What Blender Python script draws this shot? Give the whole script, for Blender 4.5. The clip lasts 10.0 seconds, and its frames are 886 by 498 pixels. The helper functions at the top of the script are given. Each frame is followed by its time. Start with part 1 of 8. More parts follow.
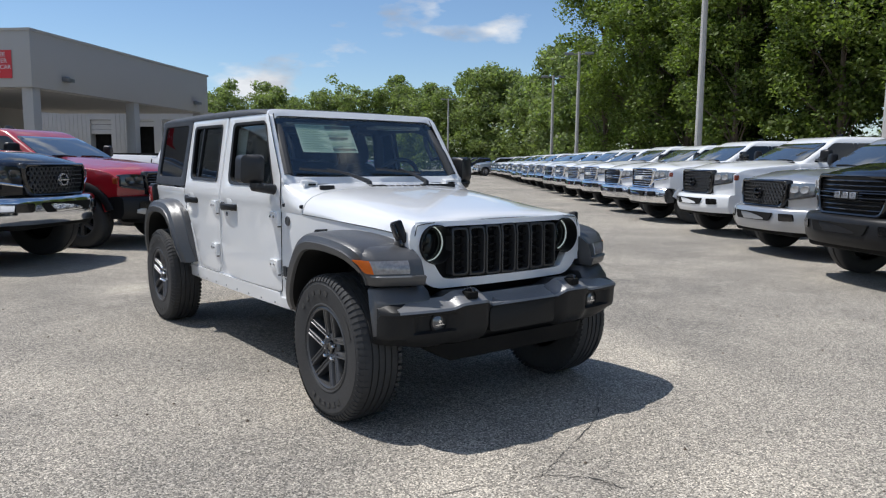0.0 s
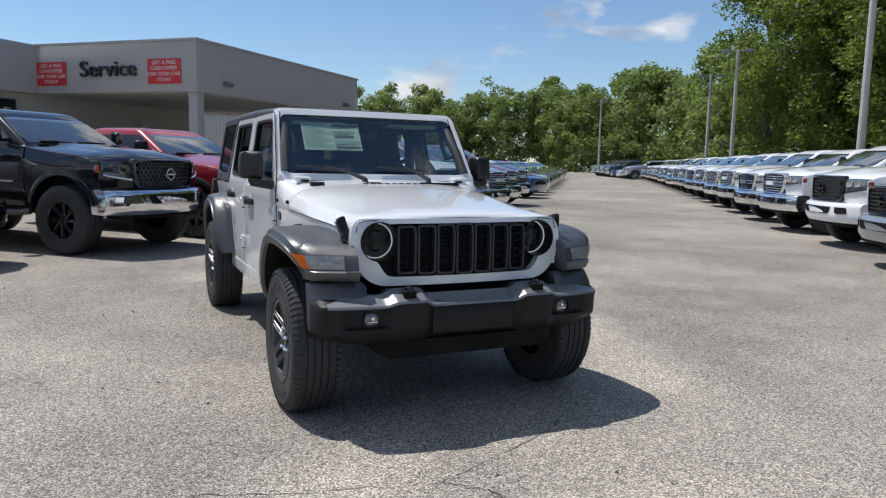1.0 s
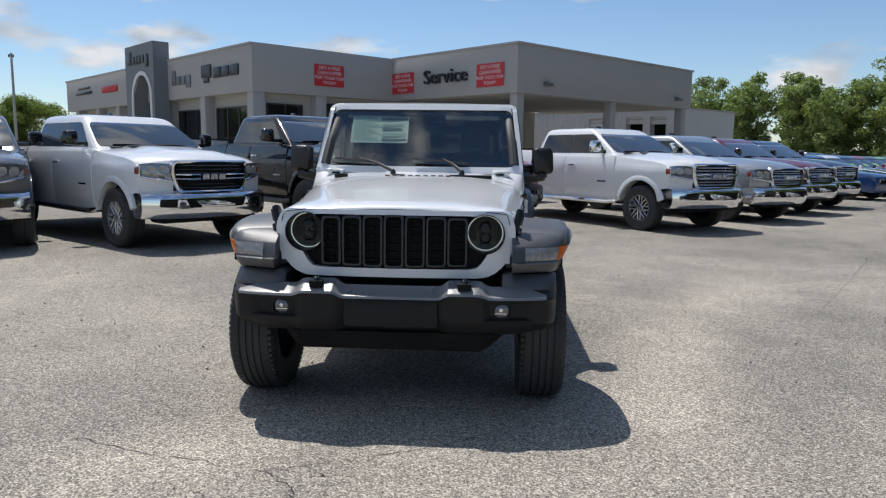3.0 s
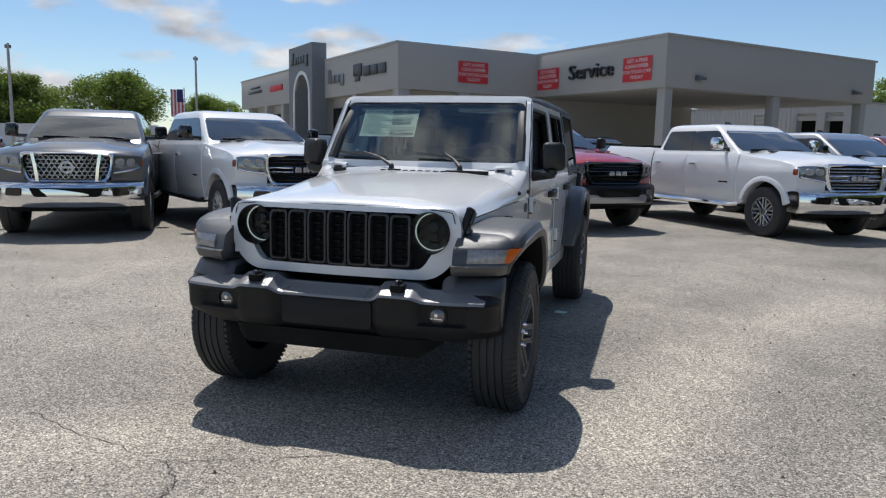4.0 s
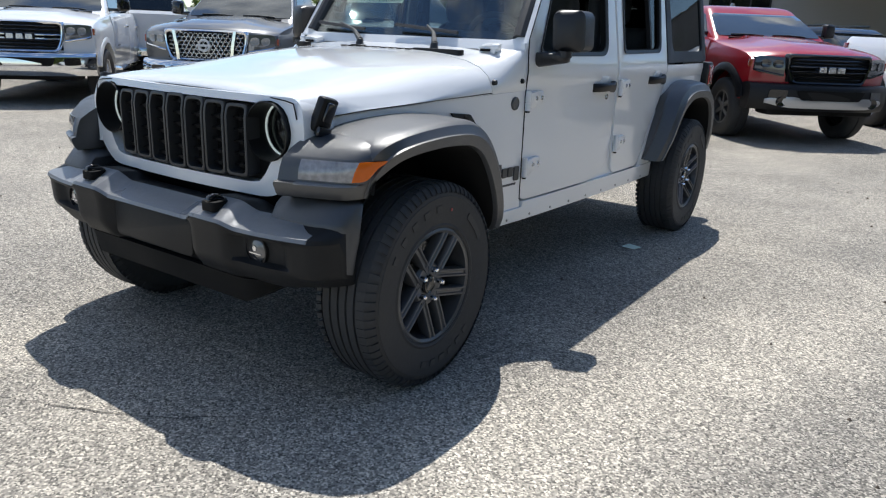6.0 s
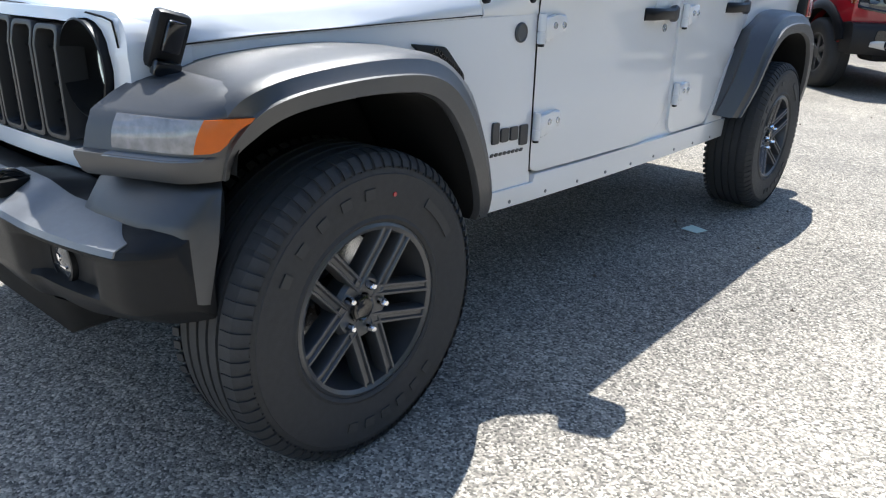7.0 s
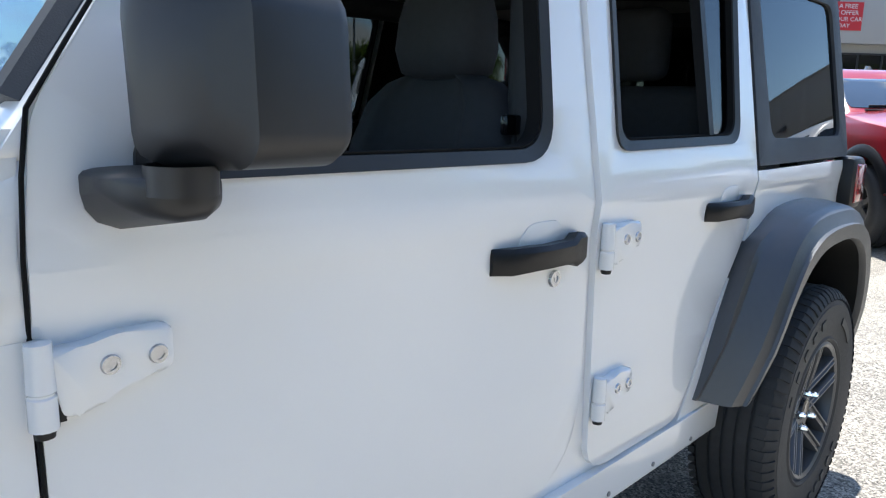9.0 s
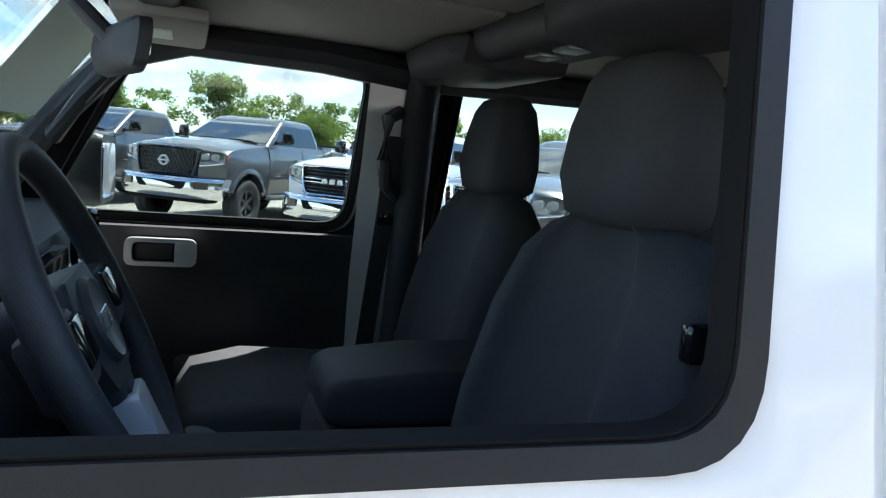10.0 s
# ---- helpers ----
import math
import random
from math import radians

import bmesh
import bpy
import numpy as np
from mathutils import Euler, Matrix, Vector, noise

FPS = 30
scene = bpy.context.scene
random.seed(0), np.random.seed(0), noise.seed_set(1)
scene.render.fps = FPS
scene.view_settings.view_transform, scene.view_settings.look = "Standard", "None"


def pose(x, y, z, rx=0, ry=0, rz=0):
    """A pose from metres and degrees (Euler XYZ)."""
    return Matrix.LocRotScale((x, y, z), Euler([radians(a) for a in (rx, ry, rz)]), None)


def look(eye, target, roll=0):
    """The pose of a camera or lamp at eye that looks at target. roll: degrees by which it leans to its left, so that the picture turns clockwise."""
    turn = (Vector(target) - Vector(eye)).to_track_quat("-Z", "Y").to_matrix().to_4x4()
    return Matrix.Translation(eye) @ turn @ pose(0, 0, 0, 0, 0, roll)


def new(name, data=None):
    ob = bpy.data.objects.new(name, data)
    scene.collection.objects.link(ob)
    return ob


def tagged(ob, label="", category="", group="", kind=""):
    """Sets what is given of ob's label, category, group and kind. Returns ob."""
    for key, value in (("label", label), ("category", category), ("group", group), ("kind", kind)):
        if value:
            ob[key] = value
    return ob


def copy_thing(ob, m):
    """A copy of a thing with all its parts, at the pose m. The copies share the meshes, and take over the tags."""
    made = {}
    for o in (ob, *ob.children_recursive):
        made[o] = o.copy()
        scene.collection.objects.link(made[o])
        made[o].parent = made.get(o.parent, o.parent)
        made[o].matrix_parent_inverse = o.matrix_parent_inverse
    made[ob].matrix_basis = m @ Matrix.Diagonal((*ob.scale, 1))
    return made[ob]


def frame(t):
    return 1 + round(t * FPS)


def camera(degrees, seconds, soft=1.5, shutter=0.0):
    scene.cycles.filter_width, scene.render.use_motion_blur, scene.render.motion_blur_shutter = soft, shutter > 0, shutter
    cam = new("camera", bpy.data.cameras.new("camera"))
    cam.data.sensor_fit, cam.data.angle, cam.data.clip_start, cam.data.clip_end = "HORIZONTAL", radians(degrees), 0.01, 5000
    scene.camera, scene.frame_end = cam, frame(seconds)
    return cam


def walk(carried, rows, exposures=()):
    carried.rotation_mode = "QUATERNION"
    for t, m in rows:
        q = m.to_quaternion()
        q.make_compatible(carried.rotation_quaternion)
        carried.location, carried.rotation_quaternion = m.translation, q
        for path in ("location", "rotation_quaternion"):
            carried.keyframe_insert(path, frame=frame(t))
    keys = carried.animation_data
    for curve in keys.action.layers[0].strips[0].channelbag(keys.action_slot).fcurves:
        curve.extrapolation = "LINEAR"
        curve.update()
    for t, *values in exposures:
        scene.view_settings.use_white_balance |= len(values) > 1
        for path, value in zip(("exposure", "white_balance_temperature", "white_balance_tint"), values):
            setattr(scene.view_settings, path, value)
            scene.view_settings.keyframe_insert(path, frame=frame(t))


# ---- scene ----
cam = camera(63.2, 10, soft=1.2)
PATH = [
    (0.0, (-2.635, -3.351, 1.371), (-1.44, -1.765, 1.13), 0.5),
    (0.5, (-2.187, -3.607, 1.366), (-1.157, -1.909, 1.127), 0.9),
    (1.0, (-1.696, -3.854, 1.365), (-0.866, -2.051, 1.123), 1.2),
    (1.5, (-1.163, -3.997, 1.356), (-0.556, -2.107, 1.109), 1.0),
    (2.0, (-0.632, -4.111, 1.359), (-0.266, -2.162, 1.106), 0.8),
    (2.5, (-0.084, -4.132, 1.359), (0.037, -2.153, 1.097), 0.7),
    (4.0, (1.478, -3.679, 1.358), (0.929, -1.777, 1.079), 1.2),
    (4.5, (1.869, -3.383, 1.354), (1.142, -1.545, 1.05), 1.6),
    (5.0, (2.182, -3.005, 1.352), (1.303, -1.246, 0.987), 1.8),
    (5.5, (2.397, -2.569, 1.343), (1.396, -0.9, 0.88), 1.8),
    (6.8, (2.114, -1.275, 1.17), (0.925, 0.17, 0.466), 2.0),
    (7.0, (2.039, -1.103, 1.148), (0.831, 0.326, 0.442), 1.6),
    (7.5, (1.86, -0.654, 1.184), (0.637, 0.777, 0.509), 1.8),
    (8.0, (1.746, -0.23, 1.211), (0.505, 1.215, 0.6), 2.0),
    (8.5, (1.598, 0.214, 1.228), (0.327, 1.675, 0.727), 1.5),
    (9.0, (1.485, 0.672, 1.287), (0.139, 2.1, 0.898), 1.5),
    (9.5, (1.299, 1.061, 1.366), (-0.288, 2.25, 1.103), 2.9),
    (9.7, (1.258, 1.145, 1.394), (-0.437, 2.177, 1.145), 4.3),
    (10.0, (1.161, 1.309, 1.406), (-0.705, 1.987, 1.17), 5.3),
]
walk(cam, [(t, look(eye, target, roll)) for t, eye, target, roll in PATH],
     exposures=[(0.0, 0.05, 6250, 10), (2.5, -0.03, 6300, 10), (4.5, -0.02, 6350, 10), (5.5, 0.13, 6250, 9), (7.0, 0.93, 6100, 8), (7.5, 1.10, 6050, 8), (8.5, 1.10, 6050, 8), (9.0, 1.29, 6150, 8), (9.5, 1.58, 6280, 8), (10.0, 2.08, 6250, 8)])

# ---- light ----
SUN_TO = Vector((-0.30, 0.42, 1.0)).normalized()
sun = new("sun", bpy.data.lights.new("sun", "SUN"))
sun.data.energy, sun.data.angle, sun.data.color = 4.2, radians(0.5), (1.0, 0.95, 0.88)
sun.matrix_world = look(SUN_TO * 60, (0, 0, 0))
world = bpy.data.worlds.new("sky")
scene.world = world
world.use_nodes = True
wn, wl = world.node_tree.nodes, world.node_tree.links
wn.clear()
sky = wn.new("ShaderNodeTexSky")
sky.sky_type, sky.sun_disc = "NISHITA", False
sky.sun_elevation = math.asin(SUN_TO.z)
sky.sun_rotation = math.atan2(SUN_TO.x, SUN_TO.y)
sky.air_density, sky.dust_density, sky.ozone_density = 1.0, 0.05, 4.5
# thin cumulus spread over the whole sky
tc = wn.new("ShaderNodeTexCoord")
mp = wn.new("ShaderNodeMapping")
mp.inputs["Scale"].default_value = (1.0, 1.0, 2.6)
mp.inputs["Location"].default_value = (0.35, 0.2, 0.4)
n1 = wn.new("ShaderNodeTexNoise")
n1.inputs["Scale"].default_value, n1.inputs["Detail"].default_value, n1.inputs["Roughness"].default_value = 4.6, 9, 0.52
ramp = wn.new("ShaderNodeValToRGB")
ramp.color_ramp.elements[0].position, ramp.color_ramp.elements[1].position = 0.570, 0.66
mixc = wn.new("ShaderNodeMixRGB")
bg = wn.new("ShaderNodeBackground")
bg.inputs["Strength"].default_value = 0.11
wo = wn.new("ShaderNodeOutputWorld")
wl.new(tc.outputs["Generated"], mp.inputs["Vector"])
wl.new(mp.outputs[0], n1.inputs["Vector"])
sepx = wn.new("ShaderNodeSeparateXYZ")
wl.new(tc.outputs["Generated"], sepx.inputs[0])
west_more = wn.new("ShaderNodeMath")
west_more.operation = "MULTIPLY_ADD"
west_more.inputs[1].default_value = -0.105
wl.new(sepx.outputs[0], west_more.inputs[0])
high_more = wn.new("ShaderNodeMath")
high_more.operation = "MULTIPLY_ADD"
high_more.inputs[1].default_value = 0.07
wl.new(sepx.outputs[2], high_more.inputs[0])
wl.new(n1.outputs[0], high_more.inputs[2])
wl.new(high_more.outputs[0], west_more.inputs[2])
wl.new(west_more.outputs[0], ramp.inputs[0])
wl.new(ramp.outputs[0], mixc.inputs[0])
# lumps of light and shade within the clouds
n2 = wn.new("ShaderNodeTexNoise")
n2.inputs["Scale"].default_value, n2.inputs["Detail"].default_value = 11.0, 6
wl.new(mp.outputs[0], n2.inputs["Vector"])
lump = wn.new("ShaderNodeValToRGB")
lump.color_ramp.elements[0].position, lump.color_ramp.elements[0].color = 0.35, (3.6, 3.8, 4.2, 1)
lump.color_ramp.elements[1].position, lump.color_ramp.elements[1].color = 0.62, (7.2, 7.3, 7.4, 1)
wl.new(n2.outputs[0], lump.inputs[0])
wl.new(lump.outputs[0], mixc.inputs[2])
wl.new(sky.outputs[0], mixc.inputs[1])
wl.new(mixc.outputs[0], bg.inputs["Color"])
wl.new(bg.outputs[0], wo.inputs[0])

# ---- materials ----


def mat(name, col, rough=0.5, metal=0.0, var=0.06, scale=3.0, fine=60.0, bump=0.0, bscale=200.0, coat=0.0, spec=0.5, island=0.0, rrand=0.08):
    """A surface with broad stains, fine grain, uneven gloss and relief."""
    m = bpy.data.materials.new(name)
    m.use_nodes = True
    nt = m.node_tree
    b = nt.nodes["Principled BSDF"]
    tex = nt.nodes.new("ShaderNodeTexCoord")
    a = nt.nodes.new("ShaderNodeTexNoise")
    a.inputs["Scale"].default_value, a.inputs["Detail"].default_value = scale, 5
    f = nt.nodes.new("ShaderNodeTexNoise")
    f.inputs["Scale"].default_value, f.inputs["Detail"].default_value = fine, 3
    nt.links.new(tex.outputs["Object"], a.inputs["Vector"])
    nt.links.new(tex.outputs["Object"], f.inputs["Vector"])
    add = nt.nodes.new("ShaderNodeMath")
    add.operation = "ADD"
    nt.links.new(a.outputs[0], add.inputs[0])
    nt.links.new(f.outputs[0], add.inputs[1])
    mr = nt.nodes.new("ShaderNodeMapRange")
    mr.inputs["From Min"].default_value, mr.inputs["From Max"].default_value = 0.6, 1.4
    mr.inputs["To Min"].default_value, mr.inputs["To Max"].default_value = 1 - var, 1 + var
    nt.links.new(add.outputs[0], mr.inputs[0])
    mul = nt.nodes.new("ShaderNodeMixRGB")
    mul.blend_type = "MULTIPLY"
    mul.inputs[0].default_value = 1
    mul.inputs[1].default_value = (*col, 1)
    nt.links.new(mr.outputs[0], mul.inputs[2])
    last = mul.outputs[0]
    if island:
        gi = nt.nodes.new("ShaderNodeNewGeometry")
        m2 = nt.nodes.new("ShaderNodeMapRange")
        m2.inputs["To Min"].default_value, m2.inputs["To Max"].default_value = 1 - island, 1 + island
        nt.links.new(gi.outputs["Random Per Island"], m2.inputs[0])
        mu2 = nt.nodes.new("ShaderNodeMixRGB")
        mu2.blend_type = "MULTIPLY"
        mu2.inputs[0].default_value = 1
        nt.links.new(last, mu2.inputs[1])
        nt.links.new(m2.outputs[0], mu2.inputs[2])
        last = mu2.outputs[0]
    nt.links.new(last, b.inputs["Base Color"])
    r = nt.nodes.new("ShaderNodeMapRange")
    r.inputs["From Min"].default_value, r.inputs["From Max"].default_value = 0.3, 0.7
    r.inputs["To Min"].default_value, r.inputs["To Max"].default_value = max(0.0, rough * (1 - rrand * 2)), min(1.0, rough * (1 + rrand * 2))
    nt.links.new(a.outputs[0], r.inputs[0])
    nt.links.new(r.outputs[0], b.inputs["Roughness"])
    b.inputs["Metallic"].default_value = metal
    b.inputs["Coat Weight"].default_value = coat
    b.inputs["Coat Roughness"].default_value = 0.03
    b.inputs["Specular IOR Level"].default_value = spec
    if bump:
        n = nt.nodes.new("ShaderNodeTexNoise")
        n.inputs["Scale"].default_value, n.inputs["Detail"].default_value = bscale, 2
        nt.links.new(tex.outputs["Object"], n.inputs["Vector"])
        bp = nt.nodes.new("ShaderNodeBump")
        bp.inputs["Strength"].default_value, bp.inputs["Distance"].default_value = bump, 0.002
        nt.links.new(n.outputs[0], bp.inputs["Height"])
        nt.links.new(bp.outputs[0], b.inputs["Normal"])
    return m


def glass(name, tint, mixed, rough=0.0, gain=0.55):
    """A pane: a share of tinted see-through and a clear gloss."""
    m = bpy.data.materials.new(name)
    m.use_nodes = True
    nt = m.node_tree
    nt.nodes.clear()
    out = nt.nodes.new("ShaderNodeOutputMaterial")
    tr = nt.nodes.new("ShaderNodeBsdfTransparent")
    tr.inputs[0].default_value = (*tint, 1)
    gl = nt.nodes.new("ShaderNodeBsdfGlossy")
    gl.inputs["Roughness"].default_value = rough
    lw = nt.nodes.new("ShaderNodeLayerWeight")
    lw.inputs[0].default_value = 0.5
    pw = nt.nodes.new("ShaderNodeMath")
    pw.operation = "POWER"
    pw.inputs[1].default_value = 4.0
    fr = nt.nodes.new("ShaderNodeMath")
    fr.operation = "MULTIPLY_ADD"
    fr.inputs[1].default_value, fr.inputs[2].default_value = gain, mixed
    nt.links.new(lw.outputs["Facing"], pw.inputs[0])
    nt.links.new(pw.outputs[0], fr.inputs[0])
    mx = nt.nodes.new("ShaderNodeMixShader")
    nt.links.new(fr.outputs[0], mx.inputs[0])
    nt.links.new(tr.outputs[0], mx.inputs[1])
    nt.links.new(gl.outputs[0], mx.inputs[2])
    nt.links.new(mx.outputs[0], out.inputs[0])
    return m


def paint(name, col, metal=0.0, rough=0.28, spec=0.5):
    return mat(name, col, rough, metal, var=0.008, scale=1.5, fine=900, coat=1.0, rrand=0.0, spec=spec)


def asphalt():
    """Bleached asphalt: pale and dark stones in a grey binder, with broad worn bands."""
    m = bpy.data.materials.new("asphalt")
    m.use_nodes = True
    nt = m.node_tree
    b = nt.nodes["Principled BSDF"]
    tex = nt.nodes.new("ShaderNodeTexCoord")

    def noise_node(s, d, ro=0.55):
        n = nt.nodes.new("ShaderNodeTexNoise")
        n.inputs["Scale"].default_value, n.inputs["Detail"].default_value, n.inputs["Roughness"].default_value = s, d, ro
        nt.links.new(tex.outputs["Object"], n.inputs["Vector"])
        return n
    v = nt.nodes.new("ShaderNodeTexVoronoi")
    v.inputs["Scale"].default_value = 145
    nt.links.new(tex.outputs["Object"], v.inputs["Vector"])
    stones = nt.nodes.new("ShaderNodeValToRGB")
    e = stones.color_ramp.elements
    e[0].position, e[0].color = 0.0, (0.058, 0.056, 0.053, 1)
    e[1].position, e[1].color = 1.0, (0.44, 0.418, 0.382, 1)
    for p, c in ((0.25, (0.135, 0.13, 0.122)), (0.55, (0.20, 0.19, 0.175)), (0.8, (0.30, 0.285, 0.26))):
        k = e.new(p)
        k.color = (*c, 1)
    sep = nt.nodes.new("ShaderNodeSeparateColor")
    nt.links.new(v.outputs["Color"], sep.inputs[0])
    nt.links.new(sep.outputs[0], stones.inputs[0])
    broad, mid, spots = noise_node(0.21, 5, 0.6), noise_node(1.1, 6, 0.65), noise_node(26, 4, 0.75)
    s1 = nt.nodes.new("ShaderNodeMath")
    s1.operation = "MULTIPLY_ADD"
    s1.inputs[1].default_value = 0.6
    nt.links.new(mid.outputs[0], s1.inputs[0])
    nt.links.new(broad.outputs[0], s1.inputs[2])
    s2 = nt.nodes.new("ShaderNodeMath")
    s2.operation = "MULTIPLY_ADD"
    s2.inputs[1].default_value = 0.75
    nt.links.new(spots.outputs[0], s2.inputs[0])
    nt.links.new(s1.outputs[0], s2.inputs[2])
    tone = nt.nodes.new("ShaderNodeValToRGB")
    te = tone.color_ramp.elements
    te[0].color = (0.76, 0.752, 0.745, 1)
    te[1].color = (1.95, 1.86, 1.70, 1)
    half = nt.nodes.new("ShaderNodeMapRange")
    half.inputs["From Min"].default_value, half.inputs["From Max"].default_value = 0.90, 1.46
    nt.links.new(s2.outputs[0], half.inputs[0])
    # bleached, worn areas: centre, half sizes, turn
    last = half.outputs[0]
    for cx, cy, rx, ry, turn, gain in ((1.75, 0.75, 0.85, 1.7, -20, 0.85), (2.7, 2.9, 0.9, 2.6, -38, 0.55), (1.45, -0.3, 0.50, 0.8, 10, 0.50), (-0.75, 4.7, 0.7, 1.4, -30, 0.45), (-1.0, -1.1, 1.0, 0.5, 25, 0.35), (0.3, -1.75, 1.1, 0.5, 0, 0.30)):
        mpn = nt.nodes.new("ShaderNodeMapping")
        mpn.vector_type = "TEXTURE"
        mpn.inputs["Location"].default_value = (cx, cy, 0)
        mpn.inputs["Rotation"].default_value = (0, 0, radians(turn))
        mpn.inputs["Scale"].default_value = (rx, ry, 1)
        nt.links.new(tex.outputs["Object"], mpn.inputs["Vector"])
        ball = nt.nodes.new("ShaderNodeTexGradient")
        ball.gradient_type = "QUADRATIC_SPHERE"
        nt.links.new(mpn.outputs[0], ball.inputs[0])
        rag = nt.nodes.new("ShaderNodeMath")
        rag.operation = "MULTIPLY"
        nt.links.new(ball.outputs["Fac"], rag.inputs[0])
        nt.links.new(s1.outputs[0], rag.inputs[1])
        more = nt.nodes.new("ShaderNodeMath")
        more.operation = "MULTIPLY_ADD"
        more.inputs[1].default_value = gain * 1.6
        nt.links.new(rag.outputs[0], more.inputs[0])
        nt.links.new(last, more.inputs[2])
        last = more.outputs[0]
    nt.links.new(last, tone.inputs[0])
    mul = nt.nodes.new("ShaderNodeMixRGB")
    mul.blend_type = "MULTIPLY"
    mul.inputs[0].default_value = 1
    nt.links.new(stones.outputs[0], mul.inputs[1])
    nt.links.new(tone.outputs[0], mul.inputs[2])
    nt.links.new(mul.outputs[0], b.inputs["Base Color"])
    b.inputs["Roughness"].default_value = 0.93
    b.inputs["Specular IOR Level"].default_value = 0.25
    bp = nt.nodes.new("ShaderNodeBump")
    bp.inputs["Strength"].default_value, bp.inputs["Distance"].default_value = 0.42, 0.006
    nt.links.new(v.outputs["Distance"], bp.inputs["Height"])
    bp.invert = True
    nt.links.new(bp.outputs[0], b.inputs["Normal"])
    return m


WHITE = paint("white_paint", (0.80, 0.81, 0.82))
BLACK_PLASTIC = mat("black_plastic", (0.010, 0.010, 0.011), 0.42, bump=0.10, bscale=900, var=0.1, spec=0.32)
GREY_PLASTIC = mat("grey_plastic", (0.043, 0.044, 0.047), 0.40, bump=0.25, bscale=700, var=0.1, spec=1.0)
TOP_FABRIC = mat("black_top", (0.030, 0.033, 0.040), 0.55, bump=0.3, bscale=600, var=0.12)
RUBBER = mat("tyre_rubber", (0.041, 0.041, 0.042), 0.66, bump=0.3, bscale=300, var=0.18, spec=0.35)
RIM_GREY = mat("rim_grey", (0.105, 0.107, 0.112), 0.34, 0.6, var=0.06)
SILVER = mat("bright_alloy", (0.55, 0.56, 0.58), 0.25, 0.9)
CHROME = mat("chrome", (0.80, 0.81, 0.83), 0.08, 1.0, var=0.02)
GLOSS_BLACK = mat("gloss_black", (0.008, 0.008, 0.009), 0.12, coat=0.6)
DARK = mat("dark_underside", (0.006, 0.006, 0.006), 0.8, spec=0.25)
LAMP_CLEAR = mat("lamp_clear", (0.36, 0.355, 0.35), 0.16, 0.1, coat=1.0, var=0.2, scale=25)
AMBER = mat("amber_lens", (0.66, 0.135, 0.010), 0.22, coat=0.15, spec=0.3)
RED_LENS = mat("red_lens", (0.30, 0.01, 0.012), 0.15, coat=1.0)
GLASS_CLEAR = glass("car_glass", (0.78, 0.83, 0.81), 0.115, 0.0, 0.70)
STUCCO = mat("grey_stucco", (0.43, 0.42, 0.405), 0.85, bump=0.6, bscale=60, var=0.05, scale=0.5, fine=40)
STUCCO_DARK = mat("slate_stucco", (0.20, 0.215, 0.235), 0.7, bump=0.4, bscale=60, var=0.05, scale=0.5)
STUCCO_LIGHT = mat("pale_stucco", (0.44, 0.425, 0.395), 0.85, bump=0.5, bscale=60, var=0.05, scale=0.6)
METAL_WALL = mat("white_metal_wall", (0.62, 0.62, 0.62), 0.5, var=0.06)
CONCRETE = mat("concrete", (0.42, 0.41, 0.39), 0.85, bump=0.4, bscale=40, var=0.12)
SIGN_RED = mat("red_banner", (0.62, 0.035, 0.045), 0.5, var=0.06)
LETTER_WHITE = mat("letter_white", (0.75, 0.75, 0.75), 0.5)
LETTER_DARK = mat("letter_dark", (0.035, 0.037, 0.04), 0.35)
LETTER_GREY = mat("letter_grey", (0.20, 0.21, 0.22), 0.35, 0.4)
BARK = mat("bark", (0.13, 0.10, 0.075), 0.9, bump=0.8, bscale=12, var=0.3)
ASPHALT = asphalt()


def leaf_mat(name, col, var):
    m = mat(name, col, 0.55, var=0.25, scale=0.25, fine=2.0, island=var)
    nt = m.node_tree
    b = nt.nodes["Principled BSDF"]
    tr = nt.nodes.new("ShaderNodeBsdfTranslucent")
    mx = nt.nodes.new("ShaderNodeMixShader")
    mx.inputs[0].default_value = 0.42
    gain = nt.nodes.new("ShaderNodeMixRGB")
    gain.blend_type = "MULTIPLY"
    gain.inputs[0].default_value = 1
    gain.inputs[2].default_value = (1.5, 1.6, 0.9, 1)
    src = b.inputs["Base Color"].links[0].from_socket
    nt.links.new(src, gain.inputs[1])
    nt.links.new(gain.outputs[0], tr.inputs[0])
    nt.links.new(b.outputs[0], mx.inputs[1])
    nt.links.new(tr.outputs[0], mx.inputs[2])
    nt.links.new(mx.outputs[0], nt.nodes["Material Output"].inputs[0])
    return m


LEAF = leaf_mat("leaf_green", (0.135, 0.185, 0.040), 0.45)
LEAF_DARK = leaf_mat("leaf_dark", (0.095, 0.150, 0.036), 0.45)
# leaf green made paler and greyer to paint in the haze of distance
LEAF_HAZED = leaf_mat("leaf_hazed", (0.185, 0.235, 0.085), 0.45)
WINDOW_BLACK = mat("tinted_window", (0.014, 0.017, 0.018), 0.02, coat=0.3, var=0.05, spec=0.55)
SCREEN_GLASS = mat("screen_glass", (0.030, 0.036, 0.038), 0.03, coat=1.0, var=0.25, scale=1.2, spec=1.0)
DOOR_GLASS = mat("shop_glass", (0.012, 0.013, 0.014), 0.06)
FLAG_CLOTH = mat("flag_cloth", (0.55, 0.10, 0.12), 0.8)
FLAG_BLUE = mat("flag_blue", (0.03, 0.04, 0.14), 0.8)
CRACK = mat("crack_fill", (0.045, 0.043, 0.04), 0.95)

# ---- mesh helpers ----


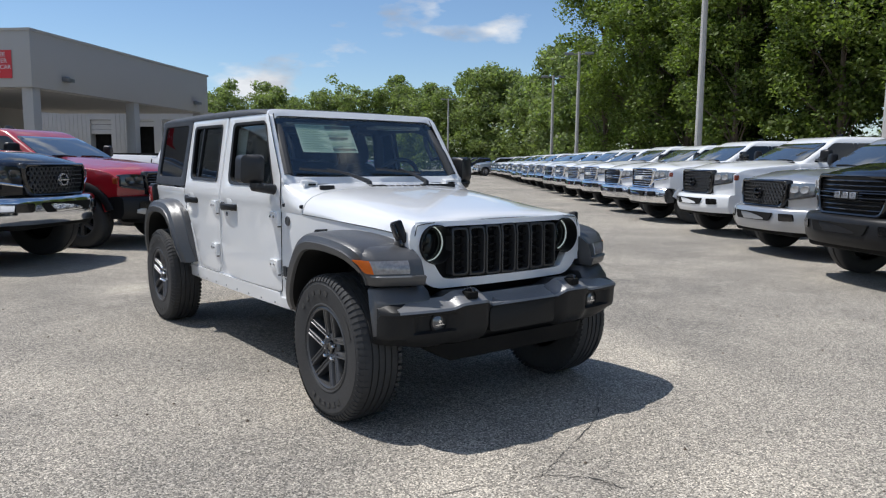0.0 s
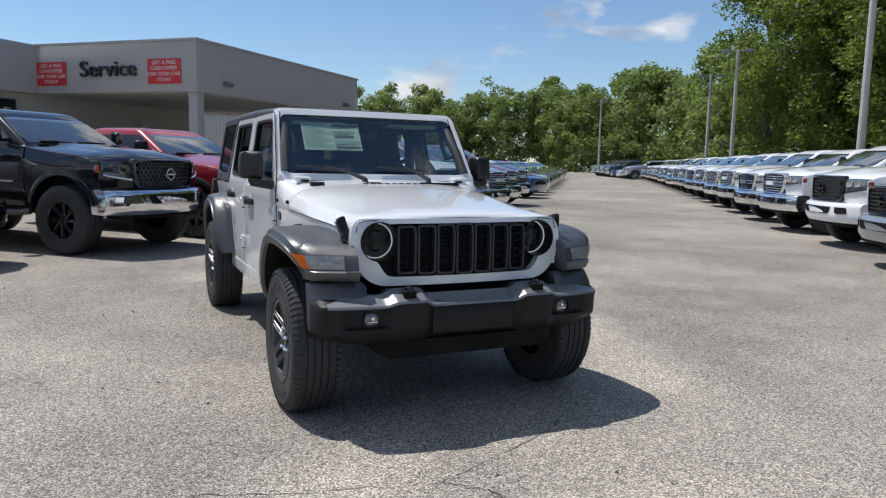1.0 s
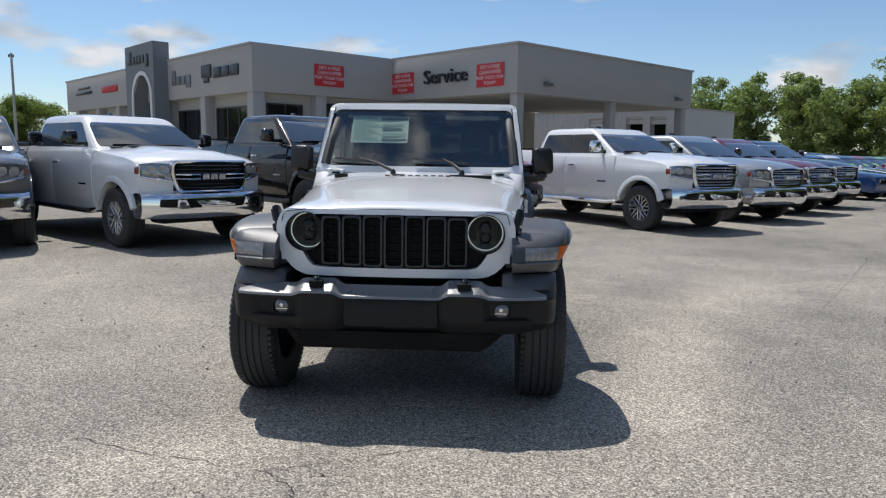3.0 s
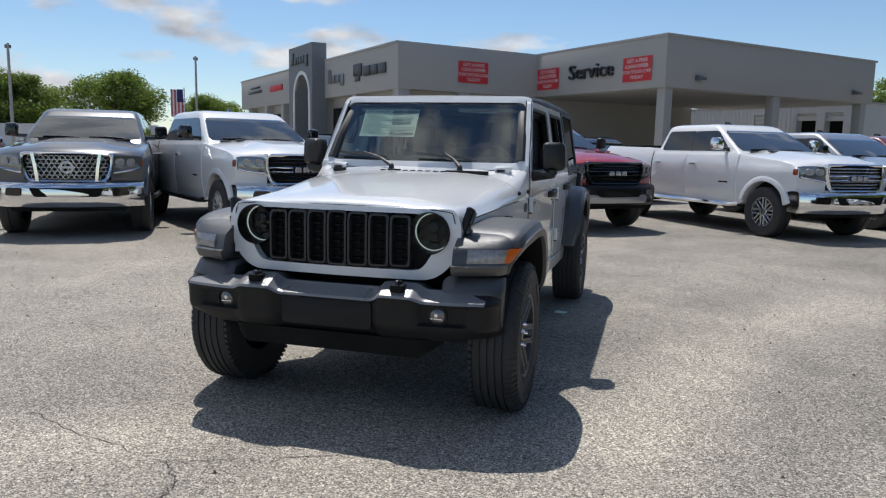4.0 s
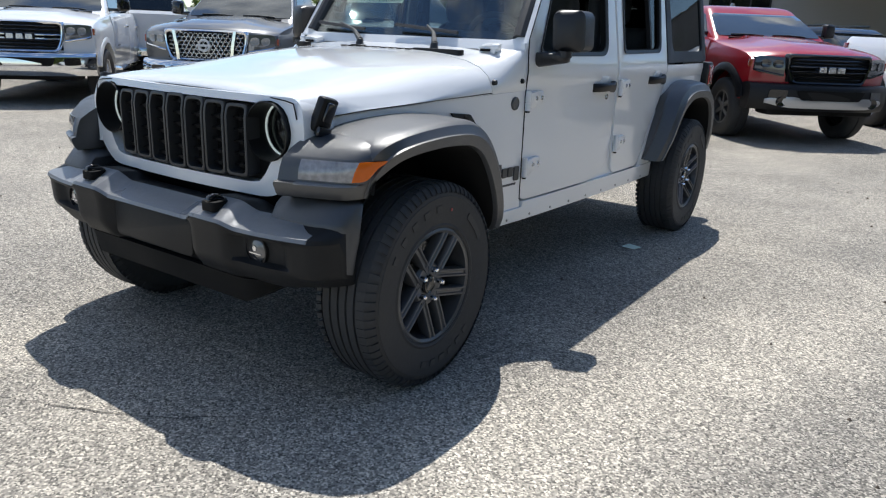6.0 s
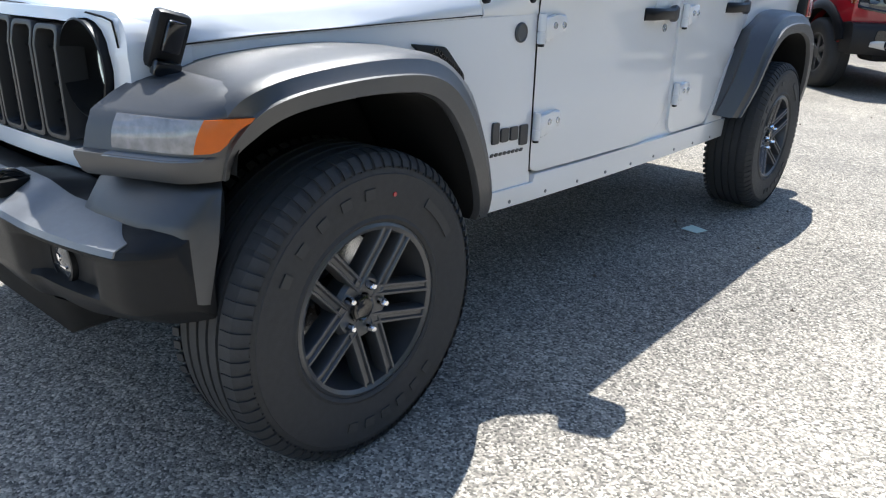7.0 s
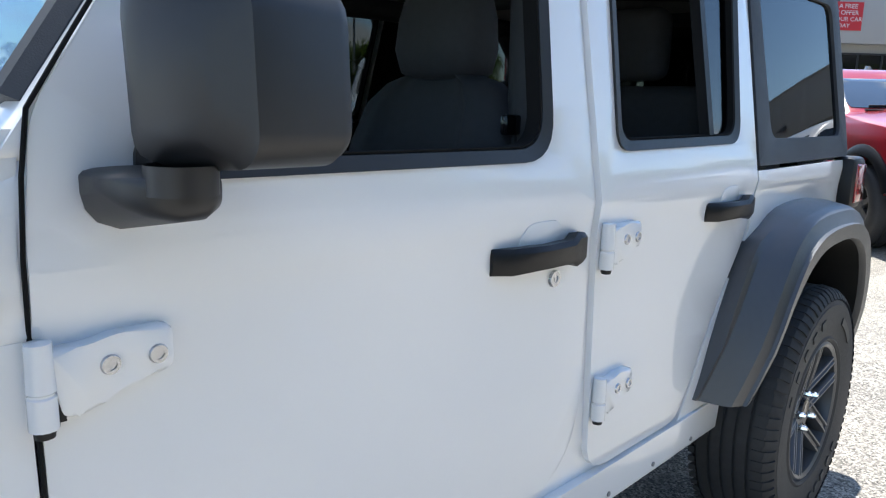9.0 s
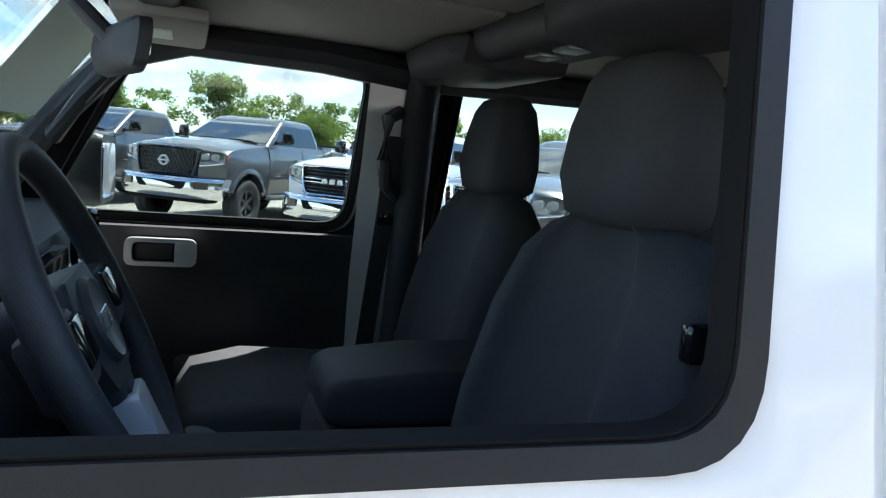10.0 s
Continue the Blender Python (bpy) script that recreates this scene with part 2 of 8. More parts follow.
def put_mesh(name, bm, material, smooth=35):
    me = bpy.data.meshes.new(name)
    bmesh.ops.recalc_face_normals(bm, faces=bm.faces)
    bm.to_mesh(me)
    bm.free()
    me.materials.append(material)
    if smooth:
        me.shade_smooth()
        me.set_sharp_from_angle(angle=radians(smooth))
    return me


def part(name, bm, material, parent=None, label="", smooth=35):
    """Links a bmesh as one mesh object, under a thing or a part."""
    ob = new(name, put_mesh(name, bm, material, smooth))
    if parent is not None:
        ob.parent = parent
    if label:
        ob["label"] = label
    return ob


def piece(name, me, parent, m=None):
    ob = new(name, me)
    ob.parent = parent
    if m is not None:
        ob.matrix_basis = m
    return ob


def thing(name, label, category, group="", at=None, kind=""):
    ob = new(name)
    ob.empty_display_size = 0.2
    if at is not None:
        ob.matrix_basis = at
    return tagged(ob, label, category, group, kind)


def BM():
    return bmesh.new()


def bevel_edges(bm, edges, off, seg=2):
    if off > 0 and edges:
        bmesh.ops.bevel(bm, geom=list(edges), offset=off, segments=seg, affect="EDGES", profile=0.5, clamp_overlap=True)


def box(bm, x0, x1, y0, y1, z0, z1, bev=0.0, seg=2, m=None):
    r = bmesh.ops.create_cube(bm, size=1.0)
    vs = r["verts"]
    for v in vs:
        v.co = Vector(((x0 + x1) / 2 + v.co.x * (x1 - x0), (y0 + y1) / 2 + v.co.y * (y1 - y0), (z0 + z1) / 2 + v.co.z * (z1 - z0)))
        if m is not None:
            v.co = m @ v.co
    es = {e for v in vs for e in v.link_edges}
    bevel_edges(bm, es, bev, seg)
    return bm


def at_axis(axis, a, p):
    if axis == "x":
        return Vector((a, p[0], p[1]))
    if axis == "y":
        return Vector((p[0], a, p[1]))
    return Vector((p[0], p[1], a))


def rpoly(pts, rad, n=4):
    """A polygon with rounded corners; rad: one radius or one for each corner."""
    out = []
    k = len(pts)
    for i in range(k):
        r = rad[i] if isinstance(rad, (list, tuple)) else rad
        p, a, b = Vector(pts[i]), Vector(pts[i - 1]), Vector(pts[(i + 1) % k])
        if r <= 0:
            out.append(p)
            continue
        d1, d2 = (a - p), (b - p)
        t = min(r, d1.length * 0.49, d2.length * 0.49)
        s, e = p + d1.normalized() * t, p + d2.normalized() * t
        for j in range(n + 1):
            u = j / n
            out.append((1 - u) ** 2 * s + 2 * u * (1 - u) * p + u * u * e)
    return out


def prism(bm, poly, axis, a, b, bev=0.0, seg=2):
    lo = [bm.verts.new(at_axis(axis, a, p)) for p in poly]
    hi = [bm.verts.new(at_axis(axis, b, p)) for p in poly]
    n = len(poly)
    caps = [bm.faces.new(lo), bm.faces.new(hi[::-1])]
    for i in range(n):
        bm.faces.new((lo[i], hi[i], hi[(i + 1) % n], lo[(i + 1) % n]))
    if bev:
        bevel_edges(bm, {e for f in caps for e in f.edges}, bev, seg)
    return bm


def loft(bm, rings, caps=True, closed=True):
    vs = [[bm.verts.new(p) for p in r] for r in rings]
    n = len(rings[0])
    for a, b in zip(vs, vs[1:]):
        for i in range(n if closed else n - 1):
            j = (i + 1) % n
            bm.faces.new((a[i], a[j], b[j], b[i]))
    if caps:
        bm.faces.new(vs[0][::-1])
        bm.faces.new(vs[-1])
    return bm


def tube(bm, pts, r, n=8, caps=True):
    pts = [Vector(p) for p in pts]
    rings = []
    for i, p in enumerate(pts):
        d = (pts[min(i + 1, len(pts) - 1)] - pts[max(i - 1, 0)]).normalized()
        s = d.cross(Vector((0, 0, 1)) if abs(d.z) < 0.95 else Vector((1, 0, 0))).normalized()
        t = d.cross(s)
        rr = r[i] if isinstance(r, (list, tuple)) else r
        rings.append([p + (s * math.cos(a) + t * math.sin(a)) * rr for a in (2 * math.pi * k / n for k in range(n))])
    return loft(bm, rings, caps)


def lathe(bm, prof, axis="x", c=(0, 0, 0), n=32, caps=False):
    """prof: pairs of radius and way along the axis."""
    c = Vector(c)
    rings = []
    for r, h in prof:
        ring = []
        for k in range(n):
            a = 2 * math.pi * k / n
            u, v = r * math.cos(a), r * math.sin(a)
            ring.append(c + {"x": Vector((h, u, v)), "y": Vector((u, h, v)), "z": Vector((u, v, h))}[axis])
        rings.append(ring)
    return loft(bm, rings, caps)


def skin(bm, outer, fx, thick, holes=(), cuts_z=(), cuts_y=(), side=1, bev=0.0):
    """A panel drawn in y and z, with holes, laid on the surface x = fx(y, z), and given thickness inwards."""
    es = []
    for loop in (outer, *holes):
        vs = [bm.verts.new((0, p[0], p[1])) for p in loop]
        es += [bm.edges.new((vs[i], vs[(i + 1) % len(vs)])) for i in range(len(vs))]
    r = bmesh.ops.triangle_fill(bm, use_beauty=True, edges=es, normal=(1, 0, 0))
    for z in cuts_z:
        bmesh.ops.bisect_plane(bm, geom=bm.verts[:] + bm.edges[:] + bm.faces[:], plane_co=(0, 0, z), plane_no=(0, 0, 1))
    for y in cuts_y:
        bmesh.ops.bisect_plane(bm, geom=bm.verts[:] + bm.edges[:] + bm.faces[:], plane_co=(0, y, 0), plane_no=(0, 1, 0))
    for v in bm.verts:
        v.co.x = fx(v.co.y, v.co.z)
    bmesh.ops.recalc_face_normals(bm, faces=bm.faces)
    if sum(f.normal.x for f in bm.faces) < 0:
        bmesh.ops.reverse_faces(bm, faces=bm.faces)
    front = bm.faces[:]
    ex = bmesh.ops.extrude_face_region(bm, geom=front, use_keep_orig=True)
    moved = [g for g in ex["geom"] if isinstance(g, bmesh.types.BMVert)]
    for v in moved:
        v.co.x -= thick
    if bev:
        fs = set(front)
        rim = [e for e in bm.edges if sum(f in fs for f in e.link_faces) == 1]
        bevel_edges(bm, rim, bev, 2)
    if side < 0:
        for v in bm.verts:
            v.co.x = -v.co.x
    return bm


def mirror_x(bm):
    for v in bm.verts:
        v.co.x = -v.co.x
    return bm


def text_mesh(name, words, size, depth, material, parent, m, label="", sx=1.0):
    cu = bpy.data.curves.new(name, "FONT")
    cu.body, cu.size, cu.extrude, cu.align_x, cu.align_y = words, size, depth, "CENTER", "CENTER"
    cu.resolution_u = 3
    tmp = bpy.data.objects.new(name, cu)
    me = bpy.data.meshes.new_from_object(tmp)
    bpy.data.objects.remove(tmp)
    me.materials.clear()
    bm = bmesh.new()
    bm.from_mesh(me)
    bmesh.ops.remove_doubles(bm, verts=bm.verts, dist=0.0004)
    seen, groups = set(), []
    for v in bm.verts:
        if v in seen:
            continue
        stack, grp = [v], []
        seen.add(v)
        while stack:
            q = stack.pop()
            grp.append(q)
            for e in q.link_edges:
                o = e.other_vert(q)
                if o not in seen:
                    seen.add(o)
                    stack.append(o)
        groups.append(grp)
    made = []
    for grp in groups:
        ids = {v: i for i, v in enumerate(grp)}
        lm = bpy.data.meshes.new("letter")
        faces = {f for v in grp for f in v.link_faces}
        lm.from_pydata([v.co[:] for v in grp], [], [[ids[v] for v in f.verts] for f in faces])
        lm.materials.append(material)
        ob = new("letter", lm)
        if parent is not None:
            ob.parent = parent
        ob.matrix_basis = m @ Matrix.Diagonal((sx, 1, 1, 1))
        made.append(ob)
    bm.free()
    return made

# ---- ground ----
bm = BM()
bmesh.ops.create_grid(bm, x_segments=1, y_segments=1, size=900)
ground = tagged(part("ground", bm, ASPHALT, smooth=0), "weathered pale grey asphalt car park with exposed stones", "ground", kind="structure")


def crack(pts, w):
    """A thin branching line of darker filler in the asphalt."""
    rnd = random.Random(5 + int(pts[0][0] * 10))
    bm = BM()
    line = []
    for (x0, y0), (x1, y1) in zip(pts, pts[1:]):
        for k in range(7):
            u = k / 7
            line.append((x0 + (x1 - x0) * u + rnd.uniform(-0.014, 0.014), y0 + (y1 - y0) * u + rnd.uniform(-0.014, 0.014)))
    line.append(pts[-1])
    rows = []
    for i, (x, y) in enumerate(line):
        a, b = Vector(line[max(i - 1, 0)]), Vector(line[min(i + 1, len(line) - 1)])
        d = (b - a).normalized()
        s = Vector((-d.y, d.x)) * w * rnd.uniform(0.3, 1.0) * (0.3 if i in (0, len(line) - 1) else 1)
        rows.append([Vector((x + s.x, y + s.y, 0.003)), Vector((x - s.x, y - s.y, 0.003))])
    loft(bm, rows, caps=False, closed=False)
    ob = part("crack", bm, CRACK, ground, smooth=0)
    return ob


crack([(-0.62, -1.16), (-0.45, -1.2), (-0.2, -1.08), (0.3, -0.85), (0.55, -0.65)], 0.0025)
crack([(-0.45, -1.2), (-0.3, -1.33), (-0.25, -1.5)], 0.004)
crack([(-1.5, -0.9), (-1.1, -1.05), (-0.62, -1.16)], 0.003)
crack([(3.2, 2.0), (6.0, 6.5), (9.0, 11.5)], 0.003)

# ---- dealership ----
B = Matrix.Translation((1.72, 28.93, 0)) @ Matrix.Rotation(radians(45.97), 4, "Z")
PAR, SOF = 6.25, 4.10
building = thing("dealership_building", "low grey stucco car dealership with deep fascia and drive-in canopy", "building", at=B)


def bpart(name, m, *boxes, parent=None, label="", bev=0.0):
    bm = BM()
    for q in boxes:
        box(bm, *q, bev=bev)
    return part(name, bm, m, parent or building, label)


bpart("canopy", STUCCO, (0, 15.3, 0, 9.0, SOF, PAR), bev=0.02, label="deep grey canopy over the service drive")
bpart("coping", STUCCO, (-0.06, 15.36, -0.06, 9.0, PAR - 0.02, PAR + 0.08))
bpart("soffit", STUCCO_LIGHT, (0.3, 15.0, 0.3, 9.3, SOF - 0.03, SOF + 0.01))
for cu in (0.05, 7.3, 14.4):
    bpart("column", STUCCO, (cu + 0.08, cu + 0.54, 0.10, 0.56, 0, SOF), bev=0.015)
bpart("back_wall", STUCCO_LIGHT, (-0.3, 12.4, 9.5, 9.8, 0, SOF))
bpart("fascia", STUCCO, (-8.2, 12.0, 9.0, 38.0, SOF, PAR), bev=0.02)
bpart("coping", STUCCO, (-8.26, 12.0, 9.06, 38.06, PAR - 0.02, PAR + 0.08))
bpart("front_wall", STUCCO_LIGHT, (-7.6, -7.3, 9.7, 37.8, 0, SOF))
bpart("side_wall", STUCCO_LIGHT, (-7.3, -0.3, 9.5, 9.8, 0, SOF))
for cu, cv in ((-8.15, 9.05), (-4.75, 9.05)):
    bpart("column", STUCCO, (cu, cu + 0.62, cv, cv + 0.6, 0, SOF), bev=0.015)
for cv in (14.2, 19.0, 27.0, 31.0, 35.5):
    bpart("column", STUCCO, (-8.15, -7.55, cv, cv + 0.6, 0, SOF), bev=0.015)


def shopfront(name, axis, at, a, b, z0, z1, cuts):
    """A dark shop window: frame, mullions and panes."""
    win = new(name)
    win.parent = building
    bm = BM()
    d = 0.05
    edges = [a + (b - a) * k / cuts for k in range(cuts + 1)]
    for e in edges:
        q = (at - d, at + d, e - 0.035, e + 0.035, z0, z1) if axis == "u" else (e - 0.035, e + 0.035, at - d, at + d, z0, z1)
        box(bm, *q)
    for z in (z0, z1):
        q = (at - d, at + d, a - 0.035, b + 0.035, z - 0.035, z + 0.035) if axis == "u" else (a - 0.035, b + 0.035, at - d, at + d, z - 0.035, z + 0.035)
        box(bm, *q)
    part("frame", bm, LETTER_DARK, win)
    for e0, e1 in zip(edges, edges[1:]):
        bm = BM()
        q = (at - 0.01, at + 0.01, e0 + 0.03, e1 - 0.03, z0 + 0.03, z1 - 0.03) if axis == "u" else (e0 + 0.03, e1 - 0.03, at - 0.01, at + 0.01, z0 + 0.03, z1 - 0.03)
        part("pane", box(bm, *q), DOOR_GLASS, win)


shopfront("window", "v", 9.47, -7.2, -5.3, 0.05, 3.6, 2)
shopfront("window", "v", 9.47, -3.8, -0.8, 0.6, 3.75, 3)
for v0, v1 in ((10.2, 13.9), (15.2, 18.7), (20.0, 26.6), (28.0, 30.7), (32.0, 35.2)):
    shopfront("window", "u", -7.63, v0, v1, 0.3, 3.5, 3)

# tower with an arch
bm = BM()
t0, t1 = 18.75, 23.05
mid, rr, zt = 20.55, 1.30, 4.25
arch = [(mid + rr, 0.0)] + [(mid + rr * math.cos(a), zt + rr * math.sin(a)) for a in (math.pi * k / 14 for k in range(15))] + [(mid - rr, 0.0)]
outl = [(t0, 0.0), (t0, 7.28), (t1, 7.28), (t1, 0.0)]
prism(bm, [(p[0], p[1]) for p in outl[:2] + outl[2:]] + [(p[0], p[1]) for p in arch], "x", -9.0, -8.1)
part("entrance_tower", bm, STUCCO_DARK, building, "slate grey entrance tower with a pale arch", smooth=0)
bm = BM()
ra, rb = rr + 0.22, rr
rows = []
for p, q in zip([(mid + ra, 0.0)] + [(mid + ra * math.cos(a), zt + ra * math.sin(a)) for a in (math.pi * k / 14 for k in range(15))] + [(mid - ra, 0.0)], arch):
    rows.append([Vector((-9.06, *p)), Vector((-9.06, *q)), Vector((-8.9, *q)), Vector((-8.9, *p))])
loft(bm, rows, caps=False)
part("arch_trim", bm, LETTER_WHITE, building)

FACE_U = Matrix(((0, 0, -1, 0), (-1, 0, 0, 0), (0, 1, 0, 0), (0, 0, 0, 1)))
FACE_V = Matrix(((1, 0, 0, 0), (0, 0, -1, 0), (0, 1, 0, 0), (0, 0, 0, 1)))


def banner(m):
    """A red vinyl banner with four lines of white words."""
    ob = thing("banner", "red vinyl banner with white offer text on the fascia", "banner", "banners on the fascia", at=B @ m)
    bm = BM()
    rings = []
    for i in range(13):
        x = -0.88 + 1.76 * i / 12
        w = 0.012 * math.sin(i * 1.3)
        rings.append([Vector((x, -0.53, 0.012 + w)), Vector((x, 0.53, 0.012 - w)), Vector((x, 0.53, 0.004 - w)), Vector((x, -0.53, 0.004 + w))])
    loft(bm, rings)
    part("sheet", bm, SIGN_RED, ob)
    for i, (words, sz) in enumerate((("GET A FREE", 0.235), ("CASH OFFER", 0.235), ("FOR YOUR CAR", 0.225), ("TODAY", 0.215))):
        row = [text_mesh("word", q, sz, 0.002, LETTER_WHITE, ob, Matrix.Identity(4)) for q in words.split()]
        wide = [(max(v.co.x for o in w_ for v in o.data.vertices) - min(v.co.x for o in w_ for v in o.data.vertices)) * 1.08 for w_ in row]
        x = -(sum(wide) + 0.07 * (len(row) - 1)) / 2
        for w_, ww in zip(row, wide):
            for o in w_:
                o.matrix_basis = Matrix.Translation((x + ww / 2, 0.36 - 0.24 * i, 0.03)) @ Matrix.Diagonal((1.08, 1, 1, 1))
            x += ww + 0.07
    return ob


banner(Matrix.Translation((-0.03, 8.02, 4.97)) @ FACE_U)
banner(Matrix.Translation((-0.03, 1.66, 4.97)) @ FACE_U)
banner(Matrix.Translation((-4.0, 8.97, 5.11)) @ FACE_V)
text_mesh("word", "Service", 0.98, 0.07, LETTER_DARK, thing("wall_lettering", "dark raised letters reading Service on grey fascia", "sign", at=B @ Matrix.Translation((-0.1, 4.68, 5.10)) @ FACE_U), Matrix.Identity(4), sx=1.12)


def sign_shape(label, boxes, u, m):
    ob = thing("wall_sign", label, "sign", at=B)
    for v0, v1, z0, z1 in boxes:
        part("raised_bar", box(BM(), u - 0.08, u, v0, v1, z0, z1, bev=0.04), m, ob)
    return ob


sign_shape("pale grey raised brand mark on the fascia", [(17.65, 18.05, 4.85, 5.65), (17.05, 17.5, 4.85, 5.3), (16.4, 16.9, 4.85, 5.3), (15.7, 16.25, 4.65, 5.3)], -8.21, LETTER_GREY)
sign_shape("dark shield-shaped brand mark on the fascia", [(13.2, 14.3, 5.0, 5.65), (13.45, 14.05, 4.74, 5.02)], -8.21, LETTER_DARK)
sign_shape("dark raised brand bars on the fascia", [(12.15, 12.95, 4.93, 5.45), (11.25, 12.0, 4.93, 5.45), (10.25, 11.1, 4.93, 5.45)], -8.21, LETTER_DARK)
sign_shape("dark name sign on the tower", [(21.95, 22.6, 6.2, 6.95), (21.4, 21.8, 6.2, 6.65), (20.95, 21.28, 6.2, 6.65), (20.5, 20.83, 6.2, 6.65), (20.0, 20.38, 6.2, 6.65), (19.4, 19.85, 5.95, 6.65)], -9.0, LETTER_DARK)
sign_shape("red brand bars on the fascia", [(26.9, 29.8, 5.05, 5.45)], -8.21, SIGN_RED)
sign_shape("dark brand bars on the fascia", [(32.4, 35.0, 5.5, 5.65), (32.0, 35.6, 5.15, 5.35)], -8.21, LETTER_DARK)


def wall_light(m):
    ob = thing("wall_floodlight", "small dark wall floodlight on the fascia", "light", "floodlights on the fascia", at=B @ m)
    bm = BM()
    box(bm, -0.16, 0.16, -0.16, 0.0, -0.1, 0.1, bev=0.02)
    part("housing", bm, LETTER_GREY, ob)
    bm = BM()
    prism(bm, [(-0.02, 0.1), (-0.34, 0.02), (-0.34, -0.12), (-0.02, -0.1)], "x", -0.2, 0.2, 0.015)
    part("head", bm, LETTER_GREY, ob)


wall_light(Matrix.Translation((1.98, 0, 4.6)))
wall_light(Matrix.Translation((13.6, 0, 4.6)))

# ribbed white workshop behind the canopy
shop = thing("workshop_building", "white ribbed metal workshop with roll-up doors", "building", at=B)
VEND = 2.5
DOORS = ((8.5, 10.0), (5.5, 6.85), (3.75, 4.95))
bm = BM()
box(bm, 19.0, 26.0, VEND, 24.0, 3.95, 4.42)
cut = [24.0]
for a, b in DOORS:
    cut += [b, a]
cut.append(VEND)
for a, b in zip(cut[::2], cut[1::2]):
    box(bm, 19.0, 26.0, b, a, 0, 3.95)
part("wall", bm, METAL_WALL, shop, smooth=0)
rib = put_mesh("rib", box(BM(), 18.96, 19.0, 0, 0.06, 0, 4.4), METAL_WALL, 0)
v = VEND
v = 6.95
while v < 24:
    if not any(a - 0.05 < v < b + 0.05 for a, b in DOORS):
        piece("rib", rib, shop, Matrix.Translation((0, v, 0)))
    v += 0.3
bm = BM()
box(bm, 18.9, 26.1, VEND - 0.1, 24.1, 4.42, 4.52)
part("roof", bm, CONCRETE, shop)
for k, (a, b) in enumerate(DOORS):
    bm = BM()
    lo = (3.0, 3.5, 3.45)[k]
    z = lo
    while z < 3.9:
        box(bm, 19.15, 19.2, a, b, z, min(z + 0.30, 3.95), bev=0.01)
        z += 0.32
    part("rollup_door", bm, METAL_WALL, shop)
    bm = BM()
    box(bm, 19.6, 19.7, a, b, 0, 3.95)
    part("dark_bay", bm, DARK, shop)

# low pale wall and shed roofs to the west
bm = BM()
box(bm, -62, -36, 44, 45, 0, 2.6)
tagged(part("boundary_wall", bm, METAL_WALL), "long low white boundary wall beyond the lot", "wall", kind="structure")

# ---- light poles ----


def light_pole(x, y, h, r, turn=0, arms=1):
    ob = thing("light_pole", "tall grey concrete car park light pole", "light pole", "car park light poles", at=pose(x, y, 0, 0, 0, turn))
    bm = BM()
    lathe(bm, [(r * 1.1, 0), (r, 0.2), (r * 0.7, h)], "z", n=10, caps=True)
    part("pole", bm, CONCRETE, ob)
    for k in range(arms):
        s = 1 if k == 0 else -1
        bm = BM()
        tube(bm, [(0, 0, h - 0.2), (s * 0.5, 0, h - 0.1)], 0.04)
        box(bm, min(s * 0.4, s * 1.0), max(s * 0.4, s * 1.0), -0.18, 0.18, h - 0.2, h - 0.03, bev=0.03)
        part("lamp_head", bm, LETTER_GREY, ob)
    return ob


for d, yaw, h in ((30, -56.2, 11.0), (52, -47.3, 9.0), (62, -45.4, 8.6), (21, -68.3, 11.0), (95, -37.3, 9.5)):
    light_pole(-2.6 + d * math.sin(radians(-yaw)), -3.35 + d * math.cos(radians(yaw)), h, 0.14, yaw + 180, 2)
for d, yaw, h in ((52, 46.8, 7.05), (60, 34.9, 7.9)):
    light_pole(1.5 + d * math.sin(radians(-yaw)), -3.7 + d * math.cos(radians(yaw)), h, 0.11, yaw + 90, 1)

# flag
fx, fy = 1.5 + 70 * math.sin(radians(-36.2)), -3.7 + 70 * math.cos(radians(36.2))
flag = thing("flag", "red, white and blue striped flag hanging from a pole", "flag", at=pose(fx, fy, 0, 0, 0, 36))
bm = BM()
lathe(bm, [(0.09, 0), (0.05, 6.2)], "z", (0.55, 0, 0), n=8, caps=True)
part("pole", bm, SILVER, flag)
for i in range(7):
    bm = BM()
    rings = []
    for k in range(9):
        z = 6.0 - 2.4 * k / 8
        y = 0.06 * math.sin(k * 1.1 + i * 0.6)
        x0 = -0.6 + 1.05 * i / 7
        rings.append([Vector((x0, y, z)), Vector((x0 + 0.15, y + 0.02, z)), Vector((x0 + 0.15, y + 0.03, z)), Vector((x0, y + 0.01, z))])
    loft(bm, rings)
    part("stripe", bm, FLAG_CLOTH if i % 2 == 0 else LETTER_WHITE, flag)
bm = BM()
box(bm, -0.05, 0.46, -0.1, -0.06, 4.9, 6.02, bev=0.01)
part("canton", bm, FLAG_BLUE, flag)

# ---- trees ----


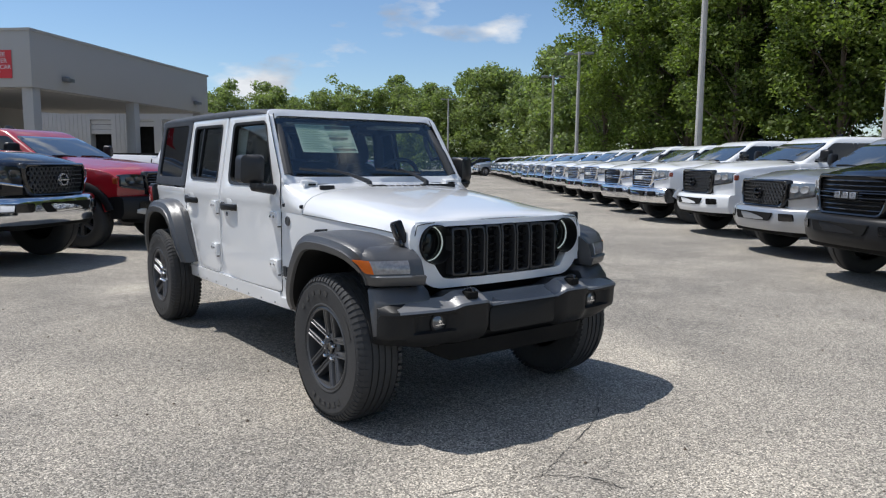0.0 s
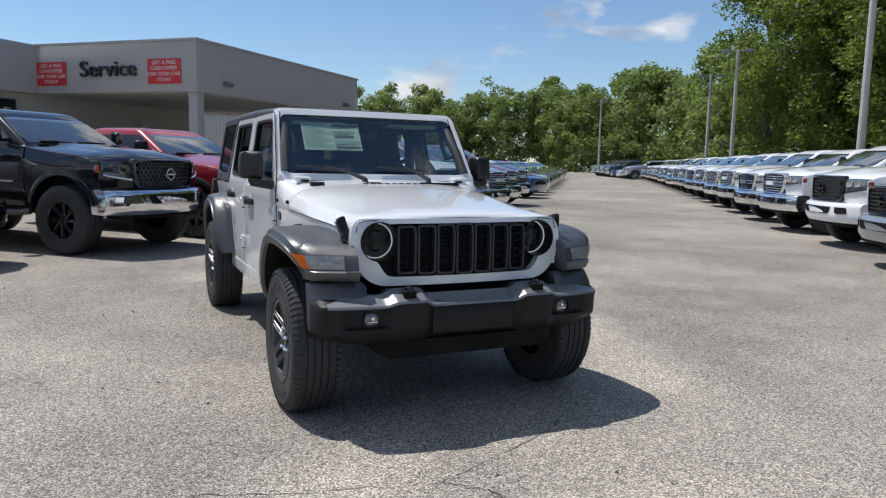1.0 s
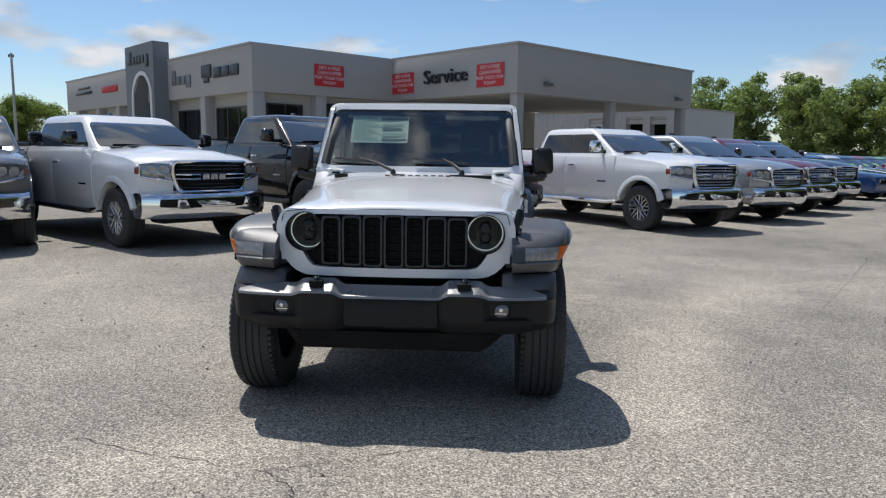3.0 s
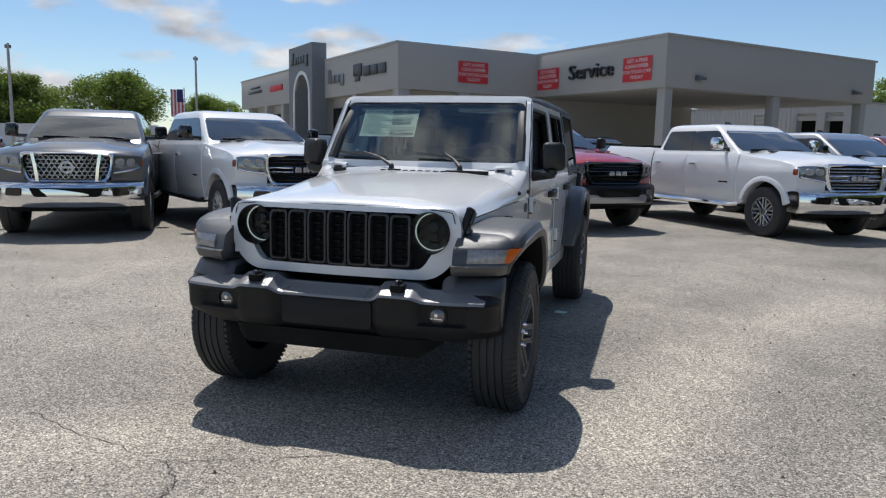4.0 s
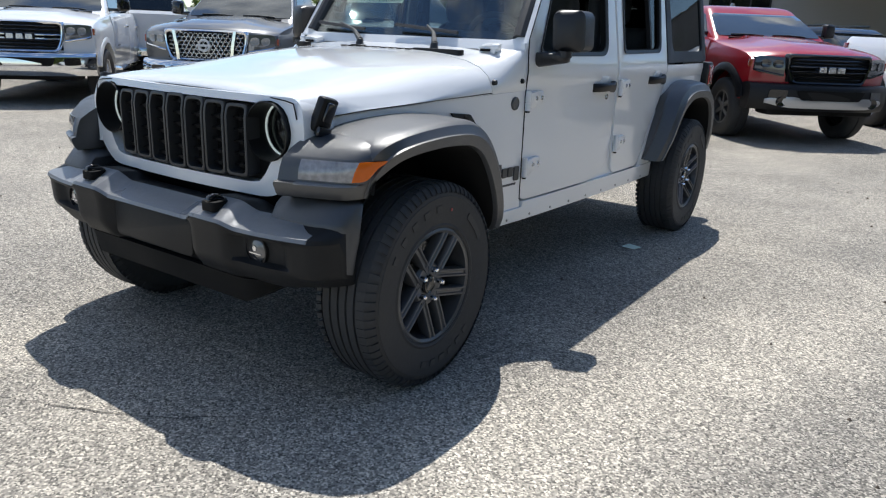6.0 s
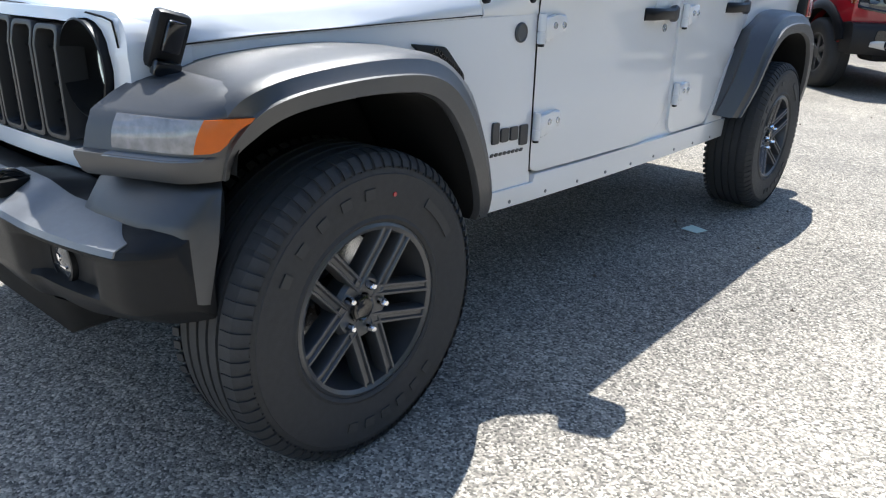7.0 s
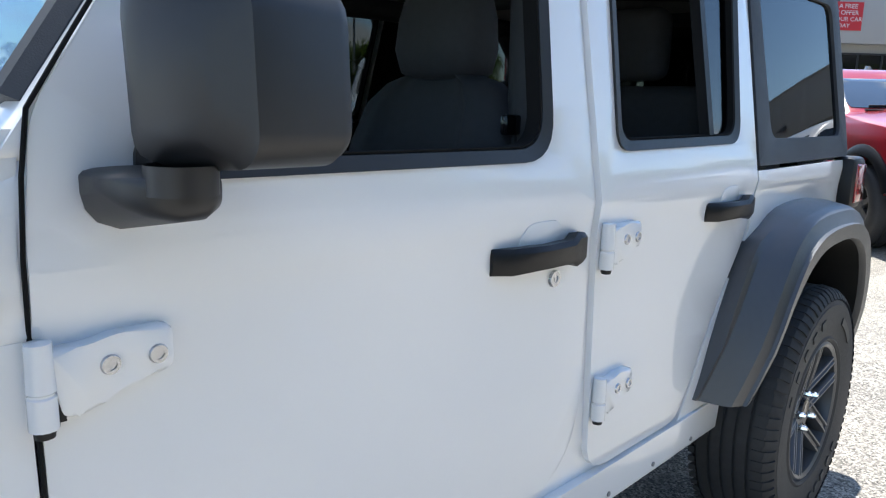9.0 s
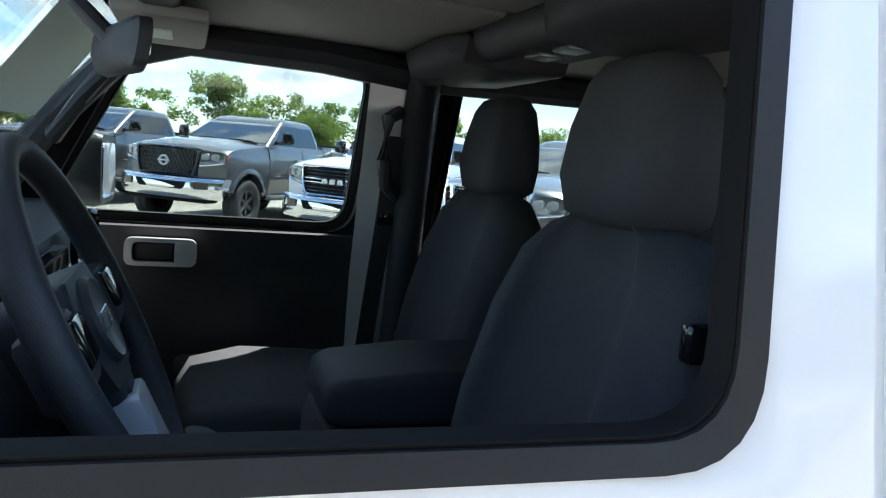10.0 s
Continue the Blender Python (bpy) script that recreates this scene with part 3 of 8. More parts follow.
def leaf_cloud(clumps, per, size, rnd):
    """Vertices and faces of many small leaf sprays over the given clumps (centre, radius)."""
    c = np.array([q[0] for q in clumps])
    r = np.array([q[1] for q in clumps])
    idx = np.repeat(np.arange(len(clumps)), per)
    n = len(idx)
    d = rnd.normal(size=(n, 3))
    d /= np.linalg.norm(d, axis=1)[:, None]
    rad = r[idx] * (0.35 + 0.72 * rnd.random(n) ** 0.7)
    p = c[idx] + d * rad[:, None] * np.array([1, 1, 0.8])
    a = rnd.normal(size=(n, 3))
    a[:, 2] *= 0.6
    a /= np.linalg.norm(a, axis=1)[:, None]
    b = np.cross(a, d + rnd.normal(size=(n, 3)) * 0.6)
    b /= np.linalg.norm(b, axis=1)[:, None] + 1e-6
    s = size * (0.5 + rnd.random(n))[:, None]
    v = np.stack([p + a * s, p + b * s * 0.55, p - a * s, p - b * s * 0.55], axis=1).reshape(-1, 3)
    return v, n


def leaf_mesh(name, v, n, material):
    me = bpy.data.meshes.new(name)
    me.vertices.add(4 * n)
    me.vertices.foreach_set("co", v.astype(np.float32).ravel())
    me.loops.add(4 * n)
    me.loops.foreach_set("vertex_index", np.arange(4 * n, dtype=np.int32))
    me.polygons.add(n)
    me.polygons.foreach_set("loop_start", np.arange(0, 4 * n, 4, dtype=np.int32))
    me.polygons.foreach_set("loop_total", np.full(n, 4, dtype=np.int32))
    me.update(calc_edges=True)
    me.materials.append(material)
    return me


def crown_clumps(rnd, h, w, base, count):
    out = []
    for k in range(count):
        u = rnd.random() ** 0.8
        z = base + (h - base) * u
        prof = math.sin(math.pi * min(1, 0.12 + 0.88 * (1 - u))) ** 0.6
        a = rnd.random() * 2 * math.pi
        q = w * prof * (0.35 + 0.65 * rnd.random())
        out.append(((q * math.cos(a), q * math.sin(a), z), w * (0.17 + 0.15 * rnd.random())))
    return out


def make_tree(seed, h, w, base, material, label, per=270, size=0.125, count=96):
    rnd = np.random.RandomState(seed)
    ob = thing("tree", label, "tree", "trees round the lot")
    cl = crown_clumps(rnd, h, w, base, count)
    bm = BM()
    lean = rnd.normal(size=2) * 0.03
    tube(bm, [(lean[0] * z, lean[1] * z, z) for z in (0, h * 0.15, h * 0.4, h * 0.65, h * 0.9)], [0.26, 0.2, 0.15, 0.09, 0.03], 8)
    for (x, y, z), r in cl[::3]:
        z0 = max(base * 0.7, z - 1.5 - 0.4 * w)
        tube(bm, [(lean[0] * z0, lean[1] * z0, z0), (x * 0.45, y * 0.45, z0 + (z - z0) * 0.6), (x, y, z)], [0.08, 0.05, 0.015], 5)
    part("trunk", bm, BARK, ob)
    v, n = leaf_cloud(cl, per, size, rnd)
    crown = new("crown", leaf_mesh("crown", v, n, material))
    crown.parent = ob
    return ob


tall = [make_tree(s, h, w, b, m, lab) for s, h, w, b, m, lab in (
    (1, 17.5, 4.2, 1.0, LEAF, "tall green broadleaf tree at the edge of the woods"),
    (2, 16.0, 4.0, 0.5, LEAF_DARK, "tall dark green broadleaf tree at the edge of the woods"),
    (3, 20.0, 4.6, 1.4, LEAF, "tall green broadleaf tree with an open crown"),
    (4, 13.0, 3.8, 0.2, LEAF_DARK, "dense green broadleaf tree with low branches"))]
oak = [make_tree(s, h, w, b, LEAF, "broad spreading green oak beyond the parked trucks", size=0.12, per=380) for s, h, w, b in ((11, 8.6, 5.2, 2.2), (12, 7.6, 4.4, 1.8))]
rnd = random.Random(8)
EDGE = [(30.0, -26.0), (35.0, -6.0), (39.0, 14.0), (44.0, 38.0)]
spots = []
for (x0, y0), (x1, y1) in zip(EDGE, EDGE[1:]):
    for k in range(8):
        for row in range(2):
            u = (k + rnd.random() * 0.7) / 8
            spots.append((x0 + (x1 - x0) * u + row * 4.5 + rnd.uniform(-1, 1.5), y0 + (y1 - y0) * u - row * 1.5 + rnd.uniform(-1, 1)))
for i, (x, y) in enumerate(spots):
    m = pose(x, y, 0, 0, 0, rnd.uniform(0, 360))
    if i < len(tall):
        tall[i].matrix_basis = m
    else:
        copy_thing(tall[i % 4], m)
west = [(-45, 51, 0.80), (-53, 47, 0.86), (-40, 58, 0.78), (-35, 63, 0.80), (-30, 68, 0.9), (-26, 74, 0.9), (-62, -6, 0.75), (-64, 6.5, 0.62), (-76, 14, 0.7)]
for i, (x, y, s) in enumerate(west):
    m = pose(x, y, 0, 0, 0, 77 * i) @ Matrix.Scale(s, 4)
    if i < 2:
        oak[i].matrix_basis = m
    else:
        copy_thing(oak[i % 2], m)

# far woods, one mass of crowns, with distance haze in the leaf colour
rn = np.random.RandomState(21)
FAR = [(56.0, 44.0), (72.0, 72.0), (74.0, 108.0), (52.0, 146.0), (26.0, 170.0), None, (-100.0, 125.0), (-115.0, 95.0), (-125.0, 20.0), (-110.0, -40.0)]
clumps = []
for pa, pb in zip(FAR, FAR[1:]):
    if pa is None or pb is None:
        continue
    (x0, y0), (x1, y1) = pa, pb
    L = math.hypot(x1 - x0, y1 - y0)
    west_side = x0 < -10
    k = int(L / (4.2 if west_side else 2.4))
    for i in range(k):
        for row in range(1 if west_side else 2):
            u = (i + rn.random()) / k
            px, py = x0 + (x1 - x0) * u + rn.normal() * 1.5, y0 + (y1 - y0) * u + rn.normal() * 1.5 + row * 5
            hh = (8.0 if west_side else (9.5 if y0 < 60 else 11.5) + row * 2.0) + 2.5 * rn.random() + 1.8 * math.sin(i * 0.55)
            for (cx, cy, cz), cr in crown_clumps(rn, hh, 3.8, 0.2, 24):
                clumps.append(((px + cx, py + cy, cz), cr * 1.35))
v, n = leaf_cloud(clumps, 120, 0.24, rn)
tagged(new("far_woods", leaf_mesh("far_woods", v, n, LEAF_HAZED)), "dense green woods far behind the car park", "woods", kind="stuff")

# ---- parked vehicles ----

SILVER_PAINT = paint("silver_paint", (0.42, 0.43, 0.45), 0.6)
GREY_PAINT = paint("grey_paint", (0.10, 0.105, 0.115), 0.5)
BLACK_PAINT = paint("black_paint", (0.006, 0.0065, 0.009), 0.0, 0.2, 0.05)
RED_PAINT = paint("red_paint", (0.36, 0.008, 0.016))
MAROON_PAINT = paint("maroon_paint", (0.13, 0.010, 0.016))
BLUE_PAINT = paint("blue_paint", (0.015, 0.06, 0.19))
NAVY_PAINT = paint("navy_paint", (0.010, 0.016, 0.045))
GREEN_PAINT = paint("lime_paint", (0.22, 0.50, 0.03))
MARKER = mat("side_marker", (0.30, 0.05, 0.012), 0.2, coat=1.0)
LENS_SMOKED = mat("smoked_lens", (0.05, 0.05, 0.052), 0.08, 0.3, coat=1.0, var=0.2, scale=20)
TRUCK_LENS = mat("truck_lens", (0.24, 0.245, 0.25), 0.07, 0.6, coat=1.0, var=0.1, scale=20)


def wheel_meshes(r, w, rim_r, rim_mat, spokes, twin):
    """Tyre and rim meshes, axle along x, outer side at +x, middle at the origin."""
    bm = BM()
    hw = w / 2
    lathe(bm, [(rim_r, -hw * 0.8), (rim_r + 0.02, -hw * 0.9), (r * 0.86, -hw), (r * 0.96, -hw * 0.88), (r, -hw * 0.7), (r, -0.012), (r - 0.012, -0.008), (r - 0.012, 0.008), (r, 0.012),
               (r, hw * 0.7), (r * 0.96, hw * 0.88), (r * 0.86, hw), (rim_r + 0.02, hw * 0.9), (rim_r, hw * 0.8)], "x", n=36)
    tyre = put_mesh("tyre", bm, RUBBER)
    bm = BM()
    lathe(bm, [(rim_r, hw * 0.8), (rim_r - 0.02, hw * 0.78), (rim_r - 0.03, hw * 0.3), (rim_r - 0.04, -hw * 0.6)], "x", n=30)
    lathe(bm, [(0.0, hw * 0.66), (0.06, hw * 0.66), (0.075, hw * 0.55), (0.075, 0)], "x", n=16)
    for k in range(spokes):
        a = 360 * k / spokes
        for off in ((-0.032, 0.032) if twin else (0.0,)):
            ww = 0.014 if twin else 0.030
            box(bm, hw * 0.3, hw * 0.62, off - ww, off + ww, 0.05, rim_r - 0.015, bev=0.008, seg=1, m=pose(0, 0, 0, a, 0, 0))
    rim = put_mesh("rim", bm, rim_mat)
    bm = BM()
    lathe(bm, [(0.0, -0.02), (rim_r - 0.03, -0.02)], "x", n=20)
    brake = put_mesh("brake_disc", bm, DARK)
    return tyre, rim, brake


def add_wheels(ob, meshes, xs, ys, r):
    tyre, rim, brake = meshes
    for y in ys:
        for s in (1, -1):
            wh = new("wheel")
            wh.parent = ob
            wh.matrix_basis = pose(s * xs, y, r, 0, 0, 0 if s > 0 else 180)
            piece("tyre", tyre, wh)
            piece("rim", rim, wh)
            piece("brake_disc", brake, wh)


WHEELS = {
    "dark": wheel_meshes(0.41, 0.28, 0.235, RIM_GREY, 6, False),
    "silver": wheel_meshes(0.41, 0.28, 0.245, SILVER, 8, True),
    "big": wheel_meshes(0.47, 0.33, 0.25, GLOSS_BLACK, 8, False),
    "car": wheel_meshes(0.345, 0.25, 0.24, RIM_GREY, 5, True),
}


def sided_x(bm, s):
    return bm if s > 0 else mirror_x(bm)


def arch_pts(cy, cz, r, z0, n=9):
    """An arch over a wheel, from the rear foot forward."""
    a0 = math.asin(max(-1, min(1, (z0 - cz) / r)))
    return [(cy + r * math.cos(a), cz + r * math.sin(a)) for a in (a0 + (math.pi - 2 * a0) * k / n for k in range(n + 1))]


def pickup(label, colour, wheels="dark", grille="bars", trim=CHROME, lift=0.0, wb=3.57, scale=1.0, flare=None, group="parked trucks", badge=LETTER_WHITE, hood=0.0, lower=None, mirrors=None, vents=False, lamps=0, dark_bars=False, lens=None, roof=0.0, skid=False):
    """A crew-cab pickup that faces -y, with its front axle over the origin."""
    ob = thing("pickup_truck", label, "pickup truck", group)
    L = lift
    r = 0.47 if wheels == "big" else 0.41
    w = 0.985
    rear = wb + 1.2
    hz = 1.175 + L + hood
    bz = 1.315 + L + hood * 0.6
    lo = 0.50 + L
    cabr = wb - 0.62

    def front(x):
        return 0.27 * min(1.0, abs(x) / 0.93) ** 2.4

    def dx(y, z):
        """Half width of the body side: a soft shoulder above, tucked in below."""
        q = 1.0
        if z > 1.0 + L:
            q -= 0.10 * ((z - 1.0 - L) / 0.42) ** 2
        if z < 0.8 + L:
            q -= 0.05 * ((0.8 + L - z) / 0.4)
        return w * q + 0.006

    def deform(bm):
        for v in bm.verts:
            x, y, z = v.co
            k = 1.0
            if y < 0.1:
                k *= 1 - 0.05 * min(1.0, (0.1 - y) / 1.0) ** 2
            v.co.x *= k * dx(y, z) / (w + 0.006)
            if y < -0.3:
                v.co.y += front(v.co.x) * min(1.0, (-0.3 - y) / 0.5)
            if y < 0.80 and z > hz - 0.06:
                a = abs(v.co.x)
                f = max(0.0, min(1.0, (y + 0.90) / 0.45))
                dome = 1.0 if a < 0.40 else max(0.0, 1 - (a - 0.40) / 0.12)
                v.co.z += (0.030 * dome + 0.030 * max(0.0, 1 - (a / 0.8) ** 2)) * f - 0.055 * max(0.0, (a - 0.55) / 0.4) ** 2 * min(1.0, (0.80 - y) / 0.5)
    bm = BM()
    prof = [(-0.84, lo + 0.05), (-0.89, 0.72 + L), (-0.905, 0.95 + L), (-0.90, hz - 0.11), (-0.875, hz - 0.055), (-0.82, hz - 0.02), (-0.70, hz + 0.010), (-0.40, hz + 0.045), (0.2, hz + 0.100), (0.78, bz - 0.01), (0.95, bz), (cabr, bz + 0.01),
            (cabr + 0.02, bz + 0.06), (rear - 0.06, bz + 0.09), (rear, bz + 0.03), (rear - 0.02, 0.62 + L), (wb + 0.62, 0.56 + L)]
    prof += arch_pts(wb, r + L * 0.3, r + 0.09, lo)[0:]
    prof += [(wb - 0.6, lo - 0.06), (0.6, lo - 0.06)]
    prof += arch_pts(0, r + L * 0.3, r + 0.10, lo)
    prism(bm, prof, "x", -w, w)
    for y in (-0.75, -0.5, -0.25, 0.1, 0.45, cabr, wb, rear - 0.3):
        bmesh.ops.bisect_plane(bm, geom=bm.verts[:] + bm.edges[:] + bm.faces[:], plane_co=(0, y, 0), plane_no=(0, 1, 0))
    for z in (0.8 + L, 1.0 + L, 1.1 + L, 1.18 + L, 1.26 + L):
        bmesh.ops.bisect_plane(bm, geom=bm.verts[:] + bm.edges[:] + bm.faces[:], plane_co=(0, 0, z), plane_no=(0, 0, 1))
    for x in (-0.9, -0.8, -0.66, -0.53, -0.40, -0.2, 0, 0.2, 0.40, 0.53, 0.66, 0.8, 0.9):
        bmesh.ops.bisect_plane(bm, geom=bm.verts[:] + bm.edges[:] + bm.faces[:], plane_co=(x, 0, 0), plane_no=(1, 0, 0))
    rim_e = [e for e in bm.edges if len(e.link_faces) == 2 and abs(e.verts[0].co.x) > w - 0.001 and abs(e.verts[1].co.x) > w - 0.001 and e.calc_face_angle(0) > 0.8]
    bevel_edges(bm, rim_e, 0.045, 3)
    deform(bm)
    part("body", bm, colour, ob, smooth=40)
    # bed well and dark underside
    bm = BM()
    box(bm, -0.74, 0.74, cabr + 0.12, rear - 0.1, bz - 0.3, bz + 0.11)
    part("bed_liner", bm, DARK, ob)
    bm = BM()
    box(bm, -0.80, 0.80, -0.55, rear - 0.3, 0.40 + L * 0.8, lo + 0.45)
    part("underbody", bm, DARK, ob)
    # cab
    top = 1.84 + L + hood * 0.5 + roof

    def ring(z, y0, y1, x, rad):
        return [Vector((p[0], p[1], z)) for p in rpoly([(-x, y0), (x, y0), (x, y1), (-x, y1)], rad, 5)]
    bm = BM()
    loft(bm, [ring(bz - 0.05, 0.66, cabr - 0.02, 0.885, 0.12), ring(bz + 0.02, 0.76, cabr - 0.03, 0.87, 0.12), ring(top - 0.13, 1.38, cabr - 0.13, 0.735, 0.13), ring(top - 0.075, 1.47, cabr - 0.15, 0.715, 0.14),
              ring(top - 0.035, 1.56, cabr - 0.19, 0.68, 0.16), ring(top - 0.012, 1.68, cabr - 0.27, 0.61, 0.16), ring(top, 1.95, cabr - 0.5, 0.42, 0.16)])
    part("cab", bm, colour, ob, smooth=50)

    def sx(y, z):
        return 0.87 - (0.87 - 0.735) * (z - bz - 0.02) / (top - 0.15 - bz) + 0.006
    z0, z1 = bz + 0.015, top - 0.135
    midy = 0.80 + (cabr - 0.8) * 0.53
    mm = mirrors or (GLOSS_BLACK if trim is CHROME else BLACK_PLASTIC)
    for s in (1, -1):
        bm = skin(BM(), rpoly([(0.98, z0), (midy - 0.035, z0), (midy - 0.06, z1), (1.47, z1), (1.22, (z0 + z1) / 2)], [0.04, 0.03, 0.04, 0.08, 0.3]), sx, 0.02, side=s)
        part("front_window", bm, WINDOW_BLACK, ob)
        bm = skin(BM(), rpoly([(midy + 0.045, z0), (cabr - 0.20, z0), (cabr - 0.27, z1), (midy + 0.03, z1)], [0.03, 0.06, 0.07, 0.04]), sx, 0.02, side=s)
        part("rear_window", bm, WINDOW_BLACK, ob)
        bm = skin(BM(), [(midy - 0.030, z0 - 0.01), (midy + 0.040, z0 - 0.01), (midy + 0.024, z1), (midy - 0.055, z1)], lambda y, z: sx(y, z) - 0.002, 0.02, side=s)
        part("door_pillar", bm, GLOSS_BLACK, ob)
        for a, b in ((0.66, midy), (midy + 0.014, cabr - 0.03)):
            cutr = 0.34 if a > 1 and wb - b < 0.75 else 0.05
            bm = skin(BM(), rpoly([(a, lo - 0.02), (b, lo - 0.02), (b, bz - 0.03), (a, bz - 0.03)], [0.05, cutr, 0.03, 0.03]), dx, 0.03, cuts_z=(0.8 + L, 1.0 + L, 1.1 + L, 1.18 + L, 1.26 + L), side=s, bev=0.008)
            door = part("door", bm, colour, ob)
            bm = BM()
            hy = b - 0.20
            box(bm, w * 0.97, w * 1.0 + 0.035, hy - 0.1, hy + 0.1, 1.10 + L, 1.135 + L, bev=0.012)
            part("door_handle", sided_x(bm, s), CHROME if trim is CHROME else colour, door)
        # rear edge of the cab, a dark gap before the bed
        bm = skin(BM(), [(cabr - 0.016, lo), (cabr + 0.006, lo), (cabr + 0.006, bz - 0.01), (cabr - 0.016, bz - 0.01)], dx, 0.02, cuts_z=(0.8 + L, 1.0 + L, 1.1 + L, 1.18 + L, 1.26 + L), side=s)
        part("bed_gap", bm, DARK, ob)
        # body-colour lip over each wheel
        for cy in (0, wb):
            o = arch_pts(cy, r + L * 0.3, r + (0.19 if flare is not None else 0.165), lo + 0.05, 14)
            i = arch_pts(cy, r + L * 0.3, r + 0.085, lo + 0.02, 14)
            rows = []
            for p, q in zip(o, i):
                k = 1 - 0.05 * min(1.0, max(0.0, 0.1 - p[0])) ** 2 if cy == 0 else 1.0
                e = (0.035 if flare is not None else 0.018)
                rows.append([Vector((w * k - 0.03, *p)), Vector((w * k + 0.006, *p)), Vector((w * k + e, p[0] * 0.6 + q[0] * 0.4, p[1] * 0.6 + q[1] * 0.4)), Vector((w * k + e, *q)), Vector((w * k - 0.08, *q))])
            bm = BM()
            loft(bm, rows)
            part("wheel_flare", sided_x(bm, s), flare or colour, ob)
        # mirror
        bm = BM()
        rings = []
        for yy, ins in ((0.98, 0.03), (1.0, 0.008), (1.05, 0.0), (1.10, 0.0), (1.115, 0.01)):
            rings.append([Vector((p[0], yy + 0.3 * (p[0] - 1.0) * (1 if yy < 1.05 else 0.4), p[1])) for p in rpoly([(1.0 + ins, bz + 0.25 - ins), (1.185 - ins, bz + 0.25 - ins), (1.20 - ins, bz + 0.05 + ins), (1.0 + ins, bz + 0.03 + ins)], 0.045, 3)])
        loft(bm, rings)
        mi = part("mirror", sided_x(bm, s), mm, ob)
        bm = BM()
        box(bm, 0.84, 1.03, 1.02, 1.08, bz + 0.03, bz + 0.085, bev=0.015)
        part("mirror_arm", sided_x(bm, s), GLOSS_BLACK, mi)
        # headlight, wrapped round the corner of the nose
        hz0 = hz - 0.045
        st = [(0.575, 0.275, 0.035), (0.62, 0.27, 0.028), (0.70, 0.255, 0.022), (0.78, 0.24, 0.020), (0.86, 0.225, 0.024), (0.90, 0.21, 0.034)]
        bm = BM()
        rows = [[Vector((x, -0.918 + front(x), hz0 - lo_)), Vector((x, -0.925 + front(x), hz0 - (lo_ + up) / 2)), Vector((x, -0.905 + front(x), hz0 - up)), Vector((x, -0.80 + front(x), hz0 - up)), Vector((x, -0.80 + front(x), hz0 - lo_))] for x, lo_, up in st]
        rows.append([Vector((0.938, -0.54, hz0 - 0.19)), Vector((0.945, -0.54, hz0 - 0.13)), Vector((0.928, -0.54, hz0 - 0.06)), Vector((0.88, -0.52, hz0 - 0.06)), Vector((0.88, -0.52, hz0 - 0.19))])
        loft(bm, rows)
        hl = part("headlight", sided_x(bm, s), lens or TRUCK_LENS, ob)
        for q, zz, ww in ((0.655, 0.115, 0.060), (0.79, 0.115, 0.056)):
            bm = BM()
            rings = []
            for d, g in ((0.0, 1.0), (-0.016, 0.92), (-0.010, 0.7)):
                rings.append([Vector((q + p[0] * g, -0.922 + front(q + p[0] * g) + d, hz0 - zz + p[1] * g)) for p in rpoly([(-ww, 0.050), (ww, 0.058), (ww, -0.048), (-ww, -0.06)], 0.05, 4)])
            loft(bm, rings)
            part("lamp_unit", sided_x(bm, s), lens or LAMP_CLEAR, hl)
        bm = BM()
        loft(bm, [[Vector((x, -0.930 + front(x), hz0 - lo_ + 0.004)), Vector((x, -0.936 + front(x), hz0 - lo_ + 0.016)), Vector((x, -0.930 + front(x), hz0 - lo_ + 0.030)), Vector((x, -0.85 + front(x), hz0 - lo_ + 0.030)), Vector((x, -0.85 + front(x), hz0 - lo_ + 0.004))] for x, lo_, up in st])
        part("lamp_trim", sided_x(bm, s), trim, hl)
        bm = BM()
        box(bm, 0.885, 0.945, -0.640, -0.555, hz0 - 0.17, hz0 - 0.07, bev=0.012)
        part("side_marker", sided_x(bm, s), MARKER, hl)
        # tail lamp
        bm = BM()
        box(bm, w * 0.87, w * 0.985, rear - 0.12, rear + 0.02, bz - 0.42, bz - 0.02, bev=0.02)
        part("tail_lamp", sided_x(bm, s), RED_LENS, ob)
        if vents:
            bm = BM()
            box(bm, -0.11, 0.11, -0.05, 0.05, -0.012, 0.014, bev=0.01, m=Matrix.Translation((0.42, 0.42, hz + 0.150)) @ Matrix.Rotation(radians(-8), 4, "Z") @ Matrix.Rotation(radians(5), 4, "X"))
            part("hood_vent", sided_x(bm, s), GLOSS_BLACK, ob)
        bm = BM()
        box(bm, dx(0, 0.75 + L) - 0.004, dx(0, 0.75 + L) + 0.008, 0.86, 1.10, 0.80 + L, 0.825 + L)
        part("door_badge", sided_x(bm, s), GLOSS_BLACK if colour in (WHITE, SILVER_PAINT) else SILVER, ob)
        bm = BM()
        tube(bm, [(0.93, 0.62, 0.47 + L * 0.6), (0.99, 0.80, 0.45 + L * 0.6), (0.99, cabr - 0.25, 0.45 + L * 0.6), (0.93, cabr - 0.08, 0.47 + L * 0.6)], 0.045, 8)
        part("running_board", sided_x(bm, s), trim if vents else GREY_PLASTIC, ob)
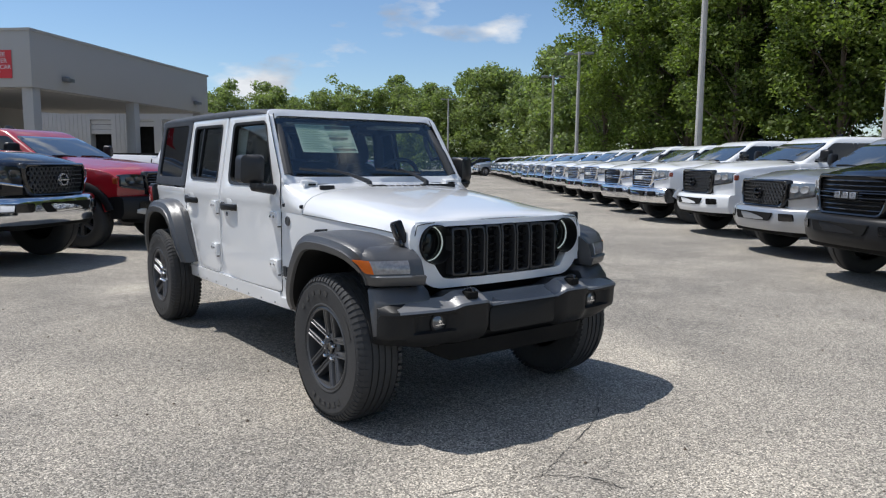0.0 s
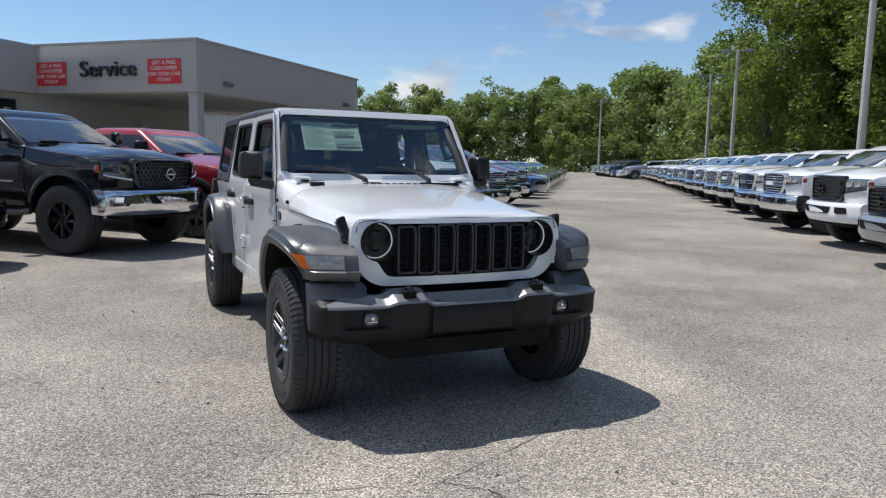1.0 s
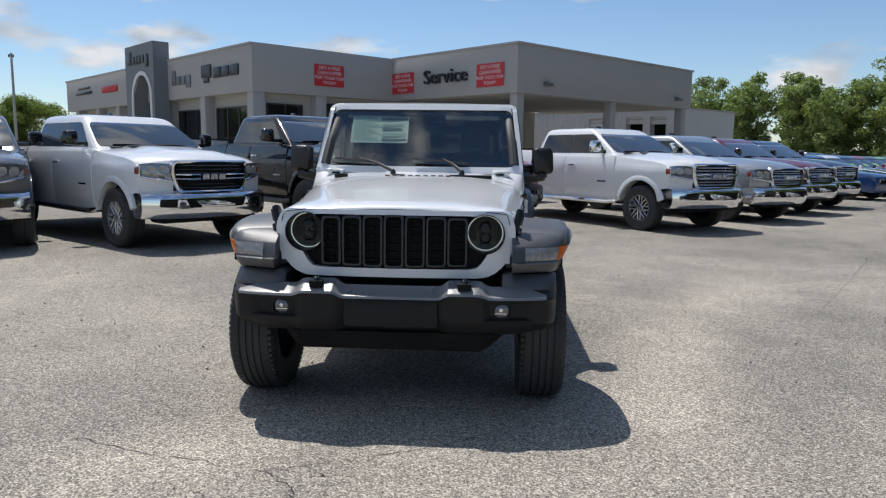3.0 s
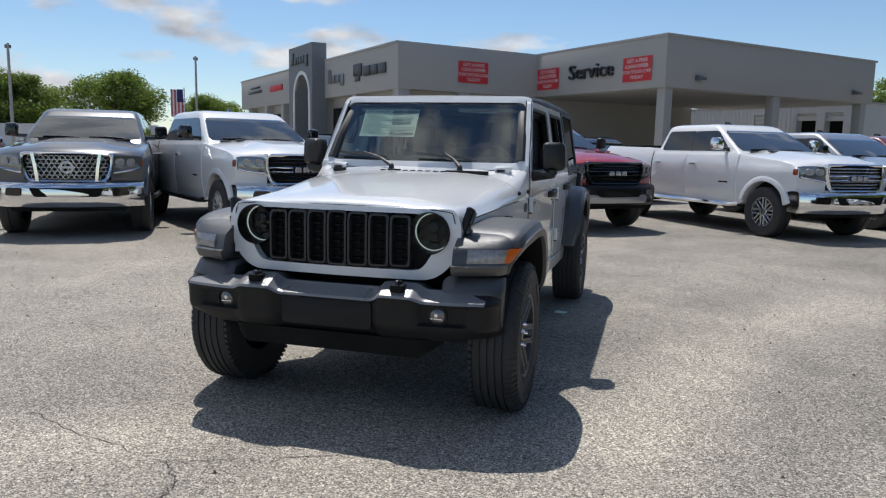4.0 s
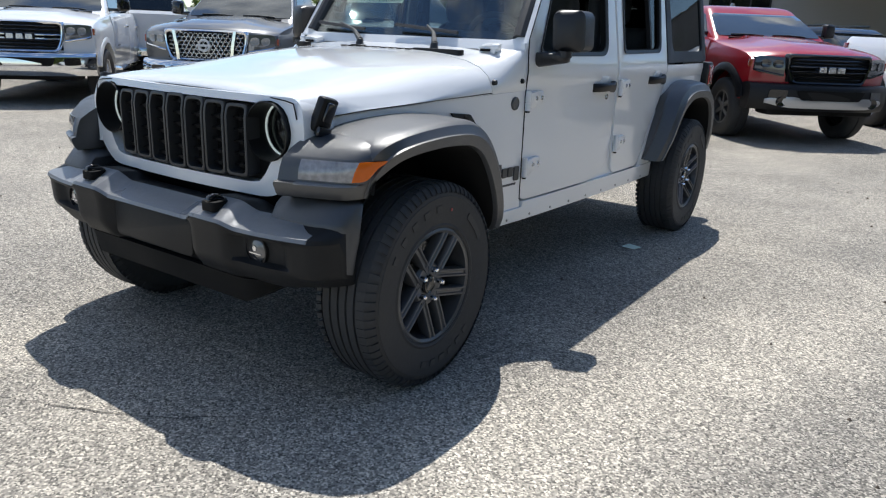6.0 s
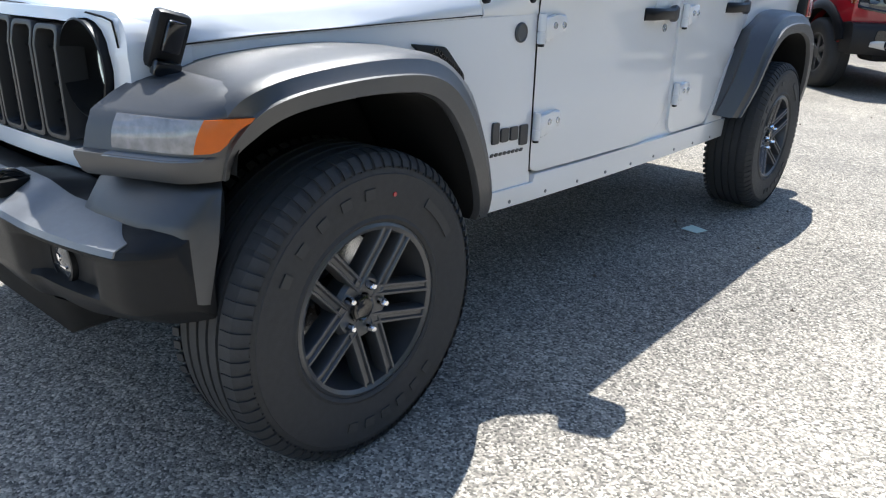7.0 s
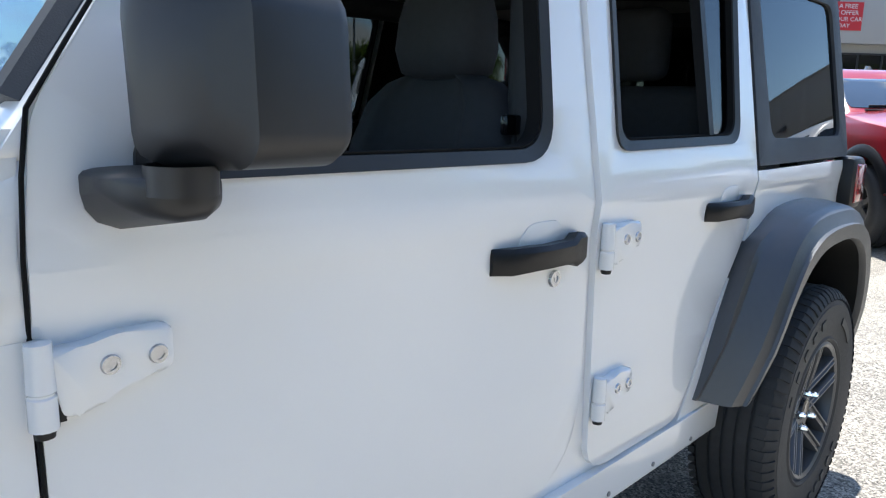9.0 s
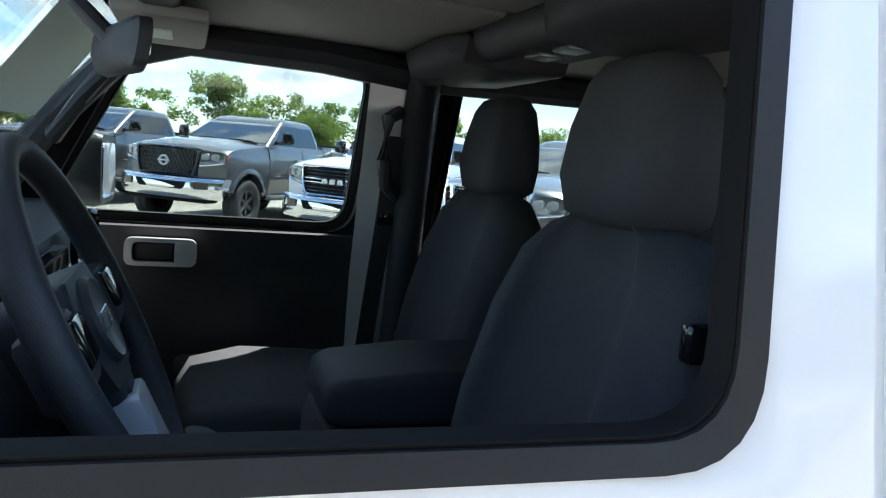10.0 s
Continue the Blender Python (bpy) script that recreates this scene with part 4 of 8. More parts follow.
    # windscreen and rear screen
    for name, ya, yb, xa, xb, d in (("windscreen", 0.755, 1.38, 0.815, 0.685, -0.014), ("rear_screen", cabr - 0.025, cabr - 0.13, 0.76, 0.66, 0.012)):
        bm = BM()
        rows = []
        for k in range(9):
            u = k / 8
            z = bz + 0.034 + (top - 0.166 - bz) * u
            half = (xa + (xb - xa) * u) - 0.030 * (abs(2 * u - 1) ** 10)
            pts = []
            for j in range(15):
                x = half * (2 * j / 14 - 1)
                bow = 0.022 * (x / 0.7) ** 2 - 0.018 - 0.012 * math.sin(math.pi * u) if d < 0 else 0
                pts.append((x, ya + (yb - ya) * (z - bz - 0.02) / (top - 0.15 - bz) + d + bow, z))
            rows.append([Vector(p) for p in pts] + [Vector((p[0], p[1] - d * 3.5, p[2])) for p in reversed(pts)])
        loft(bm, rows)
        part(name, bm, SCREEN_GLASS if d < 0 else WINDOW_BLACK, ob, smooth=50)
    bm = BM()
    box(bm, -0.66, 0.66, 0.70, 0.78, bz - 0.005, bz + 0.018, bev=0.008)
    for a, b in ((-0.6, -0.1), (0.05, 0.55)):
        tube(bm, [(b, 0.76, bz + 0.045), ((a + b) / 2, 0.775, bz + 0.060), (a, 0.78, bz + 0.055)], 0.010, 5)
    part("wiper", bm, BLACK_PLASTIC, ob)
    bm = BM()
    loft(bm, [[Vector((-h, y, top - 0.02)), Vector((0, y, top - 0.02 + z)), Vector((h, y, top - 0.02))] for y, z, h in ((2.02, 0.02, 0.01), (2.10, 0.075, 0.022), (2.22, 0.085, 0.026), (2.26, 0.02, 0.02))])
    part("roof_aerial", bm, GLOSS_BLACK, ob)
    for k in range(lamps):
        bm = BM()
        box(bm, -0.04, 0.04, 1.60, 1.67, top - 0.035, top - 0.002, bev=0.01, m=Matrix.Translation(((k - (lamps - 1) / 2) * 0.22, 0, 0)))
        part("roof_lamp", bm, DARK, ob)
    # grille
    g0, g1 = 0.735 + L, hz - 0.025
    outer = rpoly([(-0.585, g1), (0.585, g1), (0.575, (g0 + g1) / 2), (0.50, g0), (-0.50, g0), (-0.575, (g0 + g1) / 2)], [0.06, 0.06, 0.1, 0.07, 0.07, 0.1], 5)
    inner = [(x * 0.93, g0 + 0.035 + (z - g0) * (g1 - g0 - 0.075) / (g1 - g0)) for x, z in outer]
    gm = GLOSS_BLACK if grille in ("black", "mesh_black") else trim
    bm = BM()

    def gy(x):
        return -0.935 + front(x)
    rows = []
    for p, q in zip(outer, inner):
        m_ = ((p[0] + q[0]) / 2, (p[1] + q[1]) / 2)
        rows.append([Vector((p[0], gy(p[0]) + 0.06, p[1])), Vector((p[0], gy(p[0]) - 0.008, p[1])), Vector((m_[0], gy(m_[0]) - 0.030, m_[1])), Vector((q[0], gy(q[0]) - 0.018, q[1])), Vector((q[0], gy(q[0]) + 0.05, q[1]))])
    rows.append(rows[0])
    loft(bm, rows, caps=False)
    gr = part("grille_surround", bm, gm, ob, smooth=50)
    bm = BM()
    xs = [-0.54 + k * 0.108 for k in range(11)]
    loft(bm, [[Vector((x, gy(x) + 0.018, g0 + 0.03)), Vector((x, gy(x) + 0.018, g1 - 0.03)), Vector((x, gy(x) + 0.05, g1 - 0.03)), Vector((x, gy(x) + 0.05, g0 + 0.03))] for x in xs])
    part("grille_backing", bm, DARK, gr)
    gmid = (g0 + g1) / 2
    if grille == "bars":
        for k in range(7):
            bm = BM()
            z = g0 + 0.075 + (g1 - g0 - 0.15) * k / 6
            ww = 0.86 if k < 2 else 0.95
            loft(bm, [[Vector((x * ww, gy(x * ww) + 0.004, z - 0.011)), Vector((x * ww, gy(x * ww) - 0.006, z)), Vector((x * ww, gy(x * ww) + 0.004, z + 0.011)), Vector((x * ww, gy(x * ww) + 0.02, z))] for x in xs])
            part("grille_bar", bm, GLOSS_BLACK if (trim is not CHROME or dark_bars) else SILVER, gr)
        for sgn in (1, -1):
            for dz in (-0.028, 0.028):
                bm = BM()
                loft(bm, [[Vector((sgn * x, gy(x) - 0.012, gmid + dz - 0.010)), Vector((sgn * x, gy(x) - 0.022, gmid + dz)), Vector((sgn * x, gy(x) - 0.012, gmid + dz + 0.010)), Vector((sgn * x, gy(x) + 0.02, gmid + dz))] for x in (0.20, 0.28, 0.36, 0.44, 0.53)])
                part("cross_bar", bm, trim, gr)
        for k in (-1, 0, 1):
            bm = BM()
            rr = [(k * 0.125 + p[0], gmid + p[1]) for p in rpoly([(-0.052, -0.038), (0.052, -0.038), (0.046, 0.038), (-0.046, 0.038)], 0.012, 2)]
            prism(bm, rr, "y", -0.972, -0.925, 0.005, 1)
            part("grille_badge", bm, badge, gr)
    else:
        bm = BM()
        nx, nz = 15, 6
        for k in range(nx):
            for j in range(nz):
                z = g0 + 0.075 + (g1 - g0 - 0.15) * j / (nz - 1)
                x = -0.47 + 0.94 * k / (nx - 1) + (0.033 if j % 2 else 0) - 0.016
                if abs(x) > 0.50 - (0.05 if j == 0 else 0):
                    continue
                hexa = [(x + 0.036 * math.cos(a), z + 0.034 * math.sin(a)) for a in (math.pi / 3 * q for q in range(6))]
                rings = []
                for p in hexa + hexa[:1]:
                    rings.append([Vector((p[0], gy(p[0]) - 0.006, p[1])), Vector((x + (p[0] - x) * 0.76, gy(x) - 0.006, z + (p[1] - z) * 0.76)), Vector((x + (p[0] - x) * 0.76, gy(x) + 0.02, z + (p[1] - z) * 0.76))])
                loft(bm, rings, caps=False, closed=False)
        gme = part("grille_mesh", bm, GREY_PLASTIC if grille == "mesh_black" else SILVER, gr)
        gme["kind"] = "stuff"
        bm = BM()
        lathe(bm, [(0.062, -0.985), (0.082, -0.985), (0.086, -0.95), (0.058, -0.95), (0.062, -0.985)], "y", (0, 0, gmid), n=24)
        box(bm, -0.10, 0.10, -0.985, -0.95, gmid - 0.014, gmid + 0.014, bev=0.004)
        part("grille_badge", bm, badge, gr)
        if grille == "mesh":
            # bright uprights that divide the grille
            for sgn in (1, -1):
                bm = BM()
                loft(bm, [[Vector((sgn * (x - 0.028), gy(x) - 0.01, z)), Vector((sgn * (x - 0.02), gy(x) - 0.045, z)), Vector((sgn * (x + 0.02), gy(x) - 0.045, z)), Vector((sgn * (x + 0.03), gy(x) - 0.005, z)), Vector((sgn * x, gy(x) + 0.05, z))] for x, z in ((0.365, g0 + 0.015), (0.385, gmid), (0.42, g1 - 0.015))])
                part("grille_upright", bm, trim, gr)
    # bumper
    bm = BM()
    bl = lower or trim
    rows = []
    for x in [-0.95 + 1.9 * k / 26 for k in range(27)]:
        y = -1.03 + 0.30 * abs(x / 0.95) ** 2.8
        dip = 0.05 * max(0.0, min(1.0, (0.50 - abs(x)) / 0.06))
        rows.append([Vector((x, y + 0.14, 0.742 + L)), Vector((x, y + 0.06, 0.740 + L)), Vector((x, y + 0.018, 0.728 + L)), Vector((x, y - 0.004, 0.700 + L)), Vector((x, y - 0.014, 0.655 + L - dip * 0.2)), Vector((x, y - 0.014, 0.580 + L)), Vector((x, y - 0.018, 0.530 + L)), Vector((x, y - 0.006, 0.465 + L)), Vector((x, y + 0.04, 0.400 + L)), Vector((x, y + 0.22, 0.41 + L)), Vector((x, y + 0.28, 0.72 + L))])
    loft(bm, rows)
    bp = part("bumper", bm, bl, ob, smooth=45)

    def recess(name, pts, m_, parent, d=0.004):
        bm = BM()
        fr = []
        for e in (0.0, 0.03):
            fr.append([Vector((p[0], -1.03 + 0.30 * abs(p[0] / 0.95) ** 2.8 + 0.002 - d + e, p[1])) for p in pts])
        loft(bm, fr)
        return part(name, bm, m_, parent)
    recess("intake", rpoly([(-0.46, 0.665 + L), (-0.2, 0.665 + L), (0, 0.665 + L), (0.2, 0.665 + L), (0.46, 0.665 + L), (0.40, 0.545 + L), (0.2, 0.545 + L), (0, 0.545 + L), (-0.2, 0.545 + L), (-0.40, 0.545 + L)], [0.02, 0, 0, 0, 0.02, 0.03, 0, 0, 0, 0.03]), DARK, bp, 0.036)
    for s in (1, -1):
        pts = rpoly([(0.565, 0.665 + L), (0.66, 0.665 + L), (0.76, 0.665 + L), (0.775, 0.56 + L), (0.66, 0.555 + L), (0.575, 0.555 + L)], 0.02, 2)
        recess("fog_pocket", [(s * x, z) for x, z in pts], GLOSS_BLACK, bp, 0.034)
        bm = BM()
        lathe(bm, [(0.0, -1.0), (0.03, -0.995), (0.04, -0.97)], "y", (s * 0.67, 0.082, 0.61 + L), n=12)
        part("fog_lamp", bm, LAMP_CLEAR, bp)
    if skid:
        # bright lower plate with a lamp hole near each end
        bm = BM()
        rows = []
        for k in range(25):
            x = -0.80 + 1.6 * k / 24
            a = abs(x)
            y = -1.053 + 0.30 * (a / 0.95) ** 2.8
            up = 0.545 + L + 0.035 * min(1.0, max(0.0, (a - 0.30) / 0.15)) - 0.04 * max(0.0, (a - 0.68) / 0.12)
            dn = 0.44 + L + 0.05 * max(0.0, (a - 0.55) / 0.25)
            rows.append([Vector((x, y, up)), Vector((x, y - 0.008, (up + dn) / 2)), Vector((x, y + 0.012, dn)), Vector((x, y + 0.06, dn)), Vector((x, y + 0.06, up))])
        loft(bm, rows)
        sp = part("skid_plate", bm, SILVER_PAINT, bp, "silver plate under the bumper", smooth=45)
        for q in (1, -1):
            bm = BM()
            lathe(bm, [(0.0, -0.985), (0.052, -0.985), (0.064, -0.992), (0.068, -0.96)], "y", (q * 0.62, 0.012, 0.515 + L), n=16)
            part("skid_opening", bm, GLOSS_BLACK, sp)
    bm = BM()
    box(bm, -0.74, 0.74, -0.86, -0.5, 0.33 + L, 0.47 + L, bev=0.05)
    part("valance", bm, DARK, ob)
    bm = BM()
    box(bm, -0.88, 0.88, rear - 0.02, rear + 0.12, 0.55 + L, 0.72 + L, bev=0.03)
    part("rear_bumper", bm, bl, ob)
    add_wheels(ob, WHEELS[wheels], 0.86, (0, wb), r)
    if scale != 1.0:
        ob.scale = (scale,) * 3
    return ob


def coupe(label, colour, group="parked cars", stripe=None):
    """A low muscle car that faces -y, with its front axle over the origin."""
    ob = thing("car", label, "car", group)
    wb, w, r = 2.95, 0.94, 0.345
    rear = wb + 1.05
    bm = BM()
    prof = [(-0.84, 0.26), (-0.90, 0.45), (-0.90, 0.66), (-0.84, 0.76), (-0.65, 0.84), (0.3, 0.96), (1.0, 1.00), (2.7, 1.02), (rear - 0.1, 1.06), (rear, 0.95), (rear - 0.02, 0.45), (wb + 0.5, 0.30)]
    prof += arch_pts(wb, r, r + 0.05, 0.30) + [(wb - 0.5, 0.22), (0.5, 0.22)] + arch_pts(0, r, r + 0.05, 0.30)
    prism(bm, prof, "x", -w, w)
    for y in (-0.7, -0.3, 0.2, 2.0, rear - 0.4):
        bmesh.ops.bisect_plane(bm, geom=bm.verts[:] + bm.edges[:] + bm.faces[:], plane_co=(0, y, 0), plane_no=(0, 1, 0))
    bmesh.ops.bisect_plane(bm, geom=bm.verts[:] + bm.edges[:] + bm.faces[:], plane_co=(0, 0, 0.75), plane_no=(0, 0, 1))
    bevel_edges(bm, [e for e in bm.edges if len(e.link_faces) == 2 and abs(e.verts[0].co.x) > w - 0.001 and abs(e.verts[1].co.x) > w - 0.001 and e.calc_face_angle(0) > 0.8], 0.05, 2)
    for v in bm.verts:
        k = 1 - 0.12 * max(0.0, min(1.0, (0.1 - v.co.y) / 1.1)) ** 2
        if v.co.z > 0.75:
            k *= 1 - 0.10 * ((v.co.z - 0.75) / 0.3)
        v.co.x *= k
    part("body", bm, colour, ob, smooth=40)

    def ring(z, y0, y1, x, rad):
        return [Vector((p[0], p[1], z)) for p in rpoly([(-x, y0), (x, y0), (x, y1), (-x, y1)], rad, 4)]
    bm = BM()
    loft(bm, [ring(0.94, 0.86, 3.35, 0.80, 0.18), ring(1.0, 0.98, 3.25, 0.78, 0.18), ring(1.37, 1.62, 2.70, 0.60, 0.18), ring(1.42, 1.75, 2.5, 0.50, 0.15)])
    part("window_band", bm, WINDOW_BLACK, ob, smooth=50)
    bm = BM()
    loft(bm, [ring(1.345, 1.55, 2.85, 0.625, 0.18), ring(1.42, 1.68, 2.65, 0.57, 0.18), ring(1.455, 1.9, 2.4, 0.40, 0.15)])
    part("roof", bm, colour, ob, smooth=50)
    bm = BM()
    box(bm, -0.62, 0.62, -0.925, -0.8, 0.54, 0.68, bev=0.03)
    part("grille", bm, DARK, ob)
    for q in (1, -1):
        bm = BM()
        loft(bm, [[Vector((q * 0.52 + dx_, y, z)) for dx_, y, z in ((-0.16, yy - 0.012, zz), (0.16, yy - 0.012, zz), (0.16, yy, zz - 0.02), (-0.16, yy, zz - 0.02))] for yy, zz in ((1.03, 1.03), (1.22, 1.14))])
        part("window_sticker", bm, GREEN_PAINT, ob)
    for s in (1, -1):
        bm = BM()
        for q in (0.42, 0.60):
            lathe(bm, [(0.0, -0.945), (0.06, -0.94), (0.07, -0.88)], "y", (s * q, 0.03, 0.63), n=12)
        part("headlight", bm, LAMP_CLEAR, ob)
        bm = BM()
        box(bm, 0.9, 1.05, 0.95, 1.05, 0.98, 1.10, bev=0.03)
        if s < 0:
            mirror_x(bm)
        part("mirror", bm, colour, ob)
    add_wheels(ob, WHEELS["car"], 0.81, (0, wb), r)
    return ob


def suv(label, colour, group="parked cars"):
    """A tall wagon that faces -y, with its front axle over the origin."""
    ob = thing("wagon", label, "car", group)
    wb, w, r = 2.95, 0.95, 0.37
    rear = wb + 1.0
    bm = BM()
    prof = [(-0.85, 0.35), (-0.92, 0.6), (-0.88, 0.95), (-0.7, 1.04), (0.6, 1.12), (1.0, 1.13), (rear - 0.05, 1.16), (rear, 1.0), (rear, 0.5), (wb + 0.55, 0.36)]
    prof += arch_pts(wb, r, r + 0.06, 0.36) + [(wb - 0.55, 0.30), (0.55, 0.30)] + arch_pts(0, r, r + 0.06, 0.36)
    prism(bm, prof, "x", -w, w, 0.05, 2)
    part("body", bm, colour, ob, smooth=40)

    def ring(z, y0, y1, x, rad):
        return [Vector((p[0], p[1], z)) for p in rpoly([(-x, y0), (x, y0), (x, y1), (-x, y1)], rad, 4)]
    bm = BM()
    loft(bm, [ring(1.10, 0.55, rear - 0.05, 0.88, 0.12), ring(1.14, 0.62, rear - 0.06, 0.87, 0.12), ring(1.62, 1.25, rear - 0.3, 0.72, 0.12)])
    part("window_band", bm, WINDOW_BLACK, ob, smooth=50)
    bm = BM()
    loft(bm, [ring(1.58, 1.18, rear - 0.22, 0.745, 0.14), ring(1.68, 1.35, rear - 0.35, 0.69, 0.15), ring(1.72, 1.7, rear - 0.7, 0.5, 0.15)])
    part("roof", bm, colour, ob, smooth=50)
    for s in (1, -1):
        bm = BM()
        box(bm, s * 0.55 - 0.02, s * 0.55 + 0.02, 1.5, rear - 0.4, 1.74, 1.78, bev=0.01)
        part("roof_rail", bm, GLOSS_BLACK, ob)
        bm = BM()
        box(bm, min(s * 0.5, s * 0.84), max(s * 0.5, s * 0.84), -0.9, -0.7, 0.78, 0.95, bev=0.03)
        part("headlight", bm, LAMP_CLEAR, ob)
    bm = BM()
    box(bm, -0.45, 0.45, -0.93, -0.85, 0.7, 0.95, bev=0.03)
    part("grille", bm, DARK, ob)
    add_wheels(ob, WHEELS["car"], 0.82, (0, wb), r)
    return ob




def park(ob, x, y, fx, fy):
    """Front axle at x, y; the nose points along fx, fy."""
    ob.matrix_basis = pose(x, y, 0, 0, 0, math.degrees(math.atan2(fx, -fy))) @ Matrix.Diagonal((*ob.scale, 1))
    return ob


def park_copy(ob, x, y, fx, fy):
    return copy_thing(ob, pose(x, y, 0, 0, 0, math.degrees(math.atan2(fx, -fy))))


def axle(rx, ry, fx, fy, half=0.86):
    """The axle's middle from the foot of the right front tyre."""
    n = math.hypot(fx, fy)
    return rx - fy / n * half, ry + fx / n * half


W = (0.60, -0.80)
E = (-0.88, 0.47)
titan = park(pickup("grey pickup truck with chrome grille and bumper", GREY_PAINT, "silver", "mesh", lift=0.04, group="trucks beside the dealership"), *axle(-7.46, 4.68, 0.56, -0.83), 0.56, -0.83)
white_a = park(pickup("white crew-cab pickup truck with chrome bumper", WHITE, "silver", "bars", lift=0.04, hood=0.03, wb=3.79, group="trucks beside the dealership", vents=True, dark_bars=True, badge=SILVER), *axle(-4.6, 5.67, 0.79, -0.61), 0.79, -0.61)
park(pickup("black lifted pickup truck with large off-road tyres", BLACK_PAINT, "big", "mesh_black", lift=0.16, group="trucks beside the dealership", lower=CHROME, badge=SILVER, lens=LENS_SMOKED), *axle(-2.24, 7.12, 0.70, -0.71), 0.70, -0.71)
red = park(pickup("red pickup truck with black grille and flares", RED_PAINT, "dark", "bars", trim=GLOSS_BLACK, lift=0.06, flare=BLACK_PLASTIC, group="trucks beside the dealership", badge=SILVER, lower=BLACK_PLASTIC, lens=LENS_SMOKED, hood=-0.03, roof=-0.03, skid=True), *axle(-0.36, 8.85, 0.64, -0.77), 0.64, -0.77)
white_b = park(pickup("white heavy-duty crew-cab pickup truck with chrome bumper", WHITE, "silver", "bars", lift=0.05, hood=0.03, wb=3.79, group="trucks along the aisle", vents=True, mirrors=CHROME, badge=SILVER), *axle(3.33, 9.32, 0.57, -0.82), 0.57, -0.82)
silver_c = park(pickup("silver crew-cab pickup truck with chrome bumper", SILVER_PAINT, "silver", "bars", group="trucks along the aisle"), *axle(5.49, 11.56, *W), *W)
maroon = park(pickup("dark red pickup truck parked along the aisle", MAROON_PAINT, "silver", "bars", group="trucks along the aisle"), *axle(7.2, 13.9, *W), *W)
navy = park(pickup("dark blue pickup truck parked along the aisle", NAVY_PAINT, "silver", "bars", group="trucks along the aisle"), *axle(8.9, 16.2, *W), *W)
park(pickup("black pickup truck with dark grille and bumper", BLACK_PAINT, "dark", "bars", trim=GLOSS_BLACK, lift=0.06, hood=0.06, group="trucks on the wooded side", lower=BLACK_PLASTIC, badge=SILVER), 6.79, 0.0, *E)
park(pickup("older silver pickup truck with dark mesh grille", SILVER_PAINT, "dark", "mesh_black", trim=GLOSS_BLACK, group="trucks on the wooded side", lower=SILVER_PAINT, badge=GLOSS_BLACK), 8.67, 2.1, *E)
park(pickup("white pickup truck with black grille and body-colour bumper", WHITE, "dark", "mesh_black", trim=GLOSS_BLACK, lift=0.06, hood=0.05, group="trucks on the wooded side", lower=WHITE, badge=GLOSS_BLACK), 10.65, 4.58, *E)
white_e = park(pickup("white heavy-duty pickup truck with chrome bumper", WHITE, "dark", "bars", lift=0.07, hood=0.04, group="trucks on the wooded side"), 12.38, 7.23, *E)
park_copy(white_a, -9.65, 3.87, 0.75, -0.66)
grey_w = park(pickup("dark grey pickup truck with a light bar in its grille", GREY_PAINT, "dark", "mesh_black", lift=0.08, hood=0.06, group="trucks beside the dealership"), -12.0, 1.5, 0.82, -0.57)
park_copy(grey_w, -14.3, -1.2, 0.85, -0.53)
park_copy(white_a, -15.2, 9.7, -0.79, 0.61)
park_copy(white_b, -17.5, 8.0, -0.56, 0.83)
x, y = 12.38, 7.23
pool = [white_a, white_e, white_b, white_e, white_a, white_e, white_b, maroon, white_e, maroon, white_e, titan, white_e, maroon, white_b, silver_c, navy, white_e, white_e, silver_c, maroon, white_e]
for k, src in enumerate(pool):
    x, y = x + 0.6 * 3.05, y + 0.8 * 3.05
    park_copy(src, x, y, *E)
blue_car = park(coupe("blue two-door muscle car along the aisle", BLUE_PAINT), 13.0, 21.0, *W)
white_car = park(coupe("white two-door muscle car along the aisle", WHITE), 14.6, 23.3, *W)
red_car = park(coupe("red two-door muscle car along the aisle", RED_PAINT), 17.9, 28.0, *W)
green_car = park(coupe("lime green two-door muscle car along the aisle", GREEN_PAINT), 21.2, 32.6, *W)
grey_car = park(coupe("grey two-door muscle car along the aisle", GREY_PAINT), 24.5, 37.2, *W)
grey_suv = park(suv("grey wagon with black roof rails", GREY_PAINT), -0.9, 15.6, 0.75, -0.66)
black_suv = park(suv("black wagon with roof rails", BLACK_PAINT), 1.0, 17.0, 0.75, -0.66)
for src, k in ((blue_car, 2), (grey_car, 4), (blue_car, 6), (white_car, 8), (green_car, 9), (red_car, 10), (green_car, 12), (grey_car, 11), (white_car, 13), (blue_car, 14)):
    park_copy(src, 13.0 + 1.65 * k, 21.0 + 2.32 * k, *W)
park_copy(navy, -21.5, 11.5, -0.75, 0.66)
park_copy(blue_car, -18.1, 13.3, -0.77, 0.64)
# the far end of the lot
rnd = random.Random(14)
far = [white_e, silver_c, maroon, navy, titan, grey_suv, black_suv, grey_car, blue_car, white_car]
for row, (x0, y0, x1, y1, n) in enumerate(((44, 52, 52, 68, 7), (20, 52, 40, 78, 11), (8, 62, 34, 96, 12))):
    for k in range(n):
        u = k / (n - 1)
        park_copy(far[rnd.randrange(len(far))], x0 + (x1 - x0) * u, y0 + (y1 - y0) * u, *(W if row != 0 else E))

